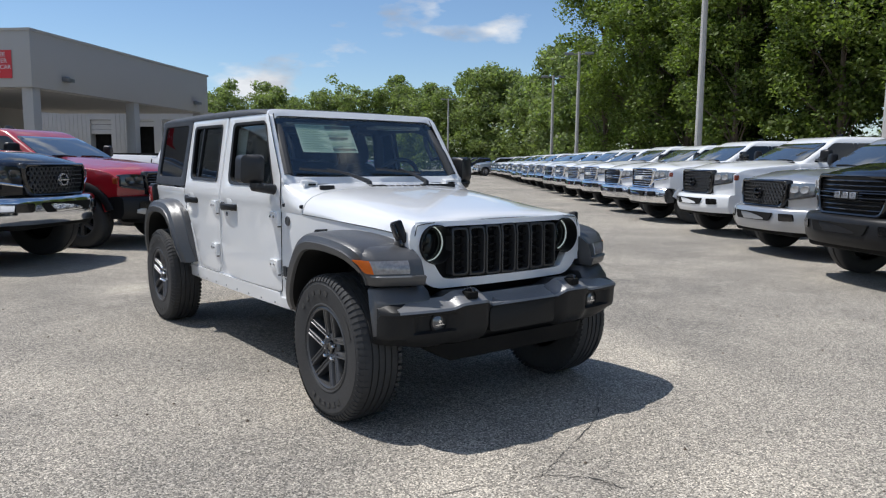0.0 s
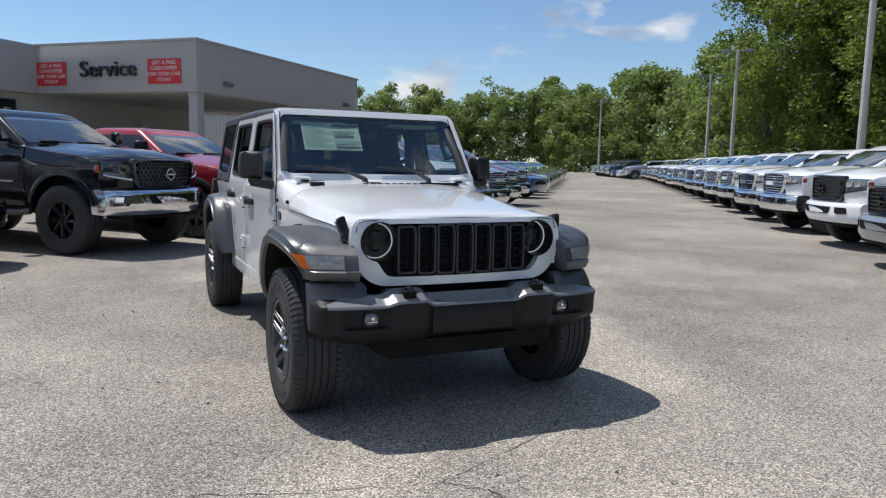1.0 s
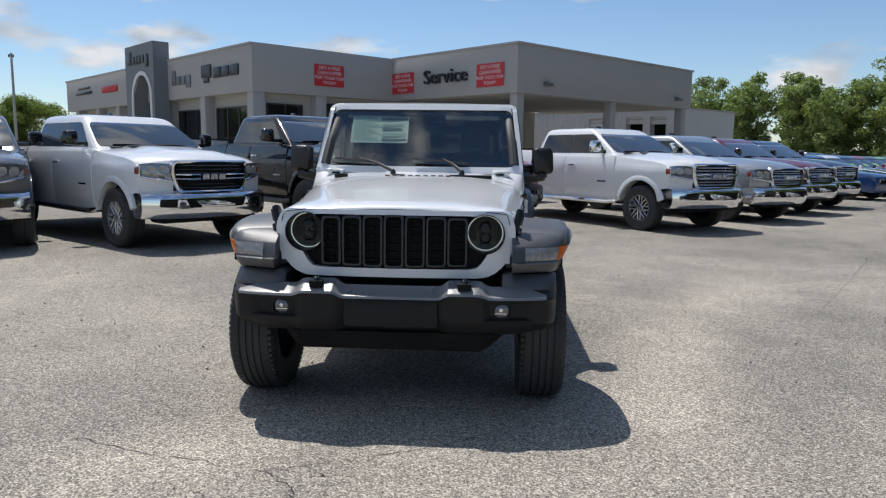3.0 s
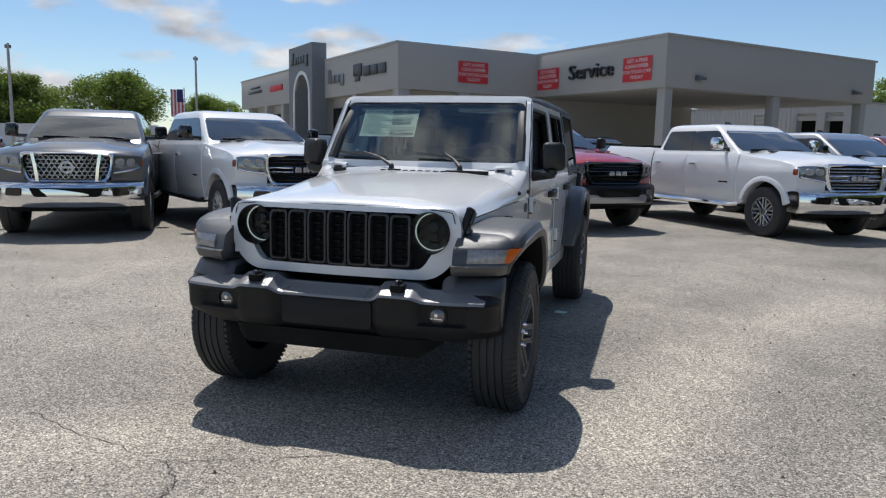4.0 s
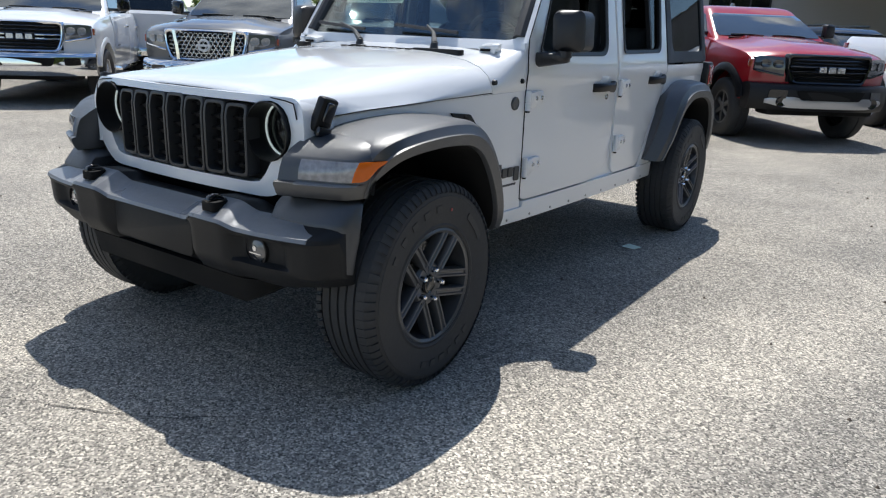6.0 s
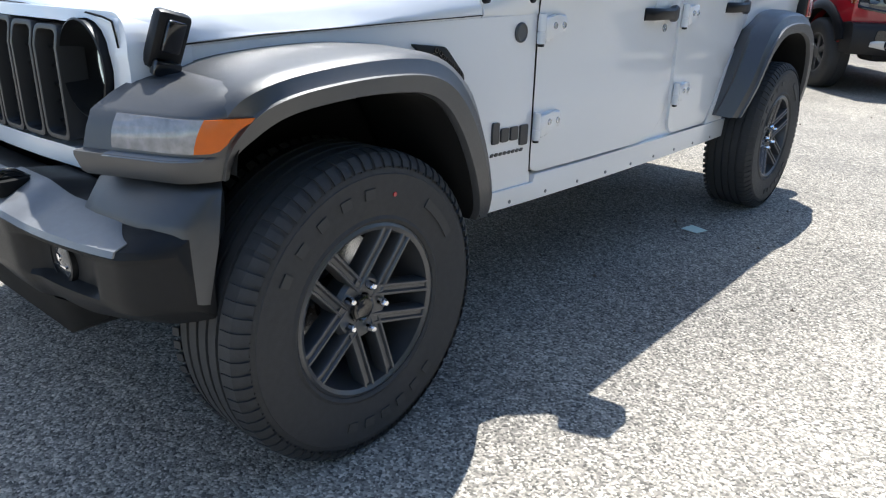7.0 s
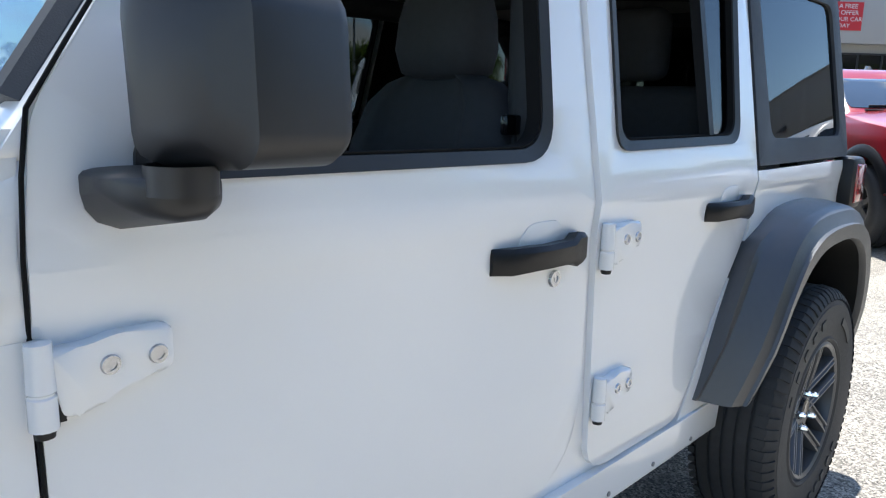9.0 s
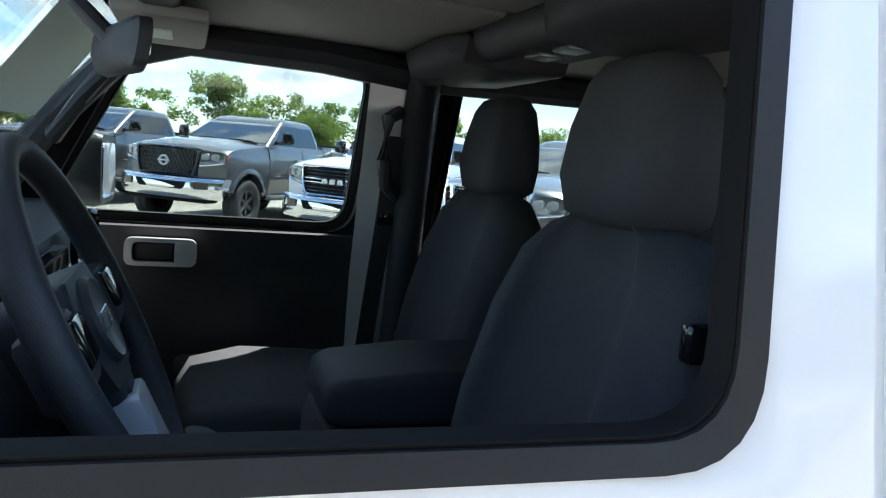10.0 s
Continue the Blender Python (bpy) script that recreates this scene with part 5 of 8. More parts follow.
# ---- the white off-road vehicle ----
SEAT_CLOTH = mat("seat_cloth", (0.046, 0.049, 0.054), 0.85, bump=0.5, bscale=500, var=0.12)
SOFT_BLACK = mat("soft_black", (0.033, 0.035, 0.039), 0.6, bump=0.2, bscale=500, var=0.12)
LINER = mat("headliner", (0.36, 0.35, 0.32), 0.9, var=0.05)
PAPER = mat("window_paper", (0.74, 0.86, 0.76), 0.7, var=0.03)
PAPER_GREEN = mat("paper_print", (0.46, 0.60, 0.51), 0.7, var=0.05)
PAPER_INK = mat("paper_ink", (0.17, 0.20, 0.19), 0.7)
MIRROR = mat("mirror_silver", (0.9, 0.9, 0.9), 0.02, 1.0, var=0.0)
HALO = mat("lamp_halo", (0.8, 0.85, 0.8), 0.2)
HALO.node_tree.nodes["Principled BSDF"].inputs["Emission Color"].default_value = (0.9, 1.0, 0.92, 1)
HALO.node_tree.nodes["Principled BSDF"].inputs["Emission Strength"].default_value = 0.24
GLASS_TINT = glass("privacy_glass", (0.22, 0.23, 0.23), 0.07)
GLASS_SIDE = glass("door_glass", (0.66, 0.72, 0.71), 0.05)
GLASS_LENS = glass("lens_glass", (0.75, 0.77, 0.77), 0.015, 0.0, 0.30)
LENS_DARK = mat("lamp_lens", (0.012, 0.0125, 0.014), 0.16, 0.3, coat=0.3)

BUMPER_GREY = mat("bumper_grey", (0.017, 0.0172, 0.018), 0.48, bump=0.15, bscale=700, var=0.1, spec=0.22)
# same plastic on the upward face: sky sheen put into a paler base colour
BUMPER_TOP_SHEEN = mat("bumper_top_sheen", (0.185, 0.187, 0.193), 0.30, bump=0.2, bscale=700, var=0.12, spec=1.0)
TURN_CLEAR = mat("turn_clear", (0.29, 0.28, 0.28), 0.14, 0.1, coat=1.0, var=0.25, scale=30)
FOG_LENS = mat("fog_lens", (0.14, 0.14, 0.145), 0.12, 0.5, coat=1.0, var=0.25, scale=60)
GRILLE_BLACK = mat("grille_black", (0.005, 0.005, 0.0055), 0.5, spec=0.15)
SLOT_BLACK = mat("slot_black", (0.030, 0.030, 0.031), 0.38, spec=0.5)

jeep = thing("off_road_suv", "white four-door off-road SUV with black top and grey fender flares", "suv")
XB = [(-0.42, 0.592), (-0.36, 0.600), (0.0, 0.645), (0.6, 0.703), (0.9, 0.722), (1.3, 0.742), (1.9, 0.758), (2.7, 0.768), (3.55, 0.752)]


def xb(y):
    for (a, p), (b, q) in zip(XB, XB[1:]):
        if y <= b:
            return p + (q - p) * (y - a) / (b - a)
    return XB[-1][1]


def XS(y, z):
    """Half width of the body side at a place along it and a height."""
    x = xb(y)
    if z > 1.115:
        return x + 0.008 - (z - 1.115) / (1.70 - 1.115) * (x + 0.008 - 0.668)
    if z > 1.05:
        return x + 0.008 * (z - 1.05) / 0.065
    if z < 0.62:
        return x - 0.012 * (0.62 - z) / 0.2
    return x


ZC = (0.56, 0.62, 0.75, 0.9, 1.05, 1.08, 1.115, 1.16, 1.3, 1.5)
YC = (0.0, 0.3, 0.6, 0.9, 1.2, 1.5, 1.9, 2.3, 2.7, 3.1)


def side_panel(name, outer, holes, s, material, thick=0.03, off=0.0, bev=0.006, parent=jeep, label="", fx=None):
    f = fx or (lambda y, z: XS(y, z) + off)
    bm = skin(BM(), outer, f, thick, holes, [z for z in ZC if min(p[1] for p in outer) < z < max(p[1] for p in outer)], [y for y in YC if min(p[0] for p in outer) < y < max(p[0] for p in outer)], s, bev)
    return part(name, bm, material, parent, label, smooth=30)


def front_panel(name, outer, holes, fy, material, thick, bev=0.005, parent=jeep, label="", cx=(), cz=()):
    """A panel drawn in x and z that faces forward, on the surface y = fy(x, z)."""
    bm = skin(BM(), outer, lambda a, z: -fy(a, z), thick, holes, cz, cx, 1, bev)
    for v in bm.verts:
        v.co = Vector((v.co.y, -v.co.x, v.co.z))
    return part(name, bm, material, parent, label, smooth=30)


def sided(bm, s):
    return bm if s > 0 else mirror_x(bm)


# hood and cowl
def hood_ring(y, w, zc, zcut, drop=0.0, full=0.0):
    f = 1 - full
    half = [(0.0, zc), (0.25 * w, zc - 0.001), (0.50 * w, zc - 0.006), (0.68 * w, zc - 0.016), (0.80 * w, zc - 0.030 * f), (0.90 * w + 0.01 * full, zc - 0.055 * f), (0.96 * w + 0.012 * full, zc - 0.088 * f), (0.99 * w, zc - 0.125 * f - 0.02 * full), (w, zcut)]
    half = [(x, max(z, zcut) - drop) for x, z in half]
    pts = [(-x, z) for x, z in half[::-1]] + half[1:]
    return [Vector((x, y, z)) for x, z in pts]


bm = BM()
YH = [(-0.400, 0.590, 1.066, 0.998, 0.0, 0.80), (-0.393, 0.594, 1.077, 0.999, 0.0, 0.75), (-0.370, 0.600, 1.089, 1.000, 0.0, 0.66), (-0.31, 0.610, 1.101, 1.003, 0.0, 0.52), (-0.2, 0.624, 1.115, 1.011, 0.0, 0.36), (-0.1, 0.637, 1.126, 1.019, 0.0, 0.22), (0.1, 0.659, 1.152, 1.028, 0.0), (0.3, 0.678, 1.176, 1.038, 0.0), (0.5, 0.696, 1.196, 1.046, 0.0), (0.62, 0.706, 1.205, 1.051, 0.0)]
loft(bm, [hood_ring(*q) for q in YH], caps=False, closed=False)
ex = bmesh.ops.extrude_face_region(bm, geom=bm.faces[:], use_keep_orig=True)
for v in ex["geom"]:
    if isinstance(v, bmesh.types.BMVert):
        v.co.z -= 0.025 if v.co.y > -0.28 else 0.006
        v.co.x *= 0.98
hood_ob = part("hood", bm, WHITE, jeep, smooth=50)
bm = BM()
tube(bm, [p + Vector((0, -0.003, 0.0015)) for p in hood_ring(*YH[0])], 0.0022, 6)
part("hood_gap", bm, DARK, hood_ob)
for q in (1, -1):
    bm = BM()
    tube(bm, [Vector((q * (w + 0.001), y, zcut - 0.003)) for y, w, zc, zcut, *rest in YH[3:]], 0.0016, 6)
    part("hood_gap", bm, DARK, hood_ob)
bm = BM()
loft(bm, [hood_ring(y, xb(y) + 0.002, zc, 1.052, 0.0, fu) for y, zc, fu in ((0.628, 1.206, 0.0), (0.68, 1.212, 0.06), (0.73, 1.218, 0.2), (0.78, 1.223, 0.4), (0.83, 1.229, 0.65), (0.87, 1.235, 0.85), (0.896, 1.242, 0.95))], caps=False, closed=False)
for v in bm.verts:
    if v.co.y > 0.89:
        v.co.y += 0.28 * max(0.0, v.co.z - 1.138)
ex = bmesh.ops.extrude_face_region(bm, geom=bm.faces[:], use_keep_orig=True)
for v in ex["geom"]:
    if isinstance(v, bmesh.types.BMVert):
        v.co.z -= 0.02
        v.co.x *= 0.98
part("cowl", bm, WHITE, jeep, smooth=50)
for k in range(9):
    bm = BM()
    box(bm, -0.20 + 0.05 * k, -0.17 + 0.05 * k, 0.65, 0.69, 1.207, 1.213, bev=0.002)
    part("cowl_slot", bm, DARK, jeep)
for x, w in ((-0.50, 0.045), (-0.12, 0.045), (0.36, 0.14)):
    bm = BM()
    prism(bm, rpoly([(x - w, 0.672), (x + w, 0.660), (x + w, 0.712), (x - w, 0.724)], 0.024, 4), "z", 1.192, 1.217, 0.004)
    part("wiper_base_plate", bm, BLACK_PLASTIC, jeep)
for s in (1, -1):
    for y in (0.637, 0.850):
        bm = BM()
        lathe(bm, [(0.0, XS(y, 1.075) + 0.006), (0.010, XS(y, 1.075) + 0.006), (0.013, XS(y, 1.075) - 0.01)], "x", (0, y, 1.092), n=12)
        part("bolt", sided(bm, s), BLACK_PLASTIC, jeep)
    bm = BM()
    x0 = 0.56
    loft(bm, [[Vector((x0 + q * 0.045, y, 1.205)), Vector((x0 + q * 0.05, y, z)), Vector((x0 + q * 0.05, y + 0.05, z + 0.012)), Vector((x0 + q * 0.045, y + 0.06, 1.215))] for q, y, z in ((-1, 0.80, 1.233), (-0.4, 0.795, 1.238), (0.5, 0.79, 1.240), (1, 0.785, 1.238))])
    lathe(bm, [(0.0, x0 + 0.066), (0.012, x0 + 0.064), (0.015, x0 + 0.058), (0.015, x0 + 0.030)], "x", (0, 0.797, 1.234), n=14)
    wh = part("windscreen_hinge", sided(bm, s), WHITE, jeep, smooth=40)
    bm = BM()
    box(bm, x0 - 0.03, x0 + 0.02, 0.780, 0.796, 1.214, 1.226, bev=0.003)
    part("hinge_gap", sided(bm, s), DARK, wh)
    # front wing below the hood line
    side_panel("front_wing", [(-0.40, 0.988), (0.0, 1.014), (0.3, 1.028), (0.6, 1.041), (0.882, 1.048), (0.889, 0.60), (0.92, 0.44), (0.50, 0.44), (0.40, 0.52), (0.33, 0.72), (0.24, 0.86), (0.10, 0.90), (-0.24, 0.89), (-0.36, 0.84), (-0.41, 0.80)], (), s, WHITE, 0.02, bev=0.004)
    # rocker
    side_panel("rocker_panel", [(0.62, 0.433), (2.56, 0.433), (2.56, 0.525), (0.927, 0.525), (0.92, 0.50), (0.62, 0.50)], (), s, WHITE, 0.05, off=0.008, bev=0.008)
    for y in (0.80, 1.0, 1.2, 1.4, 1.6, 1.8, 2.0, 2.2, 2.4):
        bm = BM()
        lathe(bm, [(0.0, XS(y, 0.452) + 0.012), (0.006, XS(y, 0.452) + 0.011), (0.007, XS(y, 0.452) + 0.004)], "x", (0, y, 0.452), n=8)
        part("rocker_screw", sided(bm, s), LETTER_GREY, jeep)
    # rear quarter
    side_panel("rear_quarter", [(2.648, 1.140), (3.50, 1.140), (3.53, 1.10), (3.53, 0.52), (3.42, 0.52), (3.40, 0.75), (3.28, 0.90), (3.05, 0.95), (2.80, 0.93), (2.64, 0.82), (2.55, 0.62), (2.50, 0.44), (2.315, 0.44), (2.320, 0.525), (2.44, 0.74), (2.634, 0.98)], (), s, WHITE, 0.02, bev=0.004)

for s in (1, -1):
    side_panel("cowl_side", [(0.866, 1.10), (0.884, 1.056), (0.884, 1.138), (0.896, 1.255), (0.875, 1.255)], (), s, WHITE, 0.02, off=-0.006, bev=0.0)

# grille
def gfy(x, z):
    return -0.450 + 0.05 * (x / 0.62) ** 2 + max(0.0, z - 0.985) * 0.22 + max(0.0, 0.80 - z) * 0.06


HX, HZ, HR = 0.466, 0.950, 0.102
right = [(0.36, 1.042)] + [(HX + HR * math.cos(a), HZ + HR * math.sin(a)) for a in (radians(118 - 200 * k / 12) for k in range(13))]
right += [(0.45, 0.800), (0.425, 0.775), (0.385, 0.768)]
hole = right + [(-x, z) for x, z in right[::-1]]
shell = rpoly([(-0.588, 1.067), (0.588, 1.067), (0.622, 0.990), (0.618, 0.86), (0.510, 0.722), (-0.510, 0.722), (-0.618, 0.86), (-0.622, 0.990)], [0.06, 0.06, 0.05, 0.10, 0.12, 0.12, 0.10, 0.05], 5)
front_panel("grille_shell", shell, [hole], gfy, WHITE, 0.14, 0.012, label="white grille panel with seven dark slots", cx=(-0.45, -0.2, 0, 0.2, 0.45), cz=(0.80, 0.985))
front_panel("grille_insert", [(x * 1.01, z) for x, z in hole], [[(q * HX + 0.097 * math.cos(k * math.pi / 12), HZ + 0.097 * math.sin(k * math.pi / 12)) for k in range(24)] for q in (1, -1)], lambda x, z: gfy(x, z) + 0.050, GRILLE_BLACK, 0.02, 0.0)
for k in range(7):
    cx0 = -0.3255 + 0.1085 * k
    zt = 1.044 - 0.004 * abs(k - 3)
    zb = 0.772 + 0.003 * abs(k - 3)
    o = rpoly([(cx0 - 0.051, zt), (cx0 + 0.051, zt), (cx0 + 0.051, zb), (cx0 - 0.051, zb)], 0.022)
    i = rpoly([(cx0 - 0.040, zt - 0.011), (cx0 + 0.040, zt - 0.011), (cx0 + 0.040, zb + 0.011), (cx0 - 0.040, zb + 0.011)], 0.018)
    slot = front_panel("grille_slot", o, [i], lambda x, z: gfy(x, z) - 0.004, SLOT_BLACK, 0.06, 0.004, cz=(0.985,))
    front_panel("slot_recess", i, (), lambda x, z: gfy(x, z) + 0.044, GRILLE_BLACK, 0.004, 0.0, parent=slot)
    for j in range(6):
        zz = zb + 0.035 + 0.041 * j
        bm = BM()
        yy = gfy(cx0, zz)
        box(bm, cx0 - 0.040, cx0 + 0.040, yy + 0.022, yy + 0.040, zz - 0.003, zz + 0.003)
        box(bm, cx0 - 0.012, cx0 + 0.012, yy + 0.018, yy + 0.040, zz - 0.008, zz + 0.008, bev=0.003, seg=1)
        part("slot_rung", bm, GRILLE_BLACK, slot)
for s in (1, -1):
    bm = BM()
    yb = gfy(HX, HZ)
    lathe(bm, [(HR, yb - 0.004), (HR - 0.004, yb - 0.006), (0.097, yb + 0.03), (0.094, yb + 0.078), (0.090, yb + 0.10)], "y", (HX, 0, HZ), n=36)
    hl = part("headlight", sided(bm, s), BLACK_PLASTIC, jeep, "round headlight with a glowing ring in a deep black bezel")
    bm = BM()
    lathe(bm, [(0.0935, yb + 0.080), (0.0930, yb + 0.074), (0.0885, yb + 0.074), (0.0880, yb + 0.080)], "y", (HX, 0, HZ), n=36)
    part("halo_ring", sided(bm, s), HALO, hl)
    bm = BM()
    lathe(bm, [(0.0, yb + 0.052), (0.03, yb + 0.054), (0.06, yb + 0.063), (0.091, yb + 0.080)], "y", (HX, 0, HZ), n=36)
    gl = part("lens", sided(bm, s), GLASS_LENS, hl)
    bm = BM()
    lathe(bm, [(0.0, yb + 0.105), (0.091, yb + 0.095)], "y", (HX, 0, HZ), n=30)
    for a in range(9):
        box(bm, -0.004, 0.004, -0.006, 0.0, 0.045, 0.075, m=Matrix.Translation((HX, yb + 0.098, HZ)) @ Matrix.Rotation(radians(40 * a), 4, "Y"))
    part("reflector", sided(bm, s), LENS_DARK, hl)
    bm = BM()
    for dz in (-0.026, 0.026):
        lathe(bm, [(0.0, yb + 0.064), (0.022, yb + 0.068), (0.031, yb + 0.080), (0.031, yb + 0.105)], "y", (HX, 0, HZ + dz), n=18)
    box(bm, HX - 0.06, HX + 0.06, yb + 0.082, yb + 0.105, HZ - 0.006, HZ + 0.006)
    part("projector", sided(bm, s), LENS_DARK, hl)
    # hood latch
    latch_m = Matrix.Translation((0.628, -0.325, 1.000)) @ Matrix.Rotation(radians(-14), 4, "X") @ Matrix.Rotation(radians(14), 4, "Y")
    bm = BM()
    box(bm, -0.018, 0.018, -0.038, 0.038, -0.045, 0.075, bev=0.012, m=latch_m)
    la = part("hood_latch", sided(bm, s), BLACK_PLASTIC, jeep, "black rubber hood latch")
    bm = BM()
    box(bm, 0.012, 0.030, -0.020, 0.020, -0.005, 0.062, bev=0.006, m=latch_m)
    box(bm, 0.010, 0.036, -0.030, 0.030, -0.055, -0.020, bev=0.008, m=latch_m)
    part("latch_strap", sided(bm, s), GLOSS_BLACK, la)

# fender flares
def glide(rows, n):
    """More rows along a smooth line through the given ones."""
    out = []
    for k in range(len(rows) - 1):
        p = [rows[max(k - 1, 0)], rows[k], rows[k + 1], rows[min(k + 2, len(rows) - 1)]]
        for j in range(n):
            t = j / n
            out.append(tuple(0.5 * (2 * q1 + (q2 - q0) * t + (2 * q0 - 5 * q1 + 4 * q2 - q3) * t * t + (3 * q1 - q0 - 3 * q2 + q3) * t ** 3) for q0, q1, q2, q3 in zip(*p)))
    return out + [tuple(rows[-1])]


# along the arch: outer edge, inner edge, half width
F_ROWS = glide([(-0.362, 0.766, -0.338, 0.768, 0.838), (-0.368, 0.828, -0.330, 0.815, 0.858), (-0.364, 0.882, -0.298, 0.849, 0.880), (-0.336, 0.930, -0.258, 0.879, 0.902), (-0.258, 0.962, -0.205, 0.897, 0.918), (-0.15, 0.979, -0.12, 0.907, 0.926),
                (-0.02, 0.988, -0.03, 0.911, 0.930), (0.10, 0.988, 0.075, 0.906, 0.930), (0.195, 0.975, 0.15, 0.892, 0.930), (0.272, 0.938, 0.213, 0.855, 0.930), (0.338, 0.870, 0.268, 0.788, 0.930), (0.397, 0.780, 0.318, 0.705, 0.926), (0.452, 0.668, 0.362, 0.622, 0.914), (0.508, 0.565, 0.407, 0.550, 0.885), (0.535, 0.506, 0.437, 0.506, 0.850)], 3)
F_OUT, F_IN = [r[:2] for r in F_ROWS], [r[2:4] for r in F_ROWS]
R_ROWS = glide([(2.435, 0.55, 2.515, 0.55, 0.86), (2.50, 0.70, 2.562, 0.68, 0.895), (2.57, 0.83, 2.625, 0.79, 0.905), (2.655, 0.94, 2.71, 0.86, 0.905), (2.76, 1.0, 2.80, 0.905, 0.905), (2.90, 1.022, 2.91, 0.925, 0.905), (3.10, 1.022, 3.09, 0.925, 0.905), (3.24, 1.0, 3.20, 0.90, 0.905), (3.35, 0.93, 3.28, 0.85, 0.905), (3.43, 0.80, 3.345, 0.75, 0.90), (3.47, 0.65, 3.385, 0.64, 0.89), (3.485, 0.53, 3.40, 0.53, 0.87)], 2)
R_OUT, R_IN = [r[:2] for r in R_ROWS], [r[2:4] for r in R_ROWS]


def flare(s, outs, ins, mxs, sweep, label):
    """The arch of a flare: a top that sweeps back to the body, a crease, an upright band and a stepped lip."""
    bm = BM()
    rings = []
    for k, ((oy, oz), (iy, iz)) in enumerate(zip(outs, ins)):
        mx = mxs[k] if k < len(mxs) else mxs[-1]
        o, i = Vector((oy, oz)), Vector((iy, iz))
        body = xb(max(oy, -0.3)) - 0.03
        away = Vector(sweep(oy))
        prof = [(min(body, mx - 0.10), 0.0, 1.0), (min(body + 0.07, mx - 0.09), 0.0, 1.0), (mx - 0.09, 0.0, 0.62), (mx - 0.055, 0.0, 0.20), (mx - 0.034, 0.03, 0), (mx - 0.019, 0.13, 0), (mx - 0.008, 0.42, 0), (mx - 0.003, 0.50, 0), (mx + 0.007, 0.53, 0), (mx + 0.004, 0.97, 0), (mx - 0.002, 1.0, 0), (mx - 0.035, 1.03, 0), (min(body, mx - 0.10), 1.10, 0)]
        rings.append([Vector((x, *(o.lerp(i, u) + away * w))) for x, u, w in prof])
    loft(bm, rings)
    fl = part("fender_flare", sided(bm, s), GREY_PLASTIC, jeep, label, smooth=32)
    # dark lining under the arch
    bm = BM()
    rings = []
    for (oy, oz), (iy, iz), mx in zip(outs, ins, mxs):
        o, i = Vector((oy, oz)), Vector((iy, iz))
        body = min(xb(max(oy, -0.3)) - 0.03, mx - 0.10)
        rings.append([Vector((x, *o.lerp(i, u))) for x, u in ((mx - 0.016, 1.035), (mx - 0.06, 1.08), (body - 0.02, 1.14), (body - 0.02, 1.09), (mx - 0.06, 1.03), (mx - 0.016, 1.0))])
    loft(bm, rings)
    part("arch_lining", sided(bm, s), DARK, fl)
    return fl


def front_sweep(y):
    u = max(0.0, min(1.0, (y - 0.15) / 0.20))
    return 0.100 * u, 0.006 + 0.020 * u * (1.0 if y < 0.40 else max(0.0, (0.52 - y) / 0.12))


def rear_sweep(y):
    return (-0.045 if y < 2.66 else 0.0), 0.012


# the block at the flare's front: height, set-back, lean, and where its side meets the arch (x, y)
NOSE = [(0.766, 0.006, 0.0, 0.836, -0.342), (0.774, -0.004, 0.0, 0.840, -0.341), (0.806, -0.016, 0.0, 0.854, -0.331), (0.815, -0.016, 0.0, 0.858, -0.327), (0.819, 0.004, 0.0, 0.860, -0.325), (0.857, 0.006, 0.03, 0.875, -0.300), (0.890, 0.008, 0.07, 0.889, -0.275), (0.897, 0.012, 0.09, 0.892, -0.272),
        (0.920, 0.034, 0.14, 0.886, -0.290), (0.938, 0.062, 0.18, 0.874, -0.275), (0.949, 0.096, 0.22, 0.858, -0.240), (0.956, 0.140, 0.26, 0.840, -0.200), (0.960, 0.200, 0.30, 0.822, -0.150), (0.961, 0.260, 0.34, 0.806, -0.10)]


def nose_plan(d, tilt, ex, ey, n=8):
    """Plan of the block's outer face: a raked front, a rounded corner, a side that ends at the arch."""
    def front_y(x):
        return -0.385 - 0.42 * (0.90 - x) + d + tilt * (0.90 - x)
    xc = 0.79
    pts = [(x, min(front_y(x), 0.02)) for x in (0.604, 0.635, 0.668, 0.70, 0.73, 0.76, xc)]
    cx, cy = ex - 0.012, min(front_y(ex - 0.012), ey - 0.004)
    for k in range(1, n + 1):
        t = k / n
        pts.append(((1 - t) ** 2 * xc + 2 * t * (1 - t) * cx + t * t * ex, (1 - t) ** 2 * pts[6][1] + 2 * t * (1 - t) * cy + t * t * ey))
    return pts


def nose_at(z):
    for a, b in zip(NOSE, NOSE[1:]):
        if a[0] <= z <= b[0]:
            u = (z - a[0]) / (b[0] - a[0])
            return [p + (q - p) * u for p, q in zip(a[1:], b[1:])]
    return NOSE[-1][1:]


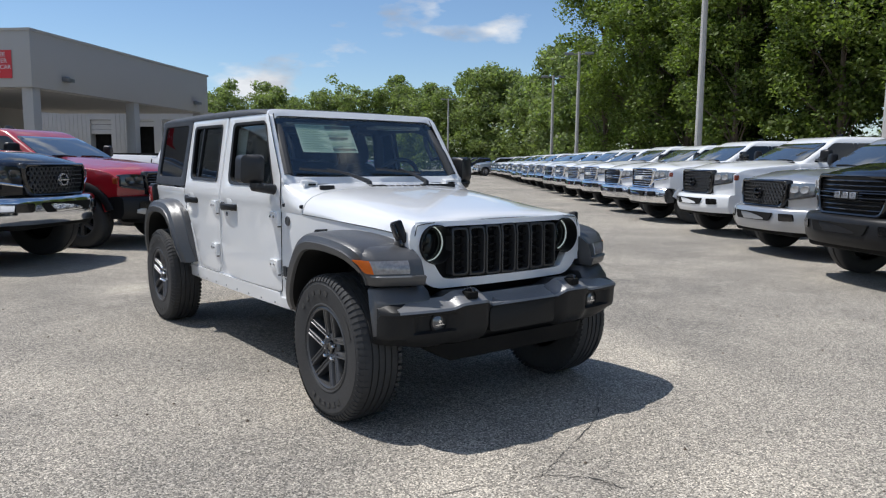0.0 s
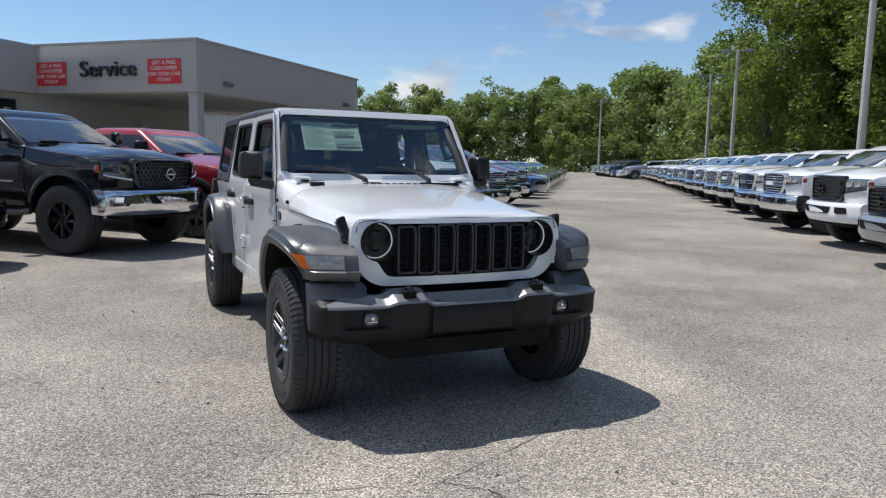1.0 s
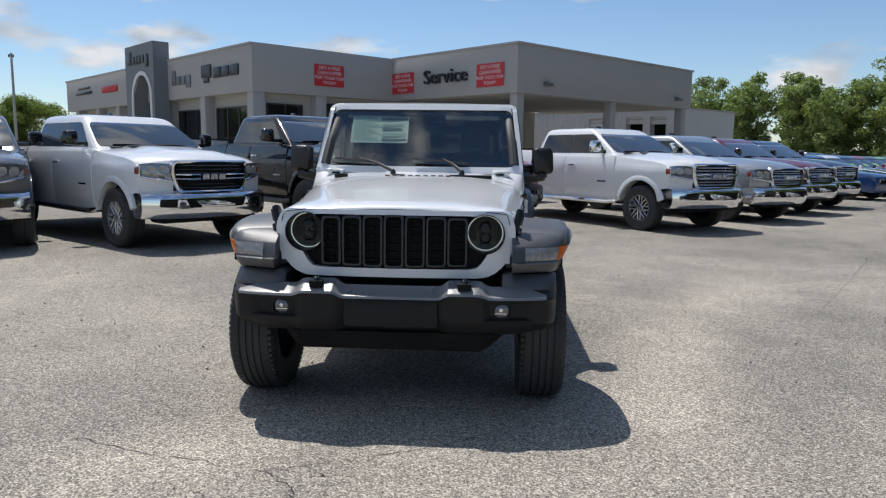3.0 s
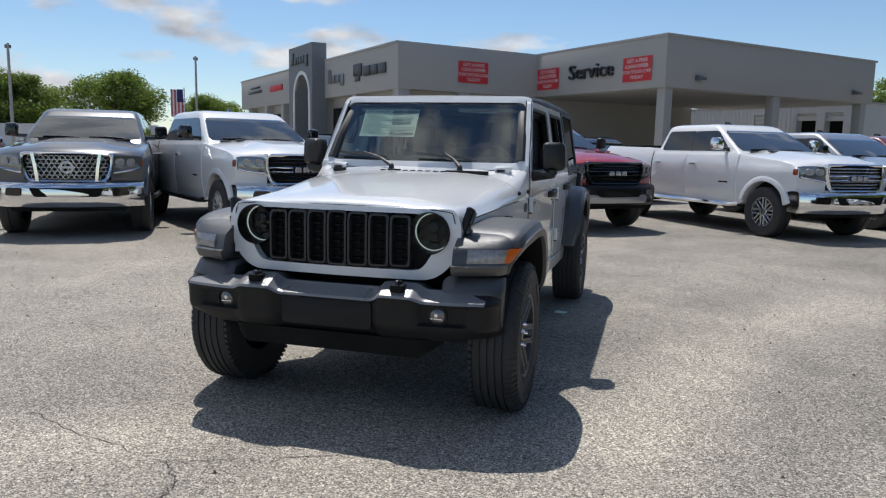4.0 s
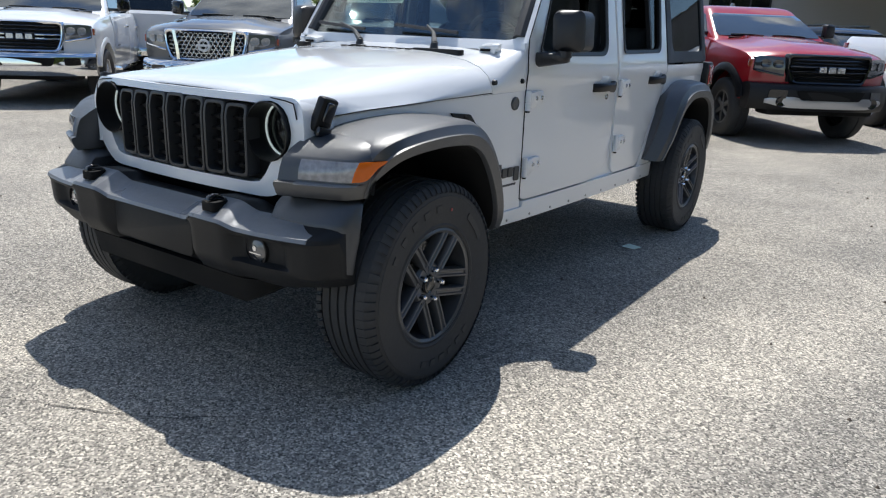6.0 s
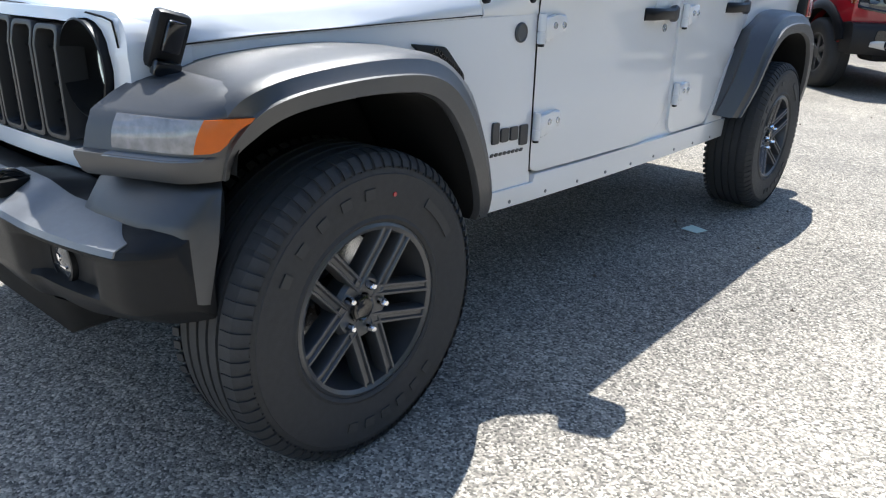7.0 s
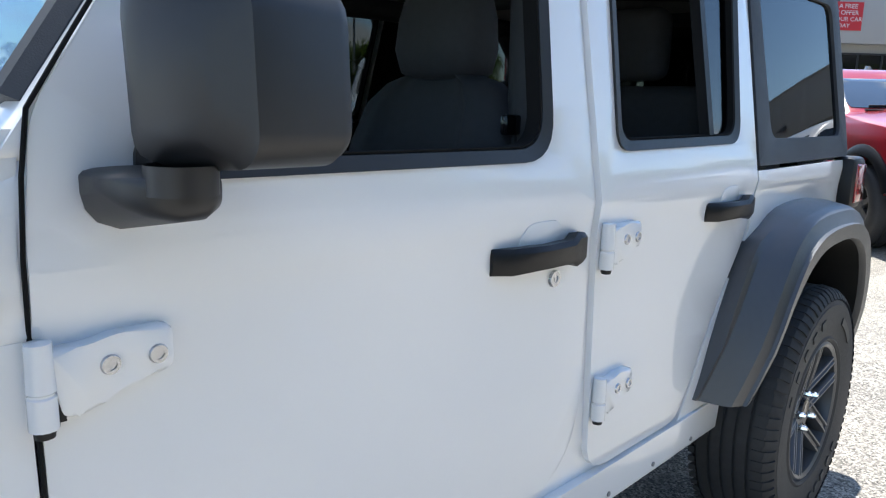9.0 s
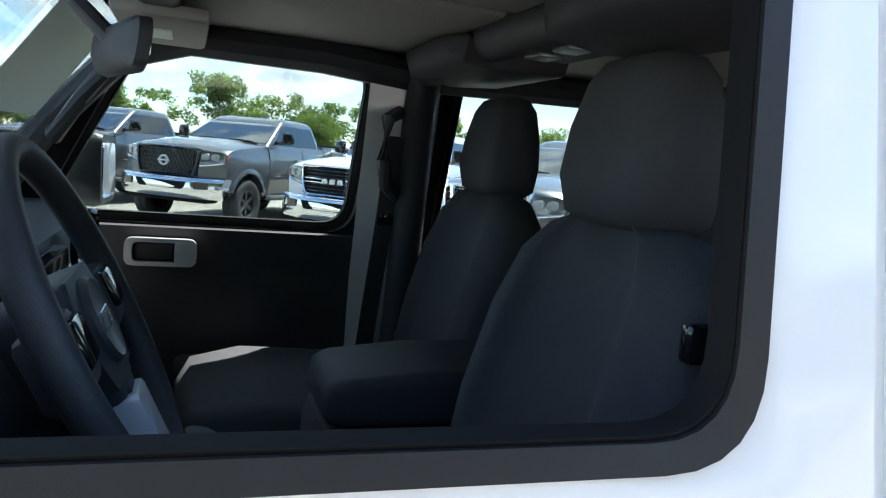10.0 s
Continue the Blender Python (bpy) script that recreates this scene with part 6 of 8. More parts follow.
for s in (1, -1):
    fl = flare(s, F_OUT, F_IN, [r[4] for r in F_ROWS], front_sweep, "textured grey plastic front fender flare")
    flare(s, R_OUT, R_IN, [r[4] for r in R_ROWS], rear_sweep, "textured grey plastic rear fender flare")
    # the block of the flare that carries the lamp
    bm = BM()
    rings = []
    for z, d, tilt, ex, ey in NOSE:
        pl = nose_plan(d, tilt, ex, ey)
        back = max(0.03, pl[0][1] + 0.02) if z > 0.93 else ey + 0.003
        rings.append([Vector((x, y, z)) for x, y in pl] + [Vector((ex - 0.03, ey + 0.004, z)), Vector((0.604, back, z))])
    loft(bm, rings)
    part("flare_nose", sided(bm, s), GREY_PLASTIC, fl, smooth=38)
    # turn lamp let into the block: a clear front and an amber end round the corner
    rows = [[(x, y - g, z) for x, y in nose_plan(*nose_at(z))] for z, g in ((0.8245, 0.003), (0.840, 0.006), (0.857, 0.007), (0.874, 0.006), (0.8885, 0.003))]

    def lamp_strip(k0, k1, tail=False):
        bm = BM()
        rings = []
        for k in range(k0, k1 + 1):
            g = max(0.0, (k - 9) / 5) if tail else 0.0
            keep = 1 - 0.52 * max(0.0, (k - 11) / 3) ** 2 if tail else 1.0
            sec = [Vector((r[k][0] + 0.003 + 0.013 * g ** 1.3, r[k][1] - 0.018 * g ** 2, 0.8895 + 0.004 * g - (0.8885 - r[k][2]) * keep)) for r in rows]
            rings.append(sec + [sec[-1] + Vector((-0.012 - 0.014 * g, 0.010, 0)), sec[0] + Vector((-0.012 - 0.014 * g, 0.010, 0))])
        loft(bm, rings)
        return bm
    tl = part("turn_lamp", sided(lamp_strip(2, 9), s), TURN_CLEAR, jeep, "clear turn lamp with an amber end", smooth=50)
    part("amber_lens", sided(lamp_strip(9, 14, True), s), AMBER, tl, smooth=50)
    bm = BM()
    tr_ = [nose_plan(*nose_at(z)) for z in (0.812, 0.8165)]
    loft(bm, [[Vector((a[0], a[1] - 0.003, 0.812)), Vector((b[0], b[1] - 0.003, 0.8175)), Vector((b[0] - 0.004, b[1] + 0.022, 0.8215)), Vector((a[0] - 0.004, a[1] + 0.02, 0.812))] for a, b in list(zip(*tr_))[2:12]])
    part("lamp_trim", sided(bm, s), LETTER_GREY, tl, smooth=50)
    # guard between the lamp block and the bumper's end
    bm = BM()
    caps_ = []
    for x, yb, yt, zb_, zt in ((0.555, -0.505, -0.470, 0.672, 0.735), (0.575, -0.512, -0.470, 0.660, 0.755), (0.62, -0.508, -0.462, 0.655, 0.760), (0.69, -0.500, -0.450, 0.650, 0.760), (0.75, -0.488, -0.436, 0.640, 0.759), (0.79, -0.470, -0.418, 0.610, 0.757), (0.808, -0.455, -0.402, 0.555, 0.755), (0.824, -0.440, -0.384, 0.528, 0.752), (0.835, -0.420, -0.366, 0.522, 0.746)):
        end = max(0.0, (x - 0.75) / 0.09)
        yr = -0.30 - 0.055 * end
        yl = -0.30 - 0.120 * end
        caps_.append([Vector((x, yr, zt)), Vector((x, yt + 0.014, zt)), Vector((x, yt, zt - 0.008)), Vector((x, yb + 0.006, zt - 0.060)), Vector((x, yb, zt - 0.072)), Vector((x, yb + 0.004, zb_)), Vector((x, max(yb + 0.02, yl), zb_ - 0.004)), Vector((x, (yr + max(yl, yb + 0.02)) / 2 + 0.006, (zt + zb_) / 2))])
    loft(bm, caps_)
    part("bumper_end_cap", sided(bm, s), GREY_PLASTIC, jeep, smooth=40)
    # side vent
    vent = rpoly([(0.345, 0.980), (0.470, 0.968), (0.548, 0.884), (0.538, 0.828), (0.47, 0.870), (0.40, 0.935)], 0.012, 3)
    vp = side_panel("side_vent", vent, (), s, BLACK_PLASTIC, 0.012, off=0.010, bev=0.003)
    for r in range(9):
        for c in range(3):
            a = r / 8
            y0, z0 = 0.420 + 0.096 * a + (c - 1) * 0.012 + 0.004 * (r % 2), 0.947 - 0.070 * a + (c - 1) * 0.013
            bm = BM()
            xx = XS(y0, z0) + 0.010
            lathe(bm, [(0.0085, xx - 0.002), (0.008, xx + 0.003), (0.006, xx + 0.003), (0.005, xx - 0.002)], "x", (0, y0, z0), n=6)
            part("vent_cell", sided(bm, s), GLOSS_BLACK, vp)
    # round badge and name bars
    bm = BM()
    xx = XS(0.805, 0.995)
    lathe(bm, [(0.0, xx + 0.005), (0.022, xx + 0.005), (0.026, xx + 0.008), (0.030, xx + 0.005), (0.031, xx - 0.005)], "x", (0, 0.805, 0.995), n=24)
    part("round_badge", sided(bm, s), GREY_PLASTIC, jeep)

    def xcol(name, y0, y1, z0, z1, m, d=0.006, sl=0.0):
        bm = BM()
        x = XS((y0 + y1) / 2, (z0 + z1) / 2)
        prism(bm, rpoly([(y0, z0), (y1, z0), (y1 + sl, z1), (y0 + sl, z1)], 0.006, 2), "x", x - 0.004, x + d, 0.0)
        part(name, sided(bm, s), m, jeep)
    for q, (y0, y1, z0, z1) in enumerate(((0.688, 0.722, 0.660, 0.728), (0.730, 0.770, 0.662, 0.706), (0.777, 0.817, 0.662, 0.706), (0.826, 0.868, 0.640, 0.706))):
        xcol("name_badge", y0, y1, z0, z1, LETTER_DARK)
    for q in range(8):
        y0 = 0.683 + q * 0.021
        xcol("model_badge", y0, y0 + 0.017, 0.619, 0.630, LETTER_DARK, 0.003, 0.005)

# bumper
def ramp(v, a, b):
    """Rises smoothly from 0 at a to 1 at b."""
    u = max(0.0, min(1.0, (v - a) / (b - a)))
    return u * u * (3 - 2 * u)


bm = BM()
rings = []
for k in range(93):
    x = -0.830 + 1.660 * k / 92
    a = abs(x)
    lobe = ramp(a, 0.245, 0.295) * (1 - ramp(a, 0.435, 0.50))
    mid = 1 - ramp(a, 0.235, 0.265)
    end = max(0.0, (a - 0.768) / 0.062)
    yf = -0.602 + 0.050 * max(0.0, (a - 0.45) / 0.335) ** 2.0 + 0.075 * end ** 2.2 - 0.020 * lobe
    zt = 0.692 + 0.030 * lobe - 0.004 * mid - 0.022 * min(end, 1.0)
    edge = 0.655 - 0.006 * mid + 0.020 * lobe - 0.006 * end ** 2
    low = 0.478 + 0.026 * ramp(a, 0.60, 0.80)
    face = yf + 0.022 * mid
    pocket = 0.030 * ramp(a, 0.455, 0.50) * (1 - ramp(a, 0.655, 0.715))
    rings.append([Vector((x, yf + 0.20 - 0.12 * end, zt - 0.01)), Vector((x, yf + 0.105 - 0.05 * end, zt)), Vector((x, yf + 0.092 - 0.05 * end, zt - 0.003)), Vector((x, yf + 0.006, edge)), Vector((x, yf, edge - 0.014)), Vector((x, face + 0.005, 0.632)), Vector((x, face + 0.008 + pocket, 0.622)), Vector((x, face + 0.012 + pocket, 0.548)), Vector((x, face + 0.014, 0.538)), Vector((x, face + 0.020, 0.520)), Vector((x, face + 0.048, low)), Vector((x, yf + 0.09, low - 0.025)), Vector((x, yf + 0.2 - 0.12 * end, low - 0.02))])
loft(bm, rings)
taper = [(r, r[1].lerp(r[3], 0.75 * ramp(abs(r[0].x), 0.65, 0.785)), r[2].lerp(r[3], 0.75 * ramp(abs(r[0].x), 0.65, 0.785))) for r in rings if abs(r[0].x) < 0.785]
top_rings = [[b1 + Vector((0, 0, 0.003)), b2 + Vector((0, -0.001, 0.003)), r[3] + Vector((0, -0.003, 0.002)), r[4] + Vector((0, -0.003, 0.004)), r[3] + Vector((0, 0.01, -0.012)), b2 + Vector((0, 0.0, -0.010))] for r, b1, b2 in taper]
bump_ob = part("front_bumper", bm, BUMPER_GREY, jeep, "textured black plastic front bumper with sky sheen painted along its top and tow hooks", smooth=30)
# strip over the bumper's top that carries the painted sheen, tapering to the ends
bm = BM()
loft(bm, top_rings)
part("bumper_top_sheen", bm, BUMPER_TOP_SHEEN, bump_ob, smooth=30)
bm = BM()
loft(bm, [[Vector((x, y, 0.46)), Vector((x, y + 0.02, z)), Vector((x, y + 0.14, z)), Vector((x, y + 0.2, 0.46))] for x, y, z in ((-0.575, -0.44, 0.44), (-0.505, -0.53, 0.395), (-0.455, -0.548, 0.366), (0.455, -0.548, 0.366), (0.505, -0.53, 0.395), (0.575, -0.44, 0.44))])
part("lower_valance", bm, DARK, bump_ob)
bm = BM()
prism(bm, rpoly([(-0.235, 0.625), (0.235, 0.630), (0.235, 0.495), (-0.235, 0.495)], 0.02), "y", -0.578, -0.54, 0.004)
part("plate_panel", bm, BUMPER_GREY, bump_ob)
for s in (1, -1):
    bm = BM()
    lathe(bm, [(0.054, -0.548), (0.052, -0.562), (0.046, -0.563), (0.041, -0.545)], "y", (0.552, 0, 0.583), n=24)
    fg = part("fog_light", sided(bm, s), BLACK_PLASTIC, bump_ob, "round fog light set in the bumper")
    bm = BM()
    lathe(bm, [(0.0, -0.566), (0.02, -0.565), (0.039, -0.556), (0.042, -0.540)], "y", (0.552, 0, 0.583), n=24)
    part("fog_lens", sided(bm, s), FOG_LENS, fg)
    bm = BM()
    lathe(bm, [(0.0, -0.569), (0.009, -0.568), (0.011, -0.558)], "y", (0.552, 0, 0.590), n=12)
    box(bm, 0.525, 0.579, -0.566, -0.560, 0.570, 0.574)
    part("fog_bulb", sided(bm, s), CHROME, fg)
    bm = BM()
    hook = [(-0.500, 0.716), (-0.545, 0.741), (-0.590, 0.748), (-0.618, 0.738), (-0.626, 0.715), (-0.616, 0.690), (-0.600, 0.688), (-0.606, 0.712), (-0.600, 0.726), (-0.582, 0.731), (-0.548, 0.722), (-0.505, 0.700)]
    prism(bm, [(-0.575 + 0.62 * (y + 0.575), 0.712 + 0.72 * (z - 0.700)) for y, z in hook], "x", 0.359, 0.379, 0.004)
    part("tow_hook", sided(bm, s), GLOSS_BLACK, bump_ob, smooth=50)
    bm = BM()
    prism(bm, rpoly([(0.334, -0.606), (0.404, -0.606), (0.396, -0.535), (0.342, -0.535)], 0.015, 3), "z", 0.690, 0.7235, 0.003)
    part("hook_pocket", sided(bm, s), DARK, bump_ob)

# windscreen
def wfy(x, z):
    return 0.895 + 0.70 * (z - 1.285) + 0.035 * (x / 0.68) ** 2 - 0.02


wo = rpoly([(-0.716, 1.222), (0.716, 1.222), (0.672, 1.708), (-0.672, 1.708)], [0.02, 0.02, 0.06, 0.06], 6)
wi = rpoly([(-0.682, 1.266), (0.682, 1.266), (0.640, 1.664), (-0.640, 1.664)], [0.085, 0.085, 0.06, 0.06], 7)
cxs = (-0.5, -0.3, -0.1, 0.1, 0.3, 0.5)
front_panel("windscreen_frame", wo, [wi], wfy, WHITE, 0.030, 0.012, cx=cxs)
g = front_panel("windscreen", [(x * 0.997, z) for x, z in wi], (), lambda x, z: wfy(x, z) + 0.012, GLASS_CLEAR, 0.006, 0.0, cx=cxs)
g.visible_shadow = False
bd = rpoly([(-0.656, 1.302), (0.656, 1.302), (0.618, 1.640), (-0.618, 1.640)], 0.06, 6)
front_panel("windscreen_border", [(x * 0.996, z) for x, z in wi], [bd], lambda x, z: wfy(x, z) + 0.020, GLOSS_BLACK, 0.002, 0.0, cx=cxs)


def sheet(x0, x1, z0, z1, d, m, parent=None, name="price_sheet"):
    return front_panel(name, [(x0, z0), (x1, z0), (x1, z1), (x0, z1)], (), lambda x, z: wfy(x, z) + d, m, 0.0006, 0.0, parent=parent or jeep)


sh = sheet(-0.500, -0.094, 1.425, 1.612, 0.0235, PAPER)
sh["label"] = "pale green printed price sheet inside the windscreen"
for x0, x1, z0, z1, m in ((-0.29, -0.10, 1.585, 1.606, PAPER_INK), (-0.285, -0.13, 1.545, 1.562, PAPER_GREEN), (-0.28, -0.14, 1.515, 1.530, PAPER_INK), (-0.28, -0.105, 1.470, 1.495, PAPER_GREEN), (-0.28, -0.105, 1.440, 1.455, PAPER_INK), (-0.49, -0.31, 1.593, 1.606, PAPER_GREEN)):
    sheet(x0, x1, z0, z1, 0.0225, m, sh, "print_bar")
for k in range(9):
    sheet(-0.488, -0.35 + 0.03 * (k % 3), 1.575 - 0.016 * k, 1.580 - 0.016 * k, 0.0225, PAPER_GREEN, sh, "print_bar")
# wipers
for x0, x1, xp in ((-0.585, -0.16, -0.16), (-0.03, 0.42, 0.30)):
    bm = BM()
    pts = [(x, wfy(x, 1.305 - 0.012 * (x - x0)) - 0.018, 1.318 - 0.035 * (x - x0) / (x1 - x0)) for x in (x0, x0 + 0.1, x0 + 0.2, (x0 + x1) / 2, x1 - 0.08)]
    tube(bm, pts, 0.009, 6)
    bl = part("wiper_blade", bm, SOFT_BLACK, jeep)
    bm = BM()
    tube(bm, [((x0 + x1) / 2 - 0.03, wfy(0, 1.32) - 0.030, 1.318), ((x0 + xp) / 2 + 0.10, wfy(0, 1.28) - 0.045, 1.285), (xp, 0.75, 1.236)], [0.006, 0.009, 0.016], 8)
    lathe(bm, [(0.0, 1.246), (0.014, 1.243), (0.022, 1.212)], "z", (xp, 0.745, 0), n=12)
    part("wiper_arm", bm, SOFT_BLACK, bl)

# doors
TRIM_BLACK = mat("window_seal", (0.021, 0.0205, 0.021), 0.42, bump=0.1, bscale=700, var=0.1, spec=0.45)
MIRROR_SHELL = mat("mirror_shell", (0.017, 0.017, 0.0185), 0.42, bump=0.07, bscale=1100, var=0.12, spec=0.5)
FD = rpoly([(0.896, 0.532), (1.862, 0.532), (1.850, 1.10), (1.846, 1.676), (1.172, 1.676), (0.906, 1.27), (0.890, 1.14)], [0.06, 0.24, 0.02, 0.03, 0.03, 0.03, 0.03], 6)
FW = rpoly([(0.985, 1.199), (1.729, 1.197), (1.754, 1.632), (1.192, 1.632)], [0.05, 0.085, 0.05, 0.05], 6)
FWi = rpoly([(1.008, 1.220), (1.706, 1.219), (1.730, 1.614), (1.202, 1.614)], [0.045, 0.070, 0.045, 0.045], 6)
RD = rpoly([(1.874, 1.676), (1.876, 1.10), (1.898, 0.532), (2.310, 0.532), (2.43, 0.75), (2.625, 0.99), (2.640, 1.14), (2.662, 1.676)], [0.02, 0.02, 0.09, 0.05, 0.12, 0.10, 0.02, 0.03], 5)
RW = rpoly([(1.942, 1.208), (2.532, 1.214), (2.585, 1.632), (1.962, 1.632)], [0.045, 0.06, 0.05, 0.04], 6)
RWi = rpoly([(1.964, 1.228), (2.512, 1.234), (2.562, 1.614), (1.984, 1.614)], [0.04, 0.05, 0.045, 0.035], 6)
FWc = rpoly([(1.013, 1.224), (1.702, 1.223), (1.726, 1.610), (1.206, 1.610)], [0.045, 0.068, 0.045, 0.045], 6)
RWc = rpoly([(1.968, 1.232), (2.508, 1.238), (2.557, 1.610), (1.988, 1.610)], [0.04, 0.05, 0.045, 0.035], 6)
HW = rpoly([(2.752, 1.222), (3.430, 1.222), (3.395, 1.650), (2.738, 1.650)], 0.05, 5)


def ring_side(name, outer, inner, s, material, d0, d1, parent):
    """A trim band between two loops, from d0 inside the body side to d1 outside it."""
    bm = BM()
    rows = []
    for p, q in list(zip(outer, inner)) + [(outer[0], inner[0])]:
        rows.append([Vector((XS(*p) - d0, *p)), Vector((XS(*p) + d1, *p)), Vector((XS(*q) + d1 * 0.3, *q)), Vector((XS(*q) - d0, *q))])
    loft(bm, rows, caps=False)
    return part(name, sided(bm, s), material, parent)


def handle(door, y0, y1, z, s):
    bm = BM()
    x = XS((y0 + y1) / 2, z)
    prof = [(y0, x + 0.004, 0.022), (y0 + 0.03, x + 0.028, 0.022), ((y0 + y1) / 2, x + 0.040, 0.020), (y1 - 0.05, x + 0.040, 0.021), (y1 - 0.03, x + 0.036, 0.030), (y1, x + 0.030, 0.026), (y1 + 0.002, x - 0.002, 0.024)]
    rings = []
    for i, (y, xx, h) in enumerate(prof):
        dz = 0.006 + (0.012 if i in (4, 5, 6) else 0)
        rings.append([Vector((xx - 0.028, y, z - h)), Vector((xx - 0.006, y, z - h)), Vector((xx, y, z - h * 0.6)), Vector((xx, y, z + h * 0.5 + dz * 0.5)), Vector((xx - 0.008, y, z + h + dz * 0.2)), Vector((xx - 0.028, y, z + h))])
    loft(bm, rings)
    hd = part("door_handle", sided(bm, s), BLACK_PLASTIC, door, "black grab-type door handle", smooth=40)
    bm = BM()
    pr = rpoly([(y0 + 0.06, z - 0.03), (y1 - 0.05, z - 0.03), (y1 - 0.05, z + 0.058), (y0 + 0.08, z + 0.058)], 0.035, 5)
    bm2 = skin(bm, pr, lambda y, zz: XS(y, zz) + 0.002, 0.004, side=s, bev=0.0015)
    part("handle_cup", bm2, WHITE, door)
    return hd


def hinge(door, y, z, s, big=1.0):
    """A body-colour strap hinge with two bolts and a pin."""
    bm = BM()
    x = XS(y, z)
    strap = rpoly([(y - 0.015, z + 0.034), (y + 0.03 * big, z + 0.034), (y + 0.055 * big, z + 0.040), (y + 0.125 * big, z + 0.040), (y + 0.125 * big, z - 0.014), (y + 0.065 * big, z - 0.018), (y + 0.030 * big, z - 0.040), (y - 0.002, z - 0.040)], [0.01, 0.02, 0.02, 0.014, 0.014, 0.02, 0.02, 0.01], 3)
    prism(bm, strap, "x", x - 0.004, x + 0.022, 0.007)
    hg = part("hinge", sided(bm, s), WHITE, door, smooth=40)
    bm = BM()
    lathe(bm, [(0.0, z + 0.046), (0.013, z + 0.044), (0.0145, z - 0.006), (0.0125, z - 0.008), (0.0125, z - 0.010), (0.0145, z - 0.012), (0.0145, z - 0.046), (0.0, z - 0.048)], "z", (x + 0.014, y - 0.018, 0), n=14)
    part("hinge_barrel", sided(bm, s), WHITE, hg)
    bm = BM()
    lathe(bm, [(0.0, z - 0.056), (0.010, z - 0.055), (0.011, z - 0.047), (0.0, z - 0.046)], "z", (x + 0.014, y - 0.018, 0), n=12)
    box(bm, x + 0.004, x + 0.019, y - 0.004, y + 0.002, z - 0.042, z - 0.010)
    part("hinge_pin", sided(bm, s), BLACK_PLASTIC, hg)
    for dy in (0.050, 0.104):
        bm = BM()
        lathe(bm, [(0.0, x + 0.0235), (0.006, x + 0.0235), (0.006, x + 0.025), (0.010, x + 0.025), (0.0115, x + 0.0215)], "x", (0, y + dy * big, z + 0.008), n=14)
        part("hinge_bolt", sided(bm, s), SILVER, hg)
    return hg


for s in (1, -1):
    # dark surface behind the door gaps
    side_panel("door_frame_inner", [(0.875, 0.49), (2.48, 0.49), (2.70, 1.0), (2.74, 1.68), (1.18, 1.68), (0.895, 1.26), (0.870, 1.12)], [[(p[0], p[1]) for p in FW], [(p[0], p[1]) for p in RW]], s, DARK, 0.006, off=-0.034, bev=0.0)
    side_panel("sill_panel", [(1.46, 0.49), (2.04, 0.49), (1.94, 0.62), (1.905, 1.0), (1.885, 1.66), (1.830, 1.66), (1.835, 1.0), (1.83, 0.78), (1.74, 0.62)], (), s, WHITE, 0.012, off=-0.014, bev=0.0)
    door = side_panel("front_door", FD, [FW], s, WHITE, 0.03, label="white front door with exposed hinges and open window" if s > 0 else "white front door with exposed hinges")
    ring_side("window_channel", FWi, FWc, s, DARK, 0.030, -0.003, ring_side("window_trim", FW, FWi, s, TRIM_BLACK, 0.004, 0.006, door))
    bm = BM()
    tube(bm, [Vector((XS(y, z) + 0.0005, y - 0.0035, z)) for y, z in ((0.902, 0.54), (0.894, 0.62), (0.893, 0.80), (0.891, 1.05), (0.890, 1.13), (0.897, 1.21), (0.908, 1.275), (0.955, 1.348), (1.04, 1.477), (1.168, 1.672))], 0.0026, 6)
    part("door_seal", sided(bm, s), DARK, door)
    handle(door, 1.566, 1.806, 1.036, s)
    bm = BM()
    xx = XS(1.745, 0.98)
    lathe(bm, [(0.0, xx + 0.002), (0.006, xx + 0.002), (0.007, xx + 0.005), (0.015, xx + 0.005), (0.017, xx - 0.002)], "x", (0, 1.745, 0.983), n=18)
    box(bm, xx + 0.001, xx + 0.004, 1.742, 1.748, 0.975, 0.991)
    part("door_lock", sided(bm, s), SILVER, door)
    hinge(door, 0.908, 1.005, s, 0.95)
    hinge(door, 0.916, 0.696, s, 0.95)
    rdoor = side_panel("rear_door", RD, [RW], s, WHITE, 0.03, label="white rear door with exposed hinges")
    ring_side("window_channel", RWi, RWc, s, DARK, 0.030, -0.003, ring_side("window_trim", RW, RWi, s, TRIM_BLACK, 0.004, 0.006, rdoor))
    handle(rdoor, 2.350, 2.580, 1.052, s)
    hinge(rdoor, 1.914, 1.028, s, 0.82)
    hinge(rdoor, 1.922, 0.710, s, 0.82)
    bm = BM()
    loft(bm, [[Vector((XS(2.385, z) - 0.03, 2.375, z)), Vector((XS(2.385, z) - 0.004, 2.375, z)), Vector((XS(2.385, z) - 0.004, 2.40, z)), Vector((XS(2.385, z) - 0.03, 2.40, z))] for z in (1.22, 1.42, 1.62)])
    part("window_divider", sided(bm, s), BLACK_PLASTIC, rdoor)
    gl = side_panel("fixed_pane", [(2.395, 1.225), (2.518, 1.230), (2.565, 1.615), (2.395, 1.615)], (), s, GLASS_TINT, 0.004, off=-0.016, bev=0, parent=rdoor)
    if s < 0:
        gl = side_panel("window_glass", [(p[0], p[1]) for p in FWi], (), s, GLASS_SIDE, 0.004, off=-0.016, bev=0, parent=door)
        gl.visible_shadow = False
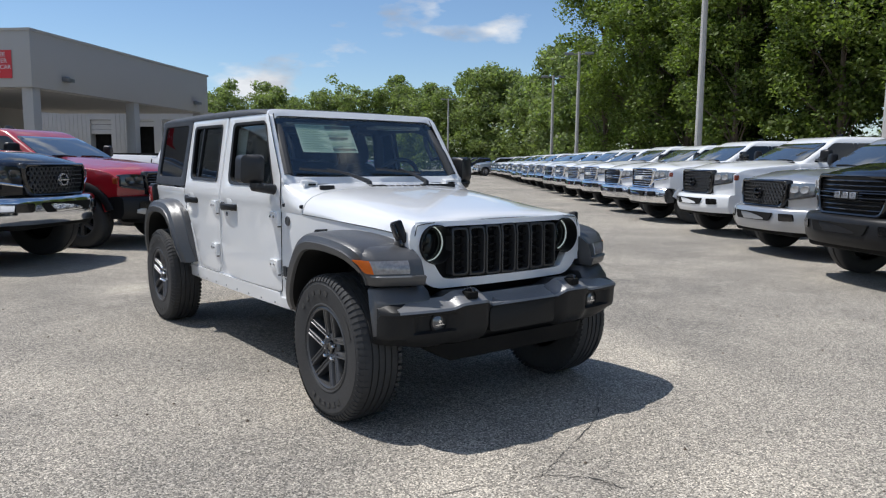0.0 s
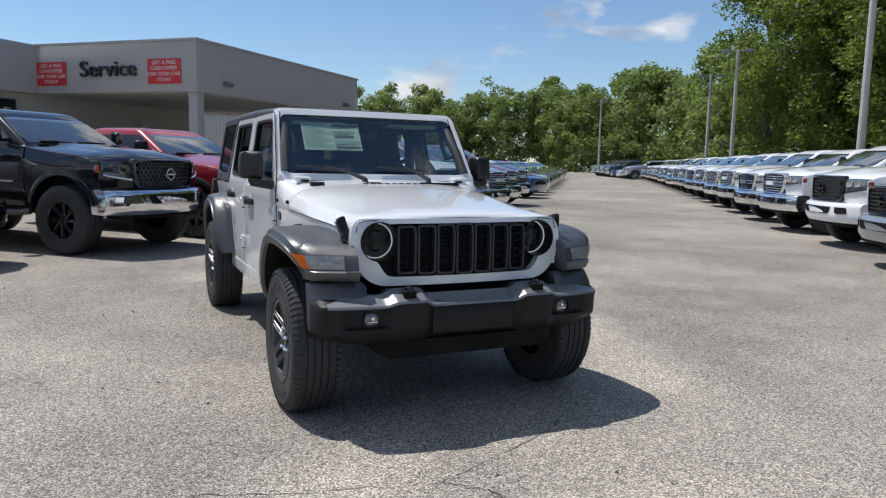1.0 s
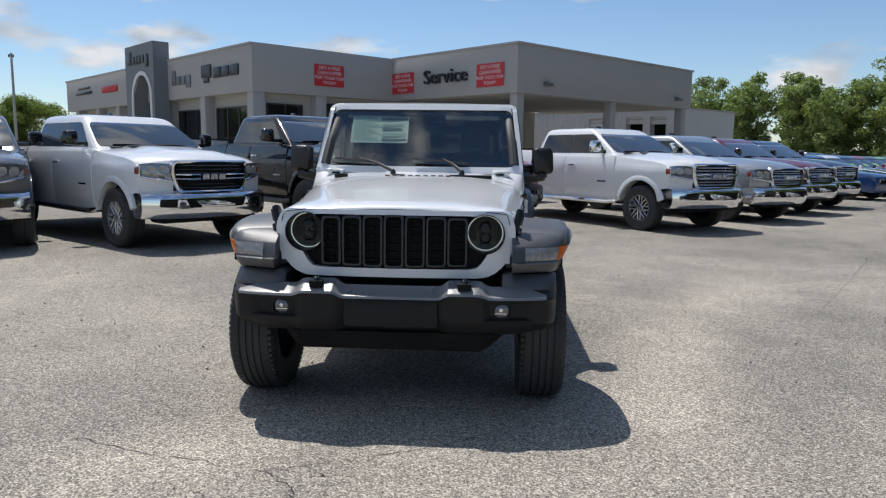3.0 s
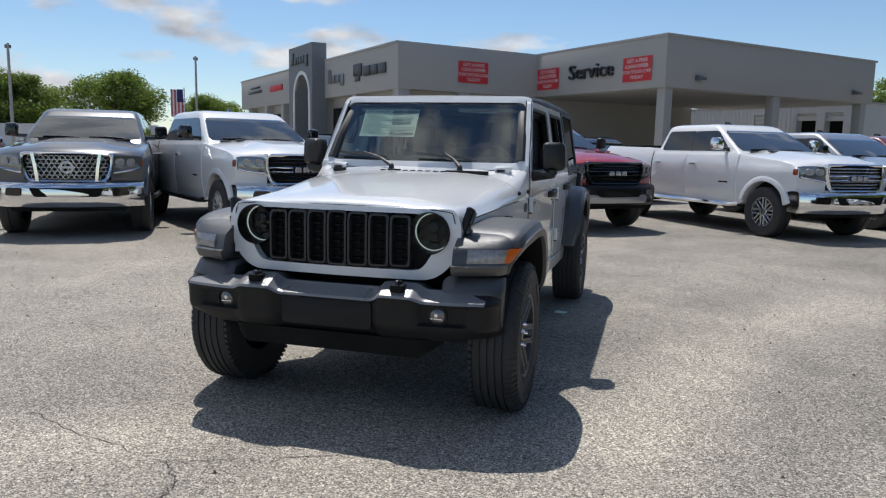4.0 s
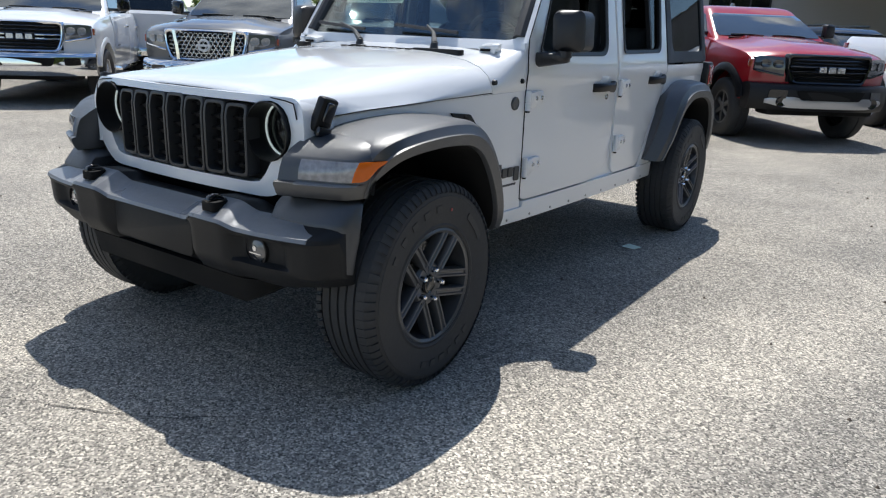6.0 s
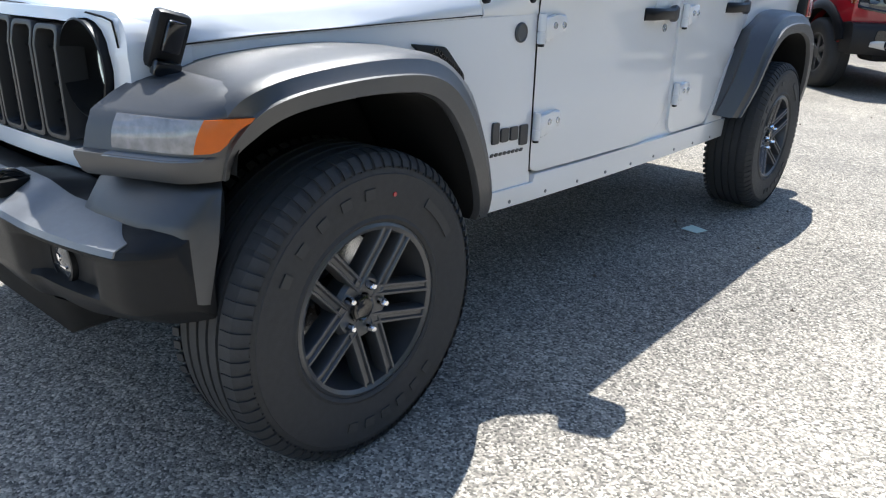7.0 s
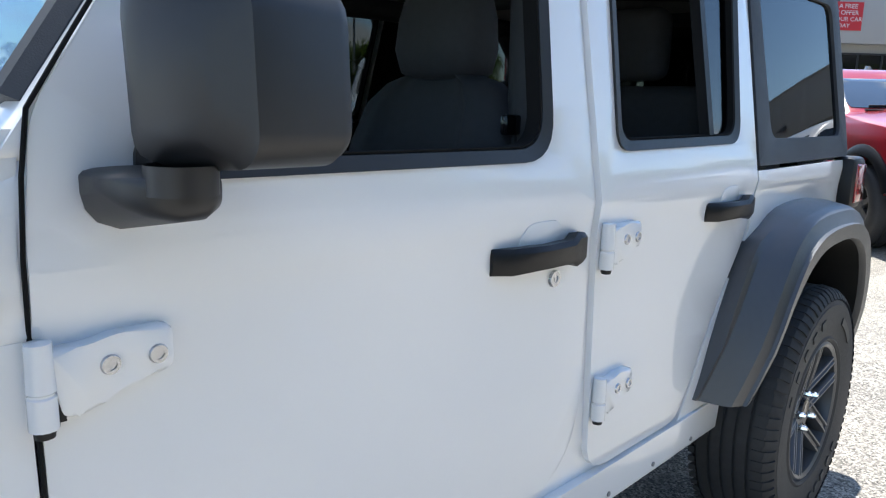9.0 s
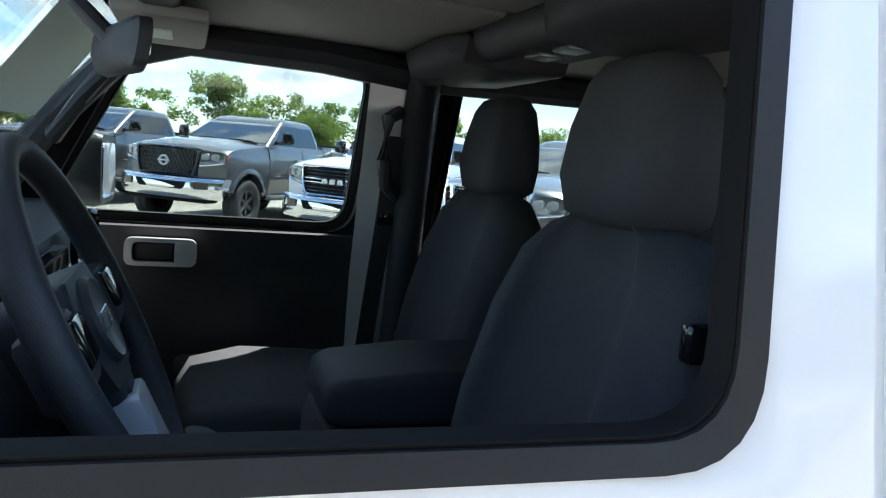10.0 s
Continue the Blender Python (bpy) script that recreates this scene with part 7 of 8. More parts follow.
        gl = side_panel("window_glass", [(1.985, 1.225), (2.38, 1.228), (2.38, 1.615), (1.985, 1.615)], (), s, GLASS_SIDE, 0.004, off=-0.016, bev=0, parent=rdoor)
        gl.visible_shadow = False
    # hard top side and its window
    tp = side_panel("top_side", rpoly([(2.650, 1.152), (3.515, 1.152), (3.47, 1.695), (2.672, 1.695)], [0.01, 0.03, 0.05, 0.01]), [HW], s, TOP_FABRIC, 0.03, off=0.004)
    side_panel("quarter_window", [(p[0], p[1]) for p in HW], (), s, GLASS_TINT, 0.005, off=-0.006, bev=0, parent=tp)
    # tail lamp
    bm = BM()
    box(bm, 0.72, 0.80, 3.46, 3.60, 0.965, 1.150, bev=0.02)
    tlm = part("tail_lamp", sided(bm, s), BLACK_PLASTIC, jeep, "black-framed tail lamp")
    bm = BM()
    box(bm, 0.795, 0.806, 3.485, 3.585, 0.99, 1.125, bev=0.006)
    part("tail_lens", sided(bm, s), RED_LENS, tlm)
    # mirror
    bm = BM()
    rings = []
    for y, ins in ((0.945, 0.030), (0.958, 0.010), (0.99, 0.0), (1.085, 0.0), (1.10, 0.006)):
        o = rpoly([(0.780 + ins, 1.406 - ins), (0.922 - ins, 1.404 - ins), (0.930 - ins, 1.246 + ins), (0.912 - ins, 1.226 + ins), (0.788 + ins, 1.216 + ins)], [0.035, 0.04, 0.02, 0.02, 0.03], 4)
        rings.append([Vector((x, y + 0.012 + 0.42 * (x - 0.80) * (1.0 if y < 0.98 else 0.40), z)) for x, z in o])
    loft(bm, rings)
    mi = part("door_mirror", sided(bm, s), MIRROR_SHELL, jeep, "black square door mirror on a short arm", smooth=40)
    bm = BM()
    loft(bm, [[Vector((p[0], y, p[1])) for p in rpoly([(xa, za), (xb_, za + 0.4 * (zb_ - za)), (xb_, zb_), (xa, zb_)], [0.006, 0.016, 0.010, 0.004], 4)] for y, xa, xb_, za, zb_ in ((0.940, 0.735, 0.790, 1.190, 1.212), (0.946, 0.728, 0.822, 1.174, 1.215), (0.958, 0.724, 0.852, 1.160, 1.217), (0.980, 0.724, 0.872, 1.151, 1.218), (1.005, 0.724, 0.874, 1.152, 1.218), (1.024, 0.726, 0.862, 1.164, 1.217), (1.036, 0.732, 0.840, 1.182, 1.215))])
    lathe(bm, [(0.034, 1.200), (0.034, 1.228)], "z", (0.850, 0.99, 0), n=16)
    part("mirror_arm", sided(bm, s), MIRROR_SHELL, mi, smooth=50)
    bm = BM()
    prism(bm, rpoly([(0.800, 1.380), (0.904, 1.378), (0.914, 1.258), (0.902, 1.246), (0.804, 1.238)], 0.02, 3), "y", 1.111, 1.114)
    for v in bm.verts:
        v.co.y += 0.168 * (v.co.x - 0.80)
    part("mirror_glass", sided(bm, s), MIRROR, mi)

# top
bm = BM()
loft(bm, [[Vector((x, y, z)) for x, z in ((-0.676, 1.676), (-0.677, 1.690 + 0.3 * h), (-0.668, 1.708 + 0.6 * h), (-0.642, 1.724 + h), (-0.58, 1.734 + h), (-0.3, 1.741 + h), (0, 1.743 + h), (0.3, 1.741 + h), (0.58, 1.734 + h), (0.642, 1.724 + h), (0.668, 1.708 + 0.6 * h), (0.677, 1.690 + 0.3 * h), (0.676, 1.676))] for y, h in ((1.205, -0.040), (1.225, -0.028), (1.35, -0.016), (1.6, -0.004), (1.9, 0.004), (2.6, 0.006), (3.3, -0.002), (3.45, -0.012), (3.49, -0.03))])
part("roof_top", bm, TOP_FABRIC, jeep, "black hard top", smooth=40)
bm = BM()
prism(bm, rpoly([(-0.745, 1.148), (0.745, 1.148), (0.745, 0.50), (-0.745, 0.50)], 0.02), "y", 3.50, 3.535, 0.008)
part("tailgate", bm, WHITE, jeep)
bm = BM()
prism(bm, rpoly([(-0.58, 1.62), (0.58, 1.62), (0.62, 1.20), (-0.62, 1.20)], 0.04), "y", 3.484, 3.534, 0.0)
part("tailgate_window", bm, GLASS_TINT, jeep)
bm = BM()
loft(bm, [[Vector((p[0], y, p[1])) for p in rpoly([(-0.66, 1.69), (0.66, 1.69), (0.72, 1.152), (-0.72, 1.152)], 0.03, 4)] for y in (3.49, 3.528)])
part("top_rear", bm, TOP_FABRIC, jeep)
bm = BM()
box(bm, -0.78, 0.78, 3.54, 3.70, 0.52, 0.68, bev=0.03)
part("rear_bumper", bm, GREY_PLASTIC, jeep)

# chassis
bm = BM()
box(bm, -0.70, 0.70, 0.88, 3.48, 0.46, 0.52)
box(bm, -0.52, 0.52, -0.28, 0.88, 0.50, 1.02)
box(bm, -0.70, 0.70, 0.84, 0.88, 0.46, 1.18)
part("floor_pan", bm, DARK, jeep)
for s in (1, -1):
    bm = BM()
    box(bm, 0.38, 0.48, -0.40, 3.5, 0.42, 0.53)
    part("chassis_rail", sided(bm, s), DARK, jeep)
    for y in (0.0, 3.008):
        bm = BM()
        box(bm, 0.545, 0.575, max(y - 0.50, -0.25), y + 0.46, 0.46, 0.98)
        part("wheel_liner", sided(bm, s), DARK, jeep)
        bm = BM()
        rows = []
        o, i = (F_IN, F_OUT) if y == 0 else (R_IN, R_OUT)
        for (a, b) in o:
            rows.append([Vector((0.55, a, b + 0.012)), Vector((0.87, a, b + 0.012)), Vector((0.87, a, b + 0.018)), Vector((0.55, a, b + 0.018))])
        loft(bm, rows)
        part("arch_liner", sided(bm, s), DARK, jeep)
        bm = BM()
        tube(bm, [(0.56, y + 0.12, 0.40), (0.54, y + 0.10, 0.62), (0.52, y + 0.08, 0.95)], 0.028, 8)
        part("shock_absorber", sided(bm, s), SOFT_BLACK, jeep)
for y in (0.0, 3.008):
    bm = BM()
    tube(bm, [(-0.72, y, 0.39), (0.72, y, 0.39)], 0.045, 10)
    lathe(bm, [(0.0, -0.12), (0.10, -0.09), (0.13, 0), (0.10, 0.09), (0.0, 0.12)], "x", (0.12, y, 0.37), n=14)
    part("axle", bm, DARK, jeep)

# wheels
MARK_RUBBER = mat("sidewall_lettering", (0.050, 0.049, 0.048), 0.6, var=0.2, spec=0.35)


def jeep_wheel():
    r, hw, rr = 0.392, 0.120, 0.218
    bm = BM()
    g = 0.009
    prof = [(rr, -hw * 0.82), (rr + 0.012, -hw * 0.90), (r * 0.80, -hw), (r * 0.90, -hw * 0.98), (r * 0.955, -hw * 0.90), (r * 0.985, -hw * 0.78)]
    for c in (-0.055, -0.018, 0.018, 0.055):
        prof += [(r * 0.998, c - 0.005), (r - g, c - 0.004), (r - g, c + 0.004), (r * 0.998, c + 0.005)]
    prof += [(r * 0.985, hw * 0.78), (r * 0.955, hw * 0.90), (r * 0.90, hw * 0.98), (r * 0.875, hw * 0.995), (r * 0.87, hw * 1.012), (r * 0.80, hw * 1.0), (r * 0.72, hw * 0.985), (rr + 0.022, hw * 0.93), (rr + 0.014, hw * 0.96), (rr + 0.006, hw * 0.92), (rr, hw * 0.82)]
    lathe(bm, prof, "x", n=72)
    tyre = put_mesh("tyre", bm, RUBBER, 30)
    bm = BM()
    # shoulder blocks
    for k in range(74):
        a = 360 * k / 74
        for q in (1, -1):
            m = pose(0, 0, 0, a + (3.2 if q < 0 else 0), 0, 0)
            x0, x1 = sorted((q * 0.066, q * 0.116))
            vs = [(x0, -0.014, r - 0.004), (x1, -0.014, r * 0.90), (x1, 0.012, r * 0.90), (x0, 0.012, r - 0.004)]
            top = [(x0, -0.010, r + 0.0012), (q * 0.098, -0.010, r - 0.004), (q * 0.1135, -0.010, r * 0.955), (q * 0.1215, -0.010, r * 0.915)]
            bot = [(t[0], 0.010, t[2]) for t in top]
            va, vb = [bm.verts.new(m @ Vector(t)) for t in top], [bm.verts.new(m @ Vector(t)) for t in bot]
            inn = [bm.verts.new(m @ Vector((t[0] * 0.9, t[1], t[2] - 0.02))) for t in top]
            inb = [bm.verts.new(m @ Vector((t[0] * 0.9, t[1], t[2] - 0.02))) for t in bot]
            for i in range(3):
                bm.faces.new((va[i], va[i + 1], vb[i + 1], vb[i]))
                bm.faces.new((va[i], inn[i], inn[i + 1], va[i + 1]))
                bm.faces.new((vb[i], vb[i + 1], inb[i + 1], inb[i]))
    tread = put_mesh("tread", bm, RUBBER, 30)
    bm = BM()
    lathe(bm, [(rr + 0.004, hw * 0.90), (rr - 0.004, hw * 0.93), (rr - 0.014, hw * 0.88), (rr - 0.020, hw * 0.5), (rr - 0.03, -hw * 0.8)], "x", n=48)
    rim = put_mesh("rim_barrel", bm, RIM_GREY)
    bm = BM()
    # one twin spoke: two parallel bars, each with a channel along its face
    for off in (-0.0375, 0.0375):
        sec = []
        for z, x, h in ((0.020, hw * 0.60, 0.0175), (0.075, hw * 0.70, 0.0170), (0.150, hw * 0.83, 0.0165), (rr - 0.030, hw * 0.89, 0.0168), (rr - 0.012, hw * 0.90, 0.0185)):
            sec.append([Vector((x - 0.045, off - h, z)), Vector((x - 0.005, off - h, z)), Vector((x, off - h * 0.82, z)), Vector((x, off - h * 0.50, z)), Vector((x - 0.007, off - h * 0.28, z)), Vector((x - 0.007, off + h * 0.28, z)), Vector((x, off + h * 0.50, z)), Vector((x, off + h * 0.82, z)), Vector((x - 0.005, off + h, z)), Vector((x - 0.045, off + h, z))])
        loft(bm, sec)
    spoke = put_mesh("spoke", bm, RIM_GREY)
    bm = BM()
    lathe(bm, [(0.088, hw * 0.20), (0.086, hw * 0.55), (0.076, hw * 0.64), (0.045, hw * 0.63), (0.038, hw * 0.60)], "x", n=30)
    hub = put_mesh("hub", bm, RIM_GREY)
    bm = BM()
    lathe(bm, [(0.0, hw * 0.70), (0.022, hw * 0.70), (0.026, hw * 0.72), (0.032, hw * 0.70), (0.035, hw * 0.58)], "x", n=24)
    cap = put_mesh("centre_cap", bm, GLOSS_BLACK)
    bm = BM()
    lathe(bm, [(0.0, hw * 0.86), (0.006, hw * 0.86), (0.0105, hw * 0.80), (0.0112, hw * 0.5)], "x", n=8)
    nut = put_mesh("lug_nut", bm, CHROME)
    bm = BM()
    lathe(bm, [(0.07, -0.02), (0.165, -0.02), (0.165, -0.035)], "x", n=30)
    disc = put_mesh("brake_disc", bm, SILVER)
    bm = BM()
    lathe(bm, [(0.0, -0.05), (rr - 0.03, -0.05)], "x", n=24)
    back = put_mesh("backing_plate", bm, DARK)
    bm = BM()
    q = [Vector((hw * 1.000, (0.287 + d) * math.sin(a), (0.287 + d) * math.cos(a))) for d in (0.0, 0.024) for a in (-0.050, 0.050)]
    loft(bm, [[q[0], q[1], q[3], q[2]], [p + Vector((0.003, 0, 0)) for p in (q[0], q[1], q[3], q[2])]])
    letter = put_mesh("sidewall_mark", bm, MARK_RUBBER)
    bm = BM()
    lathe(bm, [(0.0, hw * 1.012), (0.0055, hw * 1.010), (0.006, hw * 0.98)], "x", (0, 0, 0.292), n=10)
    dot = put_mesh("paint_dot", bm, RED_PAINT)
    return tyre, tread, rim, spoke, hub, cap, nut, disc, back, letter, dot


tyre, tread, rim, spoke, hub, cap, nut, disc, back, letter, dot = jeep_wheel()
for y in (0.0, 3.008):
    for s in (1, -1):
        wh = new("wheel")
        wh.parent = jeep
        wh["label"] = "dark grey twin-spoke alloy wheel with road tyre"
        wh.matrix_basis = pose(s * 0.780, y - 0.006 * (y < 1), 0.385, (-27 if y < 1 else 10) if s > 0 else -8, 0, 0 if s > 0 else 180)
        ty = piece("tyre", tyre, wh)
        piece("tread", tread, ty)["kind"] = "stuff"
        piece("rim_barrel", rim, wh)
        piece("brake_disc", disc, wh)
        piece("backing_plate", back, wh)
        piece("hub", hub, wh)
        piece("centre_cap", cap, wh)
        for k in range(5):
            piece("spoke", spoke, wh, pose(0, 0, 0, 72 * k, 0, 0))
            a = radians(72 * k - 8)
            piece("lug_nut", nut, wh, Matrix.Translation((0, 0.060 * math.sin(a), 0.060 * math.cos(a))))
        turned = -27 if s > 0 and y < 1 else 0
        for a0, cnt, gap in ((58, 5, 14.0), (-40, 5, 5.0), (-140, 6, 11.0)):
            for k in range(cnt):
                piece("sidewall_mark", letter, ty, pose(0, 0, 0, a0 - gap * k - turned, 0, 0))
        if s > 0 and y < 1:
            piece("paint_dot", dot, ty, pose(0, 0, 0, -14 - turned, 0, 0))

# ---- inside the vehicle ----


def cushion(bm, rings_def, n=5):
    """A padded form from rounded rectangles: (x half width, y0, y1, z, radius), upright."""
    loft(bm, [[Vector((p[0], p[1], z)) for p in rpoly([(-w, y0), (w, y0), (w, y1), (-w, y1)], r, n)] for w, y0, y1, z, r in rings_def])
    return bm


def seat(x, back, label, ahead=0.0, up=0.0):
    st = new("front_seat")
    st.parent = jeep
    st["label"] = label
    st.matrix_basis = pose(x, back, 0.022)
    bm = BM()
    loft(bm, [[Vector((p[0], y, p[1])) for p in rpoly([(-w, z1 + up), (w, z1 + up), (w * 0.92, z0), (-w * 0.92, z0)], 0.05, 4)] for y, w, z0, z1 in ((1.26 - ahead, 0.18, 0.70, 0.80), (1.29 - ahead, 0.22, 0.68, 0.845), (1.40 - ahead, 0.24, 0.66, 0.865), (1.60, 0.245, 0.66, 0.85), (1.80, 0.24, 0.66, 0.83))])
    part("seat_cushion", bm, SEAT_CLOTH, st, smooth=60)
    bm = BM()
    rg = []
    for z, w, yf, th in ((0.78, 0.21, 1.645, 0.15), (0.90, 0.235, 1.66, 0.15), (1.05, 0.245, 1.69, 0.14), (1.18, 0.24, 1.725, 0.12), (1.27, 0.215, 1.755, 0.10), (1.315, 0.16, 1.775, 0.075), (1.33, 0.11, 1.785, 0.05)):
        pts = [(-w, yf + 0.015), (-w * 0.62, yf - 0.012), (-w * 0.5, yf + 0.012), (0, yf + 0.020), (w * 0.5, yf + 0.012), (w * 0.62, yf - 0.012), (w, yf + 0.015), (w * 0.97, yf + th), (-w * 0.97, yf + th)]
        rg.append([Vector((p.x, p.y, z)) for p in rpoly(pts, [0.04, 0.03, 0.02, 0.05, 0.02, 0.03, 0.04, 0.04, 0.04], 3)])
    loft(bm, rg)
    part("backrest", bm, SEAT_CLOTH, st, smooth=60)
    bm = BM()
    cushion(bm, [(0.085, 1.80, 1.86, 1.320, 0.03), (0.108, 1.768, 1.88, 1.336, 0.045), (0.122, 1.76, 1.883, 1.385, 0.05), (0.119, 1.768, 1.88, 1.45, 0.05), (0.103, 1.782, 1.872, 1.51, 0.045), (0.080, 1.795, 1.86, 1.535, 0.03), (0.05, 1.81, 1.845, 1.543, 0.015)])
    part("headrest", bm, SEAT_CLOTH, st, smooth=60)
    bm = BM()
    for q in (-0.07, 0.07):
        tube(bm, [(q, 1.825, 1.28), (q, 1.828, 1.36)], 0.007, 8)
    part("headrest_post", bm, SOFT_BLACK, st)
    return st


seat(0.365, 0.03, "dark grey cloth driver seat with tall headrest")
seat(-0.365, 0.155, "dark grey cloth passenger seat with tall headrest", 0.11, 0.045)
bm = BM()
box(bm, -0.62, 0.62, 2.62, 2.74, 0.60, 1.36, bev=0.05, seg=3)
box(bm, -0.62, 0.62, 2.2, 2.70, 0.60, 0.80, bev=0.05, seg=3)
rb = part("rear_bench", bm, SEAT_CLOTH, jeep, "dark cloth rear bench seat", smooth=60)
for x in (-0.36, 0.36):
    bm = BM()
    box(bm, x - 0.11, x + 0.11, 2.62, 2.72, 1.375, 1.585, bev=0.04, seg=3)
    part("headrest", bm, SEAT_CLOTH, rb, smooth=60)

# dashboard
BRIGHT_TRIM = mat("satin_trim", (0.62, 0.63, 0.64), 0.32, 0.25, var=0.04)
bm = BM()
loft(bm, [[Vector((x, y, z)) for y, z in ((0.90, 0.62), (0.90, 1.225), (0.95, 1.245), (1.05, 1.25 - d), (1.10, 1.225 - d), (1.12, 1.16), (1.115, 1.02), (1.06, 0.92), (1.02, 0.70), (0.98, 0.62))] for x, d in ((-0.66, 0.02), (-0.60, 0.0), (-0.2, 0.0), (0.1, 0.0), (0.22, -0.03), (0.36, -0.045), (0.50, -0.03), (0.60, 0.0), (0.66, 0.02))])
dash = part("dashboard", bm, SOFT_BLACK, jeep, "black dashboard", smooth=40)
bm = BM()
box(bm, -0.62, -0.15, 1.108, 1.128, 1.045, 1.165, bev=0.012, seg=3)
dt = part("dash_trim", bm, BRIGHT_TRIM, dash, "satin silver dashboard panel")
for x in (-0.50, -0.25):
    bm = BM()
    lathe(bm, [(0.0, 1.129), (0.030, 1.129), (0.036, 1.137), (0.042, 1.126)], "y", (x, 0, 1.205), n=18)
    part("air_vent", bm, GLOSS_BLACK, dt)
bm = BM()
prism(bm, rpoly([(0.22, 1.13), (0.50, 1.13), (0.50, 1.245), (0.22, 1.245)], 0.04), "y", 1.10, 1.126)
part("gauge_cluster", bm, GLOSS_BLACK, dash)
bm = BM()
prism(bm, rpoly([(-0.13, 1.06), (0.15, 1.06), (0.15, 1.22), (-0.13, 1.22)], 0.015), "y", 1.115, 1.135, 0.004)
part("screen", bm, GLOSS_BLACK, dash)
# steering wheel
SW = Matrix.Translation((0.365, 1.228, 1.213)) @ Matrix.Rotation(radians(26), 4, "X")
SUNK = 0.034
sw = new("steering_wheel")
sw.parent = jeep
sw["label"] = "black leather steering wheel with stitched rim"
sw.matrix_basis = SW
bm = BM()
R = 0.187
rows = []
for k in range(49):
    a = 2 * math.pi * k / 48
    rows.append([Vector(((R + 0.0165 * math.cos(b)) * math.sin(a), 0.0175 * math.sin(b), (R + 0.0165 * math.cos(b)) * math.cos(a))) for b in (2 * math.pi * j / 10 for j in range(10))])
loft(bm, rows, caps=False)
part("wheel_rim", bm, SOFT_BLACK, sw, smooth=60)
for k in range(44):
    a = radians(30 + 120 * k / 43)
    bm = BM()
    box(bm, R - 0.0185, R - 0.0155, -0.006, 0.006, -0.0012, 0.0012, m=Matrix.Rotation(a - math.pi / 2, 4, "Y"))
    part("stitch", bm, AMBER, sw, smooth=0)
bm = BM()
prism(bm, rpoly([(-0.095, 0.055), (0.095, 0.055), (0.085, -0.03), (0.045, -0.085), (-0.045, -0.085), (-0.085, -0.03)], 0.03, 4), "y", -0.030 - SUNK, 0.038 - SUNK, 0.014)
part("airbag_cover", bm, SOFT_BLACK, sw, smooth=45)
bm = BM()
lathe(bm, [(0.0, 0.044), (0.040, 0.044), (0.043, 0.046), (0.047, 0.042), (0.047, 0.035)], "y", (0, -SUNK, 0), n=28)
part("hub_badge", bm, GREY_PLASTIC, sw)
bm = BM()
for q in (-0.018, -0.006, 0.006, 0.018):
    box(bm, q - 0.005, q + 0.005, 0.043 - SUNK, 0.047 - SUNK, -0.010, 0.010, bev=0.001, seg=1)
part("badge_mark", bm, SILVER, sw)
for s in (1, -1):
    bm = BM()
    box(bm, min(s * 0.08, s * 0.18), max(s * 0.08, s * 0.18), -0.012 - 0.6 * SUNK, 0.026 - 0.6 * SUNK, -0.035, 0.040, bev=0.012)
    sp = part("wheel_spoke", bm, SOFT_BLACK, sw)
    bm = BM()
    box(bm, min(s * 0.10, s * 0.155), max(s * 0.10, s * 0.155), 0.024 - 0.6 * SUNK, 0.034 - 0.6 * SUNK, -0.012, 0.034, bev=0.006)
    part("button_pad", bm, GLOSS_BLACK, sp)
bm = BM()
prism(bm, rpoly([(-0.032, -0.08), (0.032, -0.08), (0.026, -0.178), (-0.026, -0.178)], 0.008, 3), "y", -0.008 - 0.5 * SUNK, 0.028 - 0.5 * SUNK, 0.005)
part("lower_spoke", bm, BRIGHT_TRIM, sw)
bm = BM()
tube(bm, [(0.365, 1.08, 1.09), (0.365, 1.22, 1.165)], 0.045, 12)
part("steering_column", bm, SOFT_BLACK, jeep)

# console
bm = BM()
box(bm, -0.105, 0.105, 1.12, 1.54, 0.52, 0.86, bev=0.03)
box(bm, -0.105, 0.105, 1.52, 1.88, 0.52, 0.985, bev=0.03)
con = part("centre_console", bm, SOFT_BLACK, jeep)
bm = BM()
loft(bm, [[Vector((p[0], y, p[1])) for p in rpoly([(-w, z1), (w, z1), (w, z0), (-w, z0)], 0.022, 4)] for y, w, z0, z1 in ((1.528, 0.080, 0.995, 1.030), (1.535, 0.098, 0.985, 1.048), (1.56, 0.108, 0.98, 1.058), (1.70, 0.112, 0.98, 1.072), (1.84, 0.108, 0.98, 1.075), (1.87, 0.10, 0.99, 1.06))])
part("armrest", bm, SOFT_BLACK, con, "padded black armrest", smooth=50)
bm = BM()
tube(bm, [(0.0, 1.32, 0.80), (0.0, 1.34, 0.90), (0.0, 1.35, 0.945)], [0.014, 0.014, 0.026], 12)
part("gear_lever", bm, SOFT_BLACK, con)

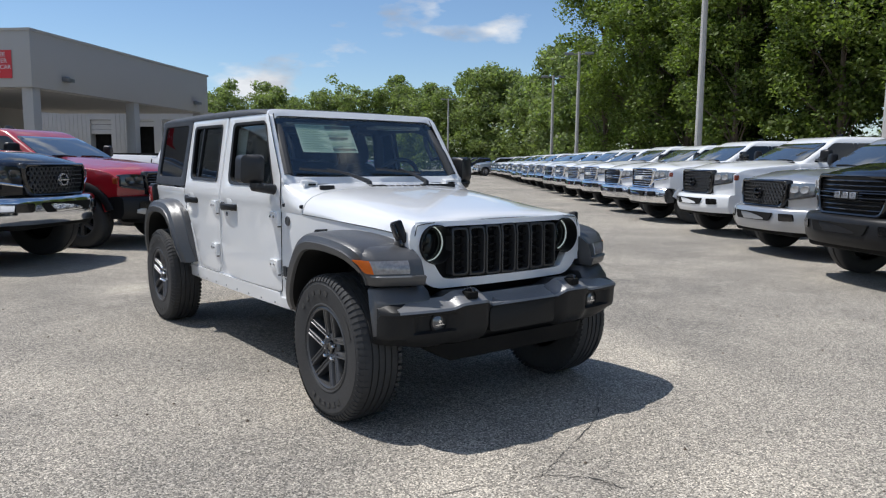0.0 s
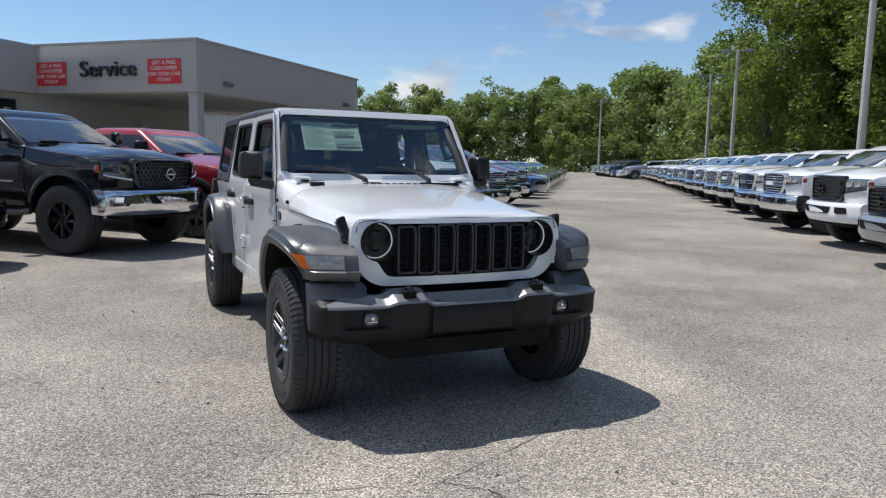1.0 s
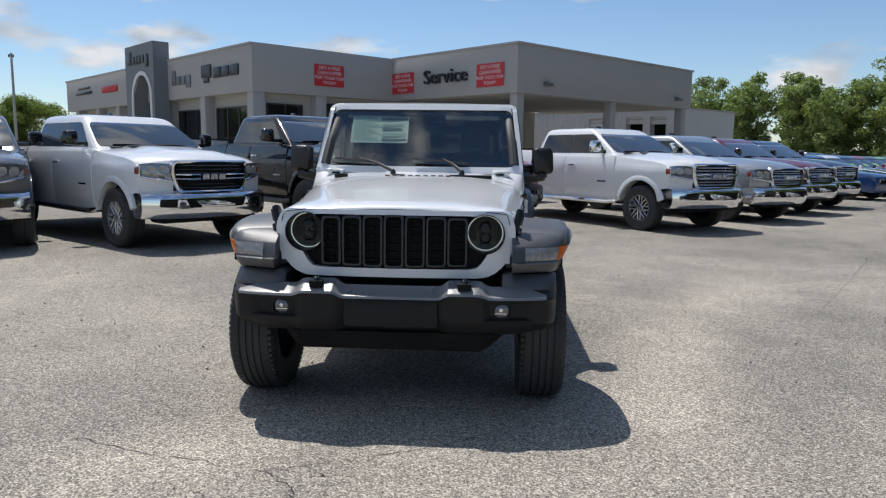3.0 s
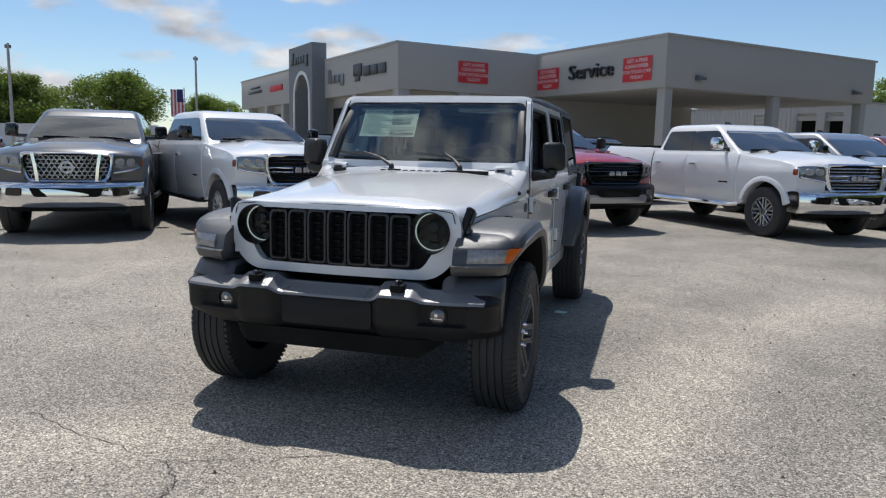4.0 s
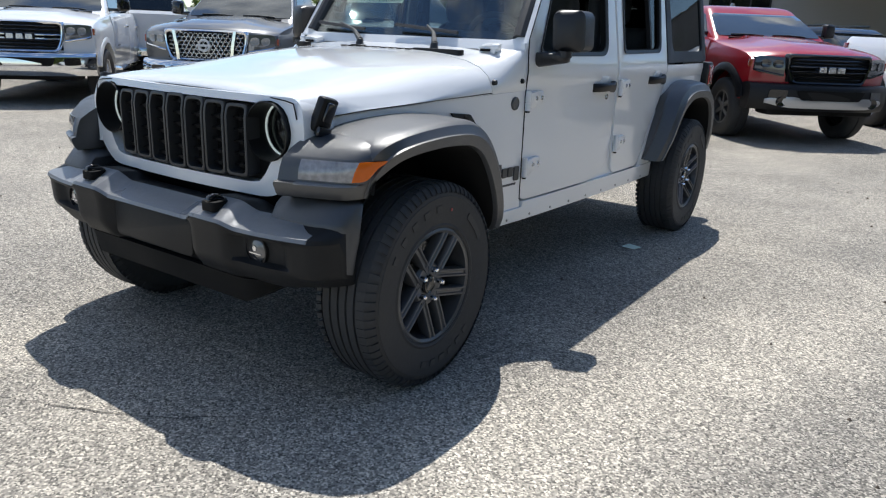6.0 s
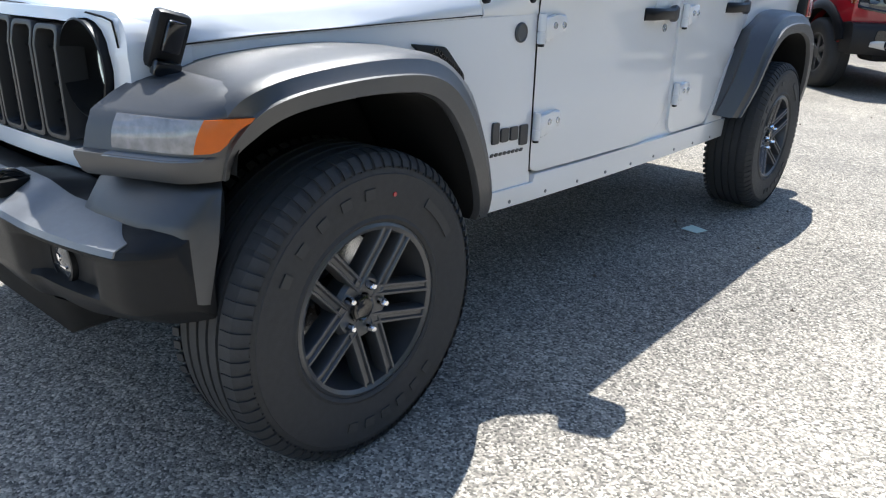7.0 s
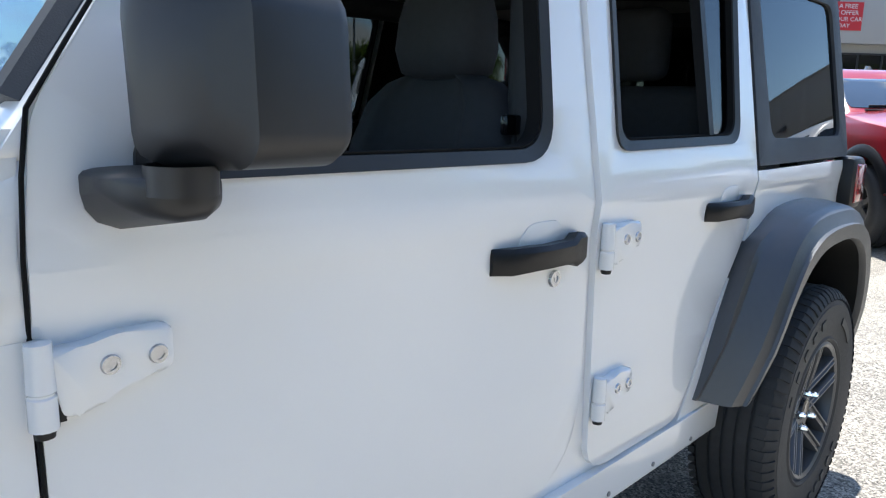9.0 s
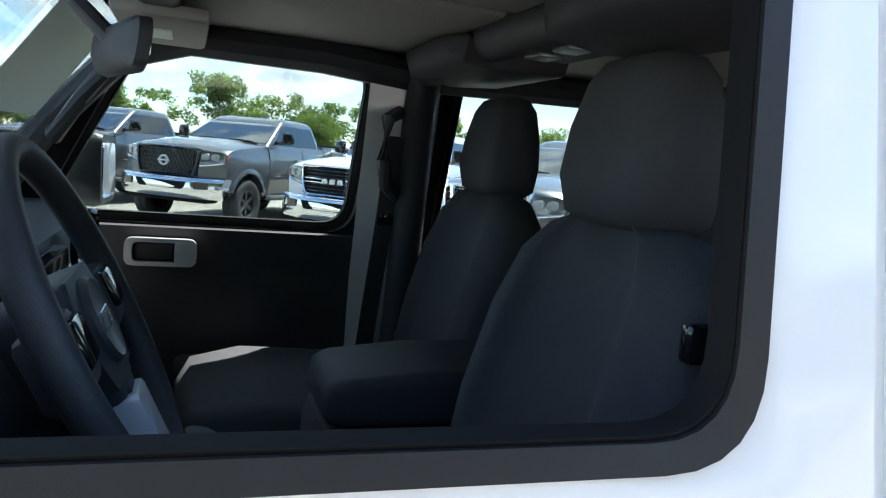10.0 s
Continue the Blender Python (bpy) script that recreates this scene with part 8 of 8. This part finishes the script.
# inner door panels
for s in (1, -1):
    dp = side_panel("door_panel", rpoly([(0.96, 0.56), (1.80, 0.56), (1.79, 1.195), (1.00, 1.195)], 0.06), (), s, SOFT_BLACK, 0.05, off=-0.035, bev=0.012)
    if s < 0:
        bm = BM()
        box(bm, 0.585, 0.64, 1.30, 1.72, 0.845, 0.895, bev=0.018, seg=3)
        part("door_armrest", sided(bm, s), SOFT_BLACK, dp)
        bm = BM()
        pr = rpoly([(1.180, 1.105), (1.340, 1.105), (1.340, 1.171), (1.180, 1.171)], 0.02, 4)
        pi = rpoly([(1.197, 1.115), (1.310, 1.115), (1.310, 1.161), (1.197, 1.161)], 0.015, 4)
        rows = [[Vector((0.70, *p)), Vector((0.630, *p)), Vector((0.630, *q)), Vector((0.70, *q))] for p, q in zip(pr + pr[:1], pi + pi[:1])]
        loft(bm, rows, caps=False)
        dh = part("inner_handle", sided(bm, s), BRIGHT_TRIM, dp, "satin silver inner door handle")
        bm = BM()
        box(bm, 0.640, 0.70, 1.200, 1.285, 1.118, 1.158, bev=0.006)
        part("handle_lever", sided(bm, s), SOFT_BLACK, dh)
        bm = BM()
        box(bm, 0.628, 0.65, 1.290, 1.315, 1.109, 1.165, bev=0.004)
        part("handle_tip", sided(bm, s), BRIGHT_TRIM, dh)
    # B and C pillar padding, roll bar
    bm = BM()
    tube(bm, [(0.60, 1.83, 0.55), (0.605, 1.845, 1.1), (0.595, 1.85, 1.52), (0.56, 1.85, 1.62), (0.45, 1.85, 1.648)], 0.042, 12)
    rl = part("roll_bar", sided(bm, s), SOFT_BLACK, jeep, smooth=60)
    bm = BM()
    tube(bm, [(0.60, 1.86, 1.615), (0.60, 1.60, 1.635), (0.595, 1.30, 1.63), (0.615, 1.16, 1.58), (0.64, 1.02, 1.42), (0.655, 0.92, 1.27)], [0.045, 0.045, 0.04, 0.036, 0.034, 0.036], 10)
    part("pillar_padding", sided(bm, s), SOFT_BLACK, rl)
    bm = BM()
    tube(bm, [(0.60, 1.86, 1.615), (0.59, 2.5, 1.63), (0.58, 3.2, 1.62), (0.58, 3.4, 1.4), (0.60, 3.45, 0.9)], 0.04, 10)
    part("rear_bar", sided(bm, s), SOFT_BLACK, rl)
    if s < 0:
        bm = BM()
        tube(bm, [(0.60, 1.80, 1.52), (0.55, 1.76, 1.50), (0.545, 1.755, 1.40), (0.56, 1.77, 1.34), (0.60, 1.81, 1.31)], 0.018, 8)
        part("grab_handle", sided(bm, s), SOFT_BLACK, rl)
    bm = BM()
    tube(bm, [(0.625, 1.03, 1.40), (0.565, 1.04, 1.385), (0.555, 1.09, 1.47), (0.565, 1.14, 1.545), (0.62, 1.17, 1.56)], 0.017, 8)
    part("grab_handle", sided(bm, s), SOFT_BLACK, rl)
    # seat belt and its buckle tongue
    bm = BM()
    loft(bm, [[Vector((x - 0.004, y - 0.022, z)), Vector((x + 0.004, y - 0.022, z)), Vector((x + 0.004, y + 0.022, z)), Vector((x - 0.004, y + 0.022, z))] for x, y, z in ((0.575, 1.79 + 0.05 * (s > 0), 1.46), (0.60, 1.785 + 0.04 * (s > 0), 1.26), (0.625, 1.77 + 0.02 * (s > 0), 1.0), (0.64, 1.75, 0.70))])
    sb = part("seat_belt", sided(bm, s), SOFT_BLACK, jeep, "dark seat belt with metal tongue")
    bm = BM()
    box(bm, 0.595, 0.615, 1.765, 1.81, 1.235, 1.275, bev=0.006)
    part("belt_tongue", sided(bm, s), GLOSS_BLACK, sb)
    # white body pillar seen from inside
    bm = BM()
    loft(bm, [[Vector((XS(1.80, z) - 0.100, 1.718, z)), Vector((XS(1.80, z) - 0.045, 1.765, z)), Vector((XS(1.80, z) - 0.045, 1.90, z)), Vector((XS(1.80, z) - 0.10, 1.90, z))] for z in (0.55, 1.1, 1.62)])
    if s < 0:
        part("body_pillar", sided(bm, s), WHITE, jeep)
    else:
        bm.free()
for y in (1.85, 2.62):
    bm = BM()
    tube(bm, [(-0.56, y, 1.625), (-0.3, y, 1.648), (0.3, y, 1.648), (0.56, y, 1.625)], 0.042, 12)
    cb = part("cross_bar", bm, SOFT_BLACK, jeep, smooth=60)
    if y < 2:
        for q in (-1, 1):
            bm = BM()
            loft(bm, [[Vector((q * p[0], yy, p[1])) for p in rpoly([(a, 1.655), (b, 1.655), (b - 0.02, z), (a + 0.02, z)], 0.015, 3)] for yy, a, b, z in ((1.775, 0.20, 0.50, 1.625), (1.80, 0.15, 0.55, 1.602), (1.90, 0.14, 0.56, 1.590), (2.02, 0.15, 0.55, 1.600), (2.05, 0.20, 0.50, 1.63))])
            bmesh.ops.recalc_face_normals(bm, faces=bm.faces[:])
            part("speaker_pod", bm, SOFT_BLACK, cb, smooth=50)
bm = BM()
box(bm, -0.12, 0.12, 1.84, 2.0, 1.615, 1.655, bev=0.02, seg=3)
lp = part("dome_lamp", bm, SOFT_BLACK, jeep)
for x in (-0.045, 0.065):
    bm = BM()
    box(bm, x - 0.03, x + 0.03, 1.88, 1.93, 1.608, 1.617, bev=0.004)
    part("lamp_lens", bm, LETTER_GREY, lp)
# roof lining panels
for x0, x1 in ((-0.60, -0.02), (0.02, 0.60)):
    bm = BM()
    box(bm, x0, x1, 1.27, 1.82, 1.662, 1.686, bev=0.012)
    part("roof_lining", bm, LINER, jeep)
bm = BM()
box(bm, -0.60, 0.60, 1.90, 3.40, 1.662, 1.686, bev=0.012)
part("roof_lining", bm, LINER, jeep)
for s in (1, -1):
    bm = BM()
    box(bm, 0.16, 0.55, 1.175, 1.335, 1.602, 1.628, bev=0.012)
    vs_ = part("sun_visor", sided(bm, s), LINER, jeep)
    bm = BM()
    box(bm, 0.30, 0.42, 1.22, 1.27, 1.599, 1.602)
    part("visor_label", sided(bm, s), PAPER, vs_)
bm = BM()
box(bm, -0.62, 0.62, 1.215, 1.29, 1.62, 1.69, bev=0.015)
part("header_trim", bm, SOFT_BLACK, jeep)
# rear-view mirror
RM = Matrix.Translation((-0.01, 1.215, 1.528)) @ Matrix.Rotation(radians(18), 4, "Z") @ Matrix.Rotation(radians(-6), 4, "X")
bm = BM()
loft(bm, [[RM @ Vector((p[0], y, p[1])) for p in rpoly([(-w, -h), (w, -h), (w, h), (-w, h)], 0.03, 4)] for y, w, h in ((-0.03, 0.07, 0.02), (-0.012, 0.118, 0.036), (0.004, 0.123, 0.038))])
tube(bm, [RM @ Vector((0, -0.02, 0.01)), (-0.01, 1.15, 1.585), (-0.01, 1.165, 1.62)], 0.014, 8)
rv = part("rear_view_mirror", bm, SOFT_BLACK, jeep, smooth=45)
bm = BM()
prism(bm, rpoly([(-0.114, -0.031), (0.114, -0.031), (0.114, 0.031), (-0.114, 0.031)], 0.024, 4), "y", 0.004, 0.007)
for v in bm.verts:
    v.co = RM @ v.co
part("mirror_glass", bm, MIRROR, rv)

# small litter on the asphalt
bm = BM()
bm.faces.new([bm.verts.new(p) for p in ((0.74, 2.27, 0.004), (0.83, 2.25, 0.006), (0.85, 2.33, 0.005), (0.76, 2.36, 0.004))])
ex = bmesh.ops.extrude_face_region(bm, geom=bm.faces[:])
for v in ex["geom"]:
    if isinstance(v, bmesh.types.BMVert):
        v.co.z += 0.003
tagged(part("paper_scrap", bm, PAPER, smooth=0), "flattened white paper scrap on the asphalt", "litter")
rnd = random.Random(33)
bm = BM()
for k in range(260):
    x, y, r = rnd.uniform(-6, 8), rnd.uniform(-2.6, 8), rnd.uniform(0.004, 0.011)
    c = Vector((x, y, r * 0.5))
    top_v = bm.verts.new(c + Vector((0, 0, r)))
    ring_v = [bm.verts.new(c + Vector((r * rnd.uniform(0.8, 1.4) * math.cos(a), r * math.sin(a), -r * 0.4))) for a in (k + i * 1.2566 for i in range(5))]
    for i in range(5):
        bm.faces.new((top_v, ring_v[i], ring_v[(i + 1) % 5]))
tagged(part("loose_grit", bm, BARK, smooth=0), "scattered dark pebbles and grit on the asphalt", "pebbles", kind="stuff")
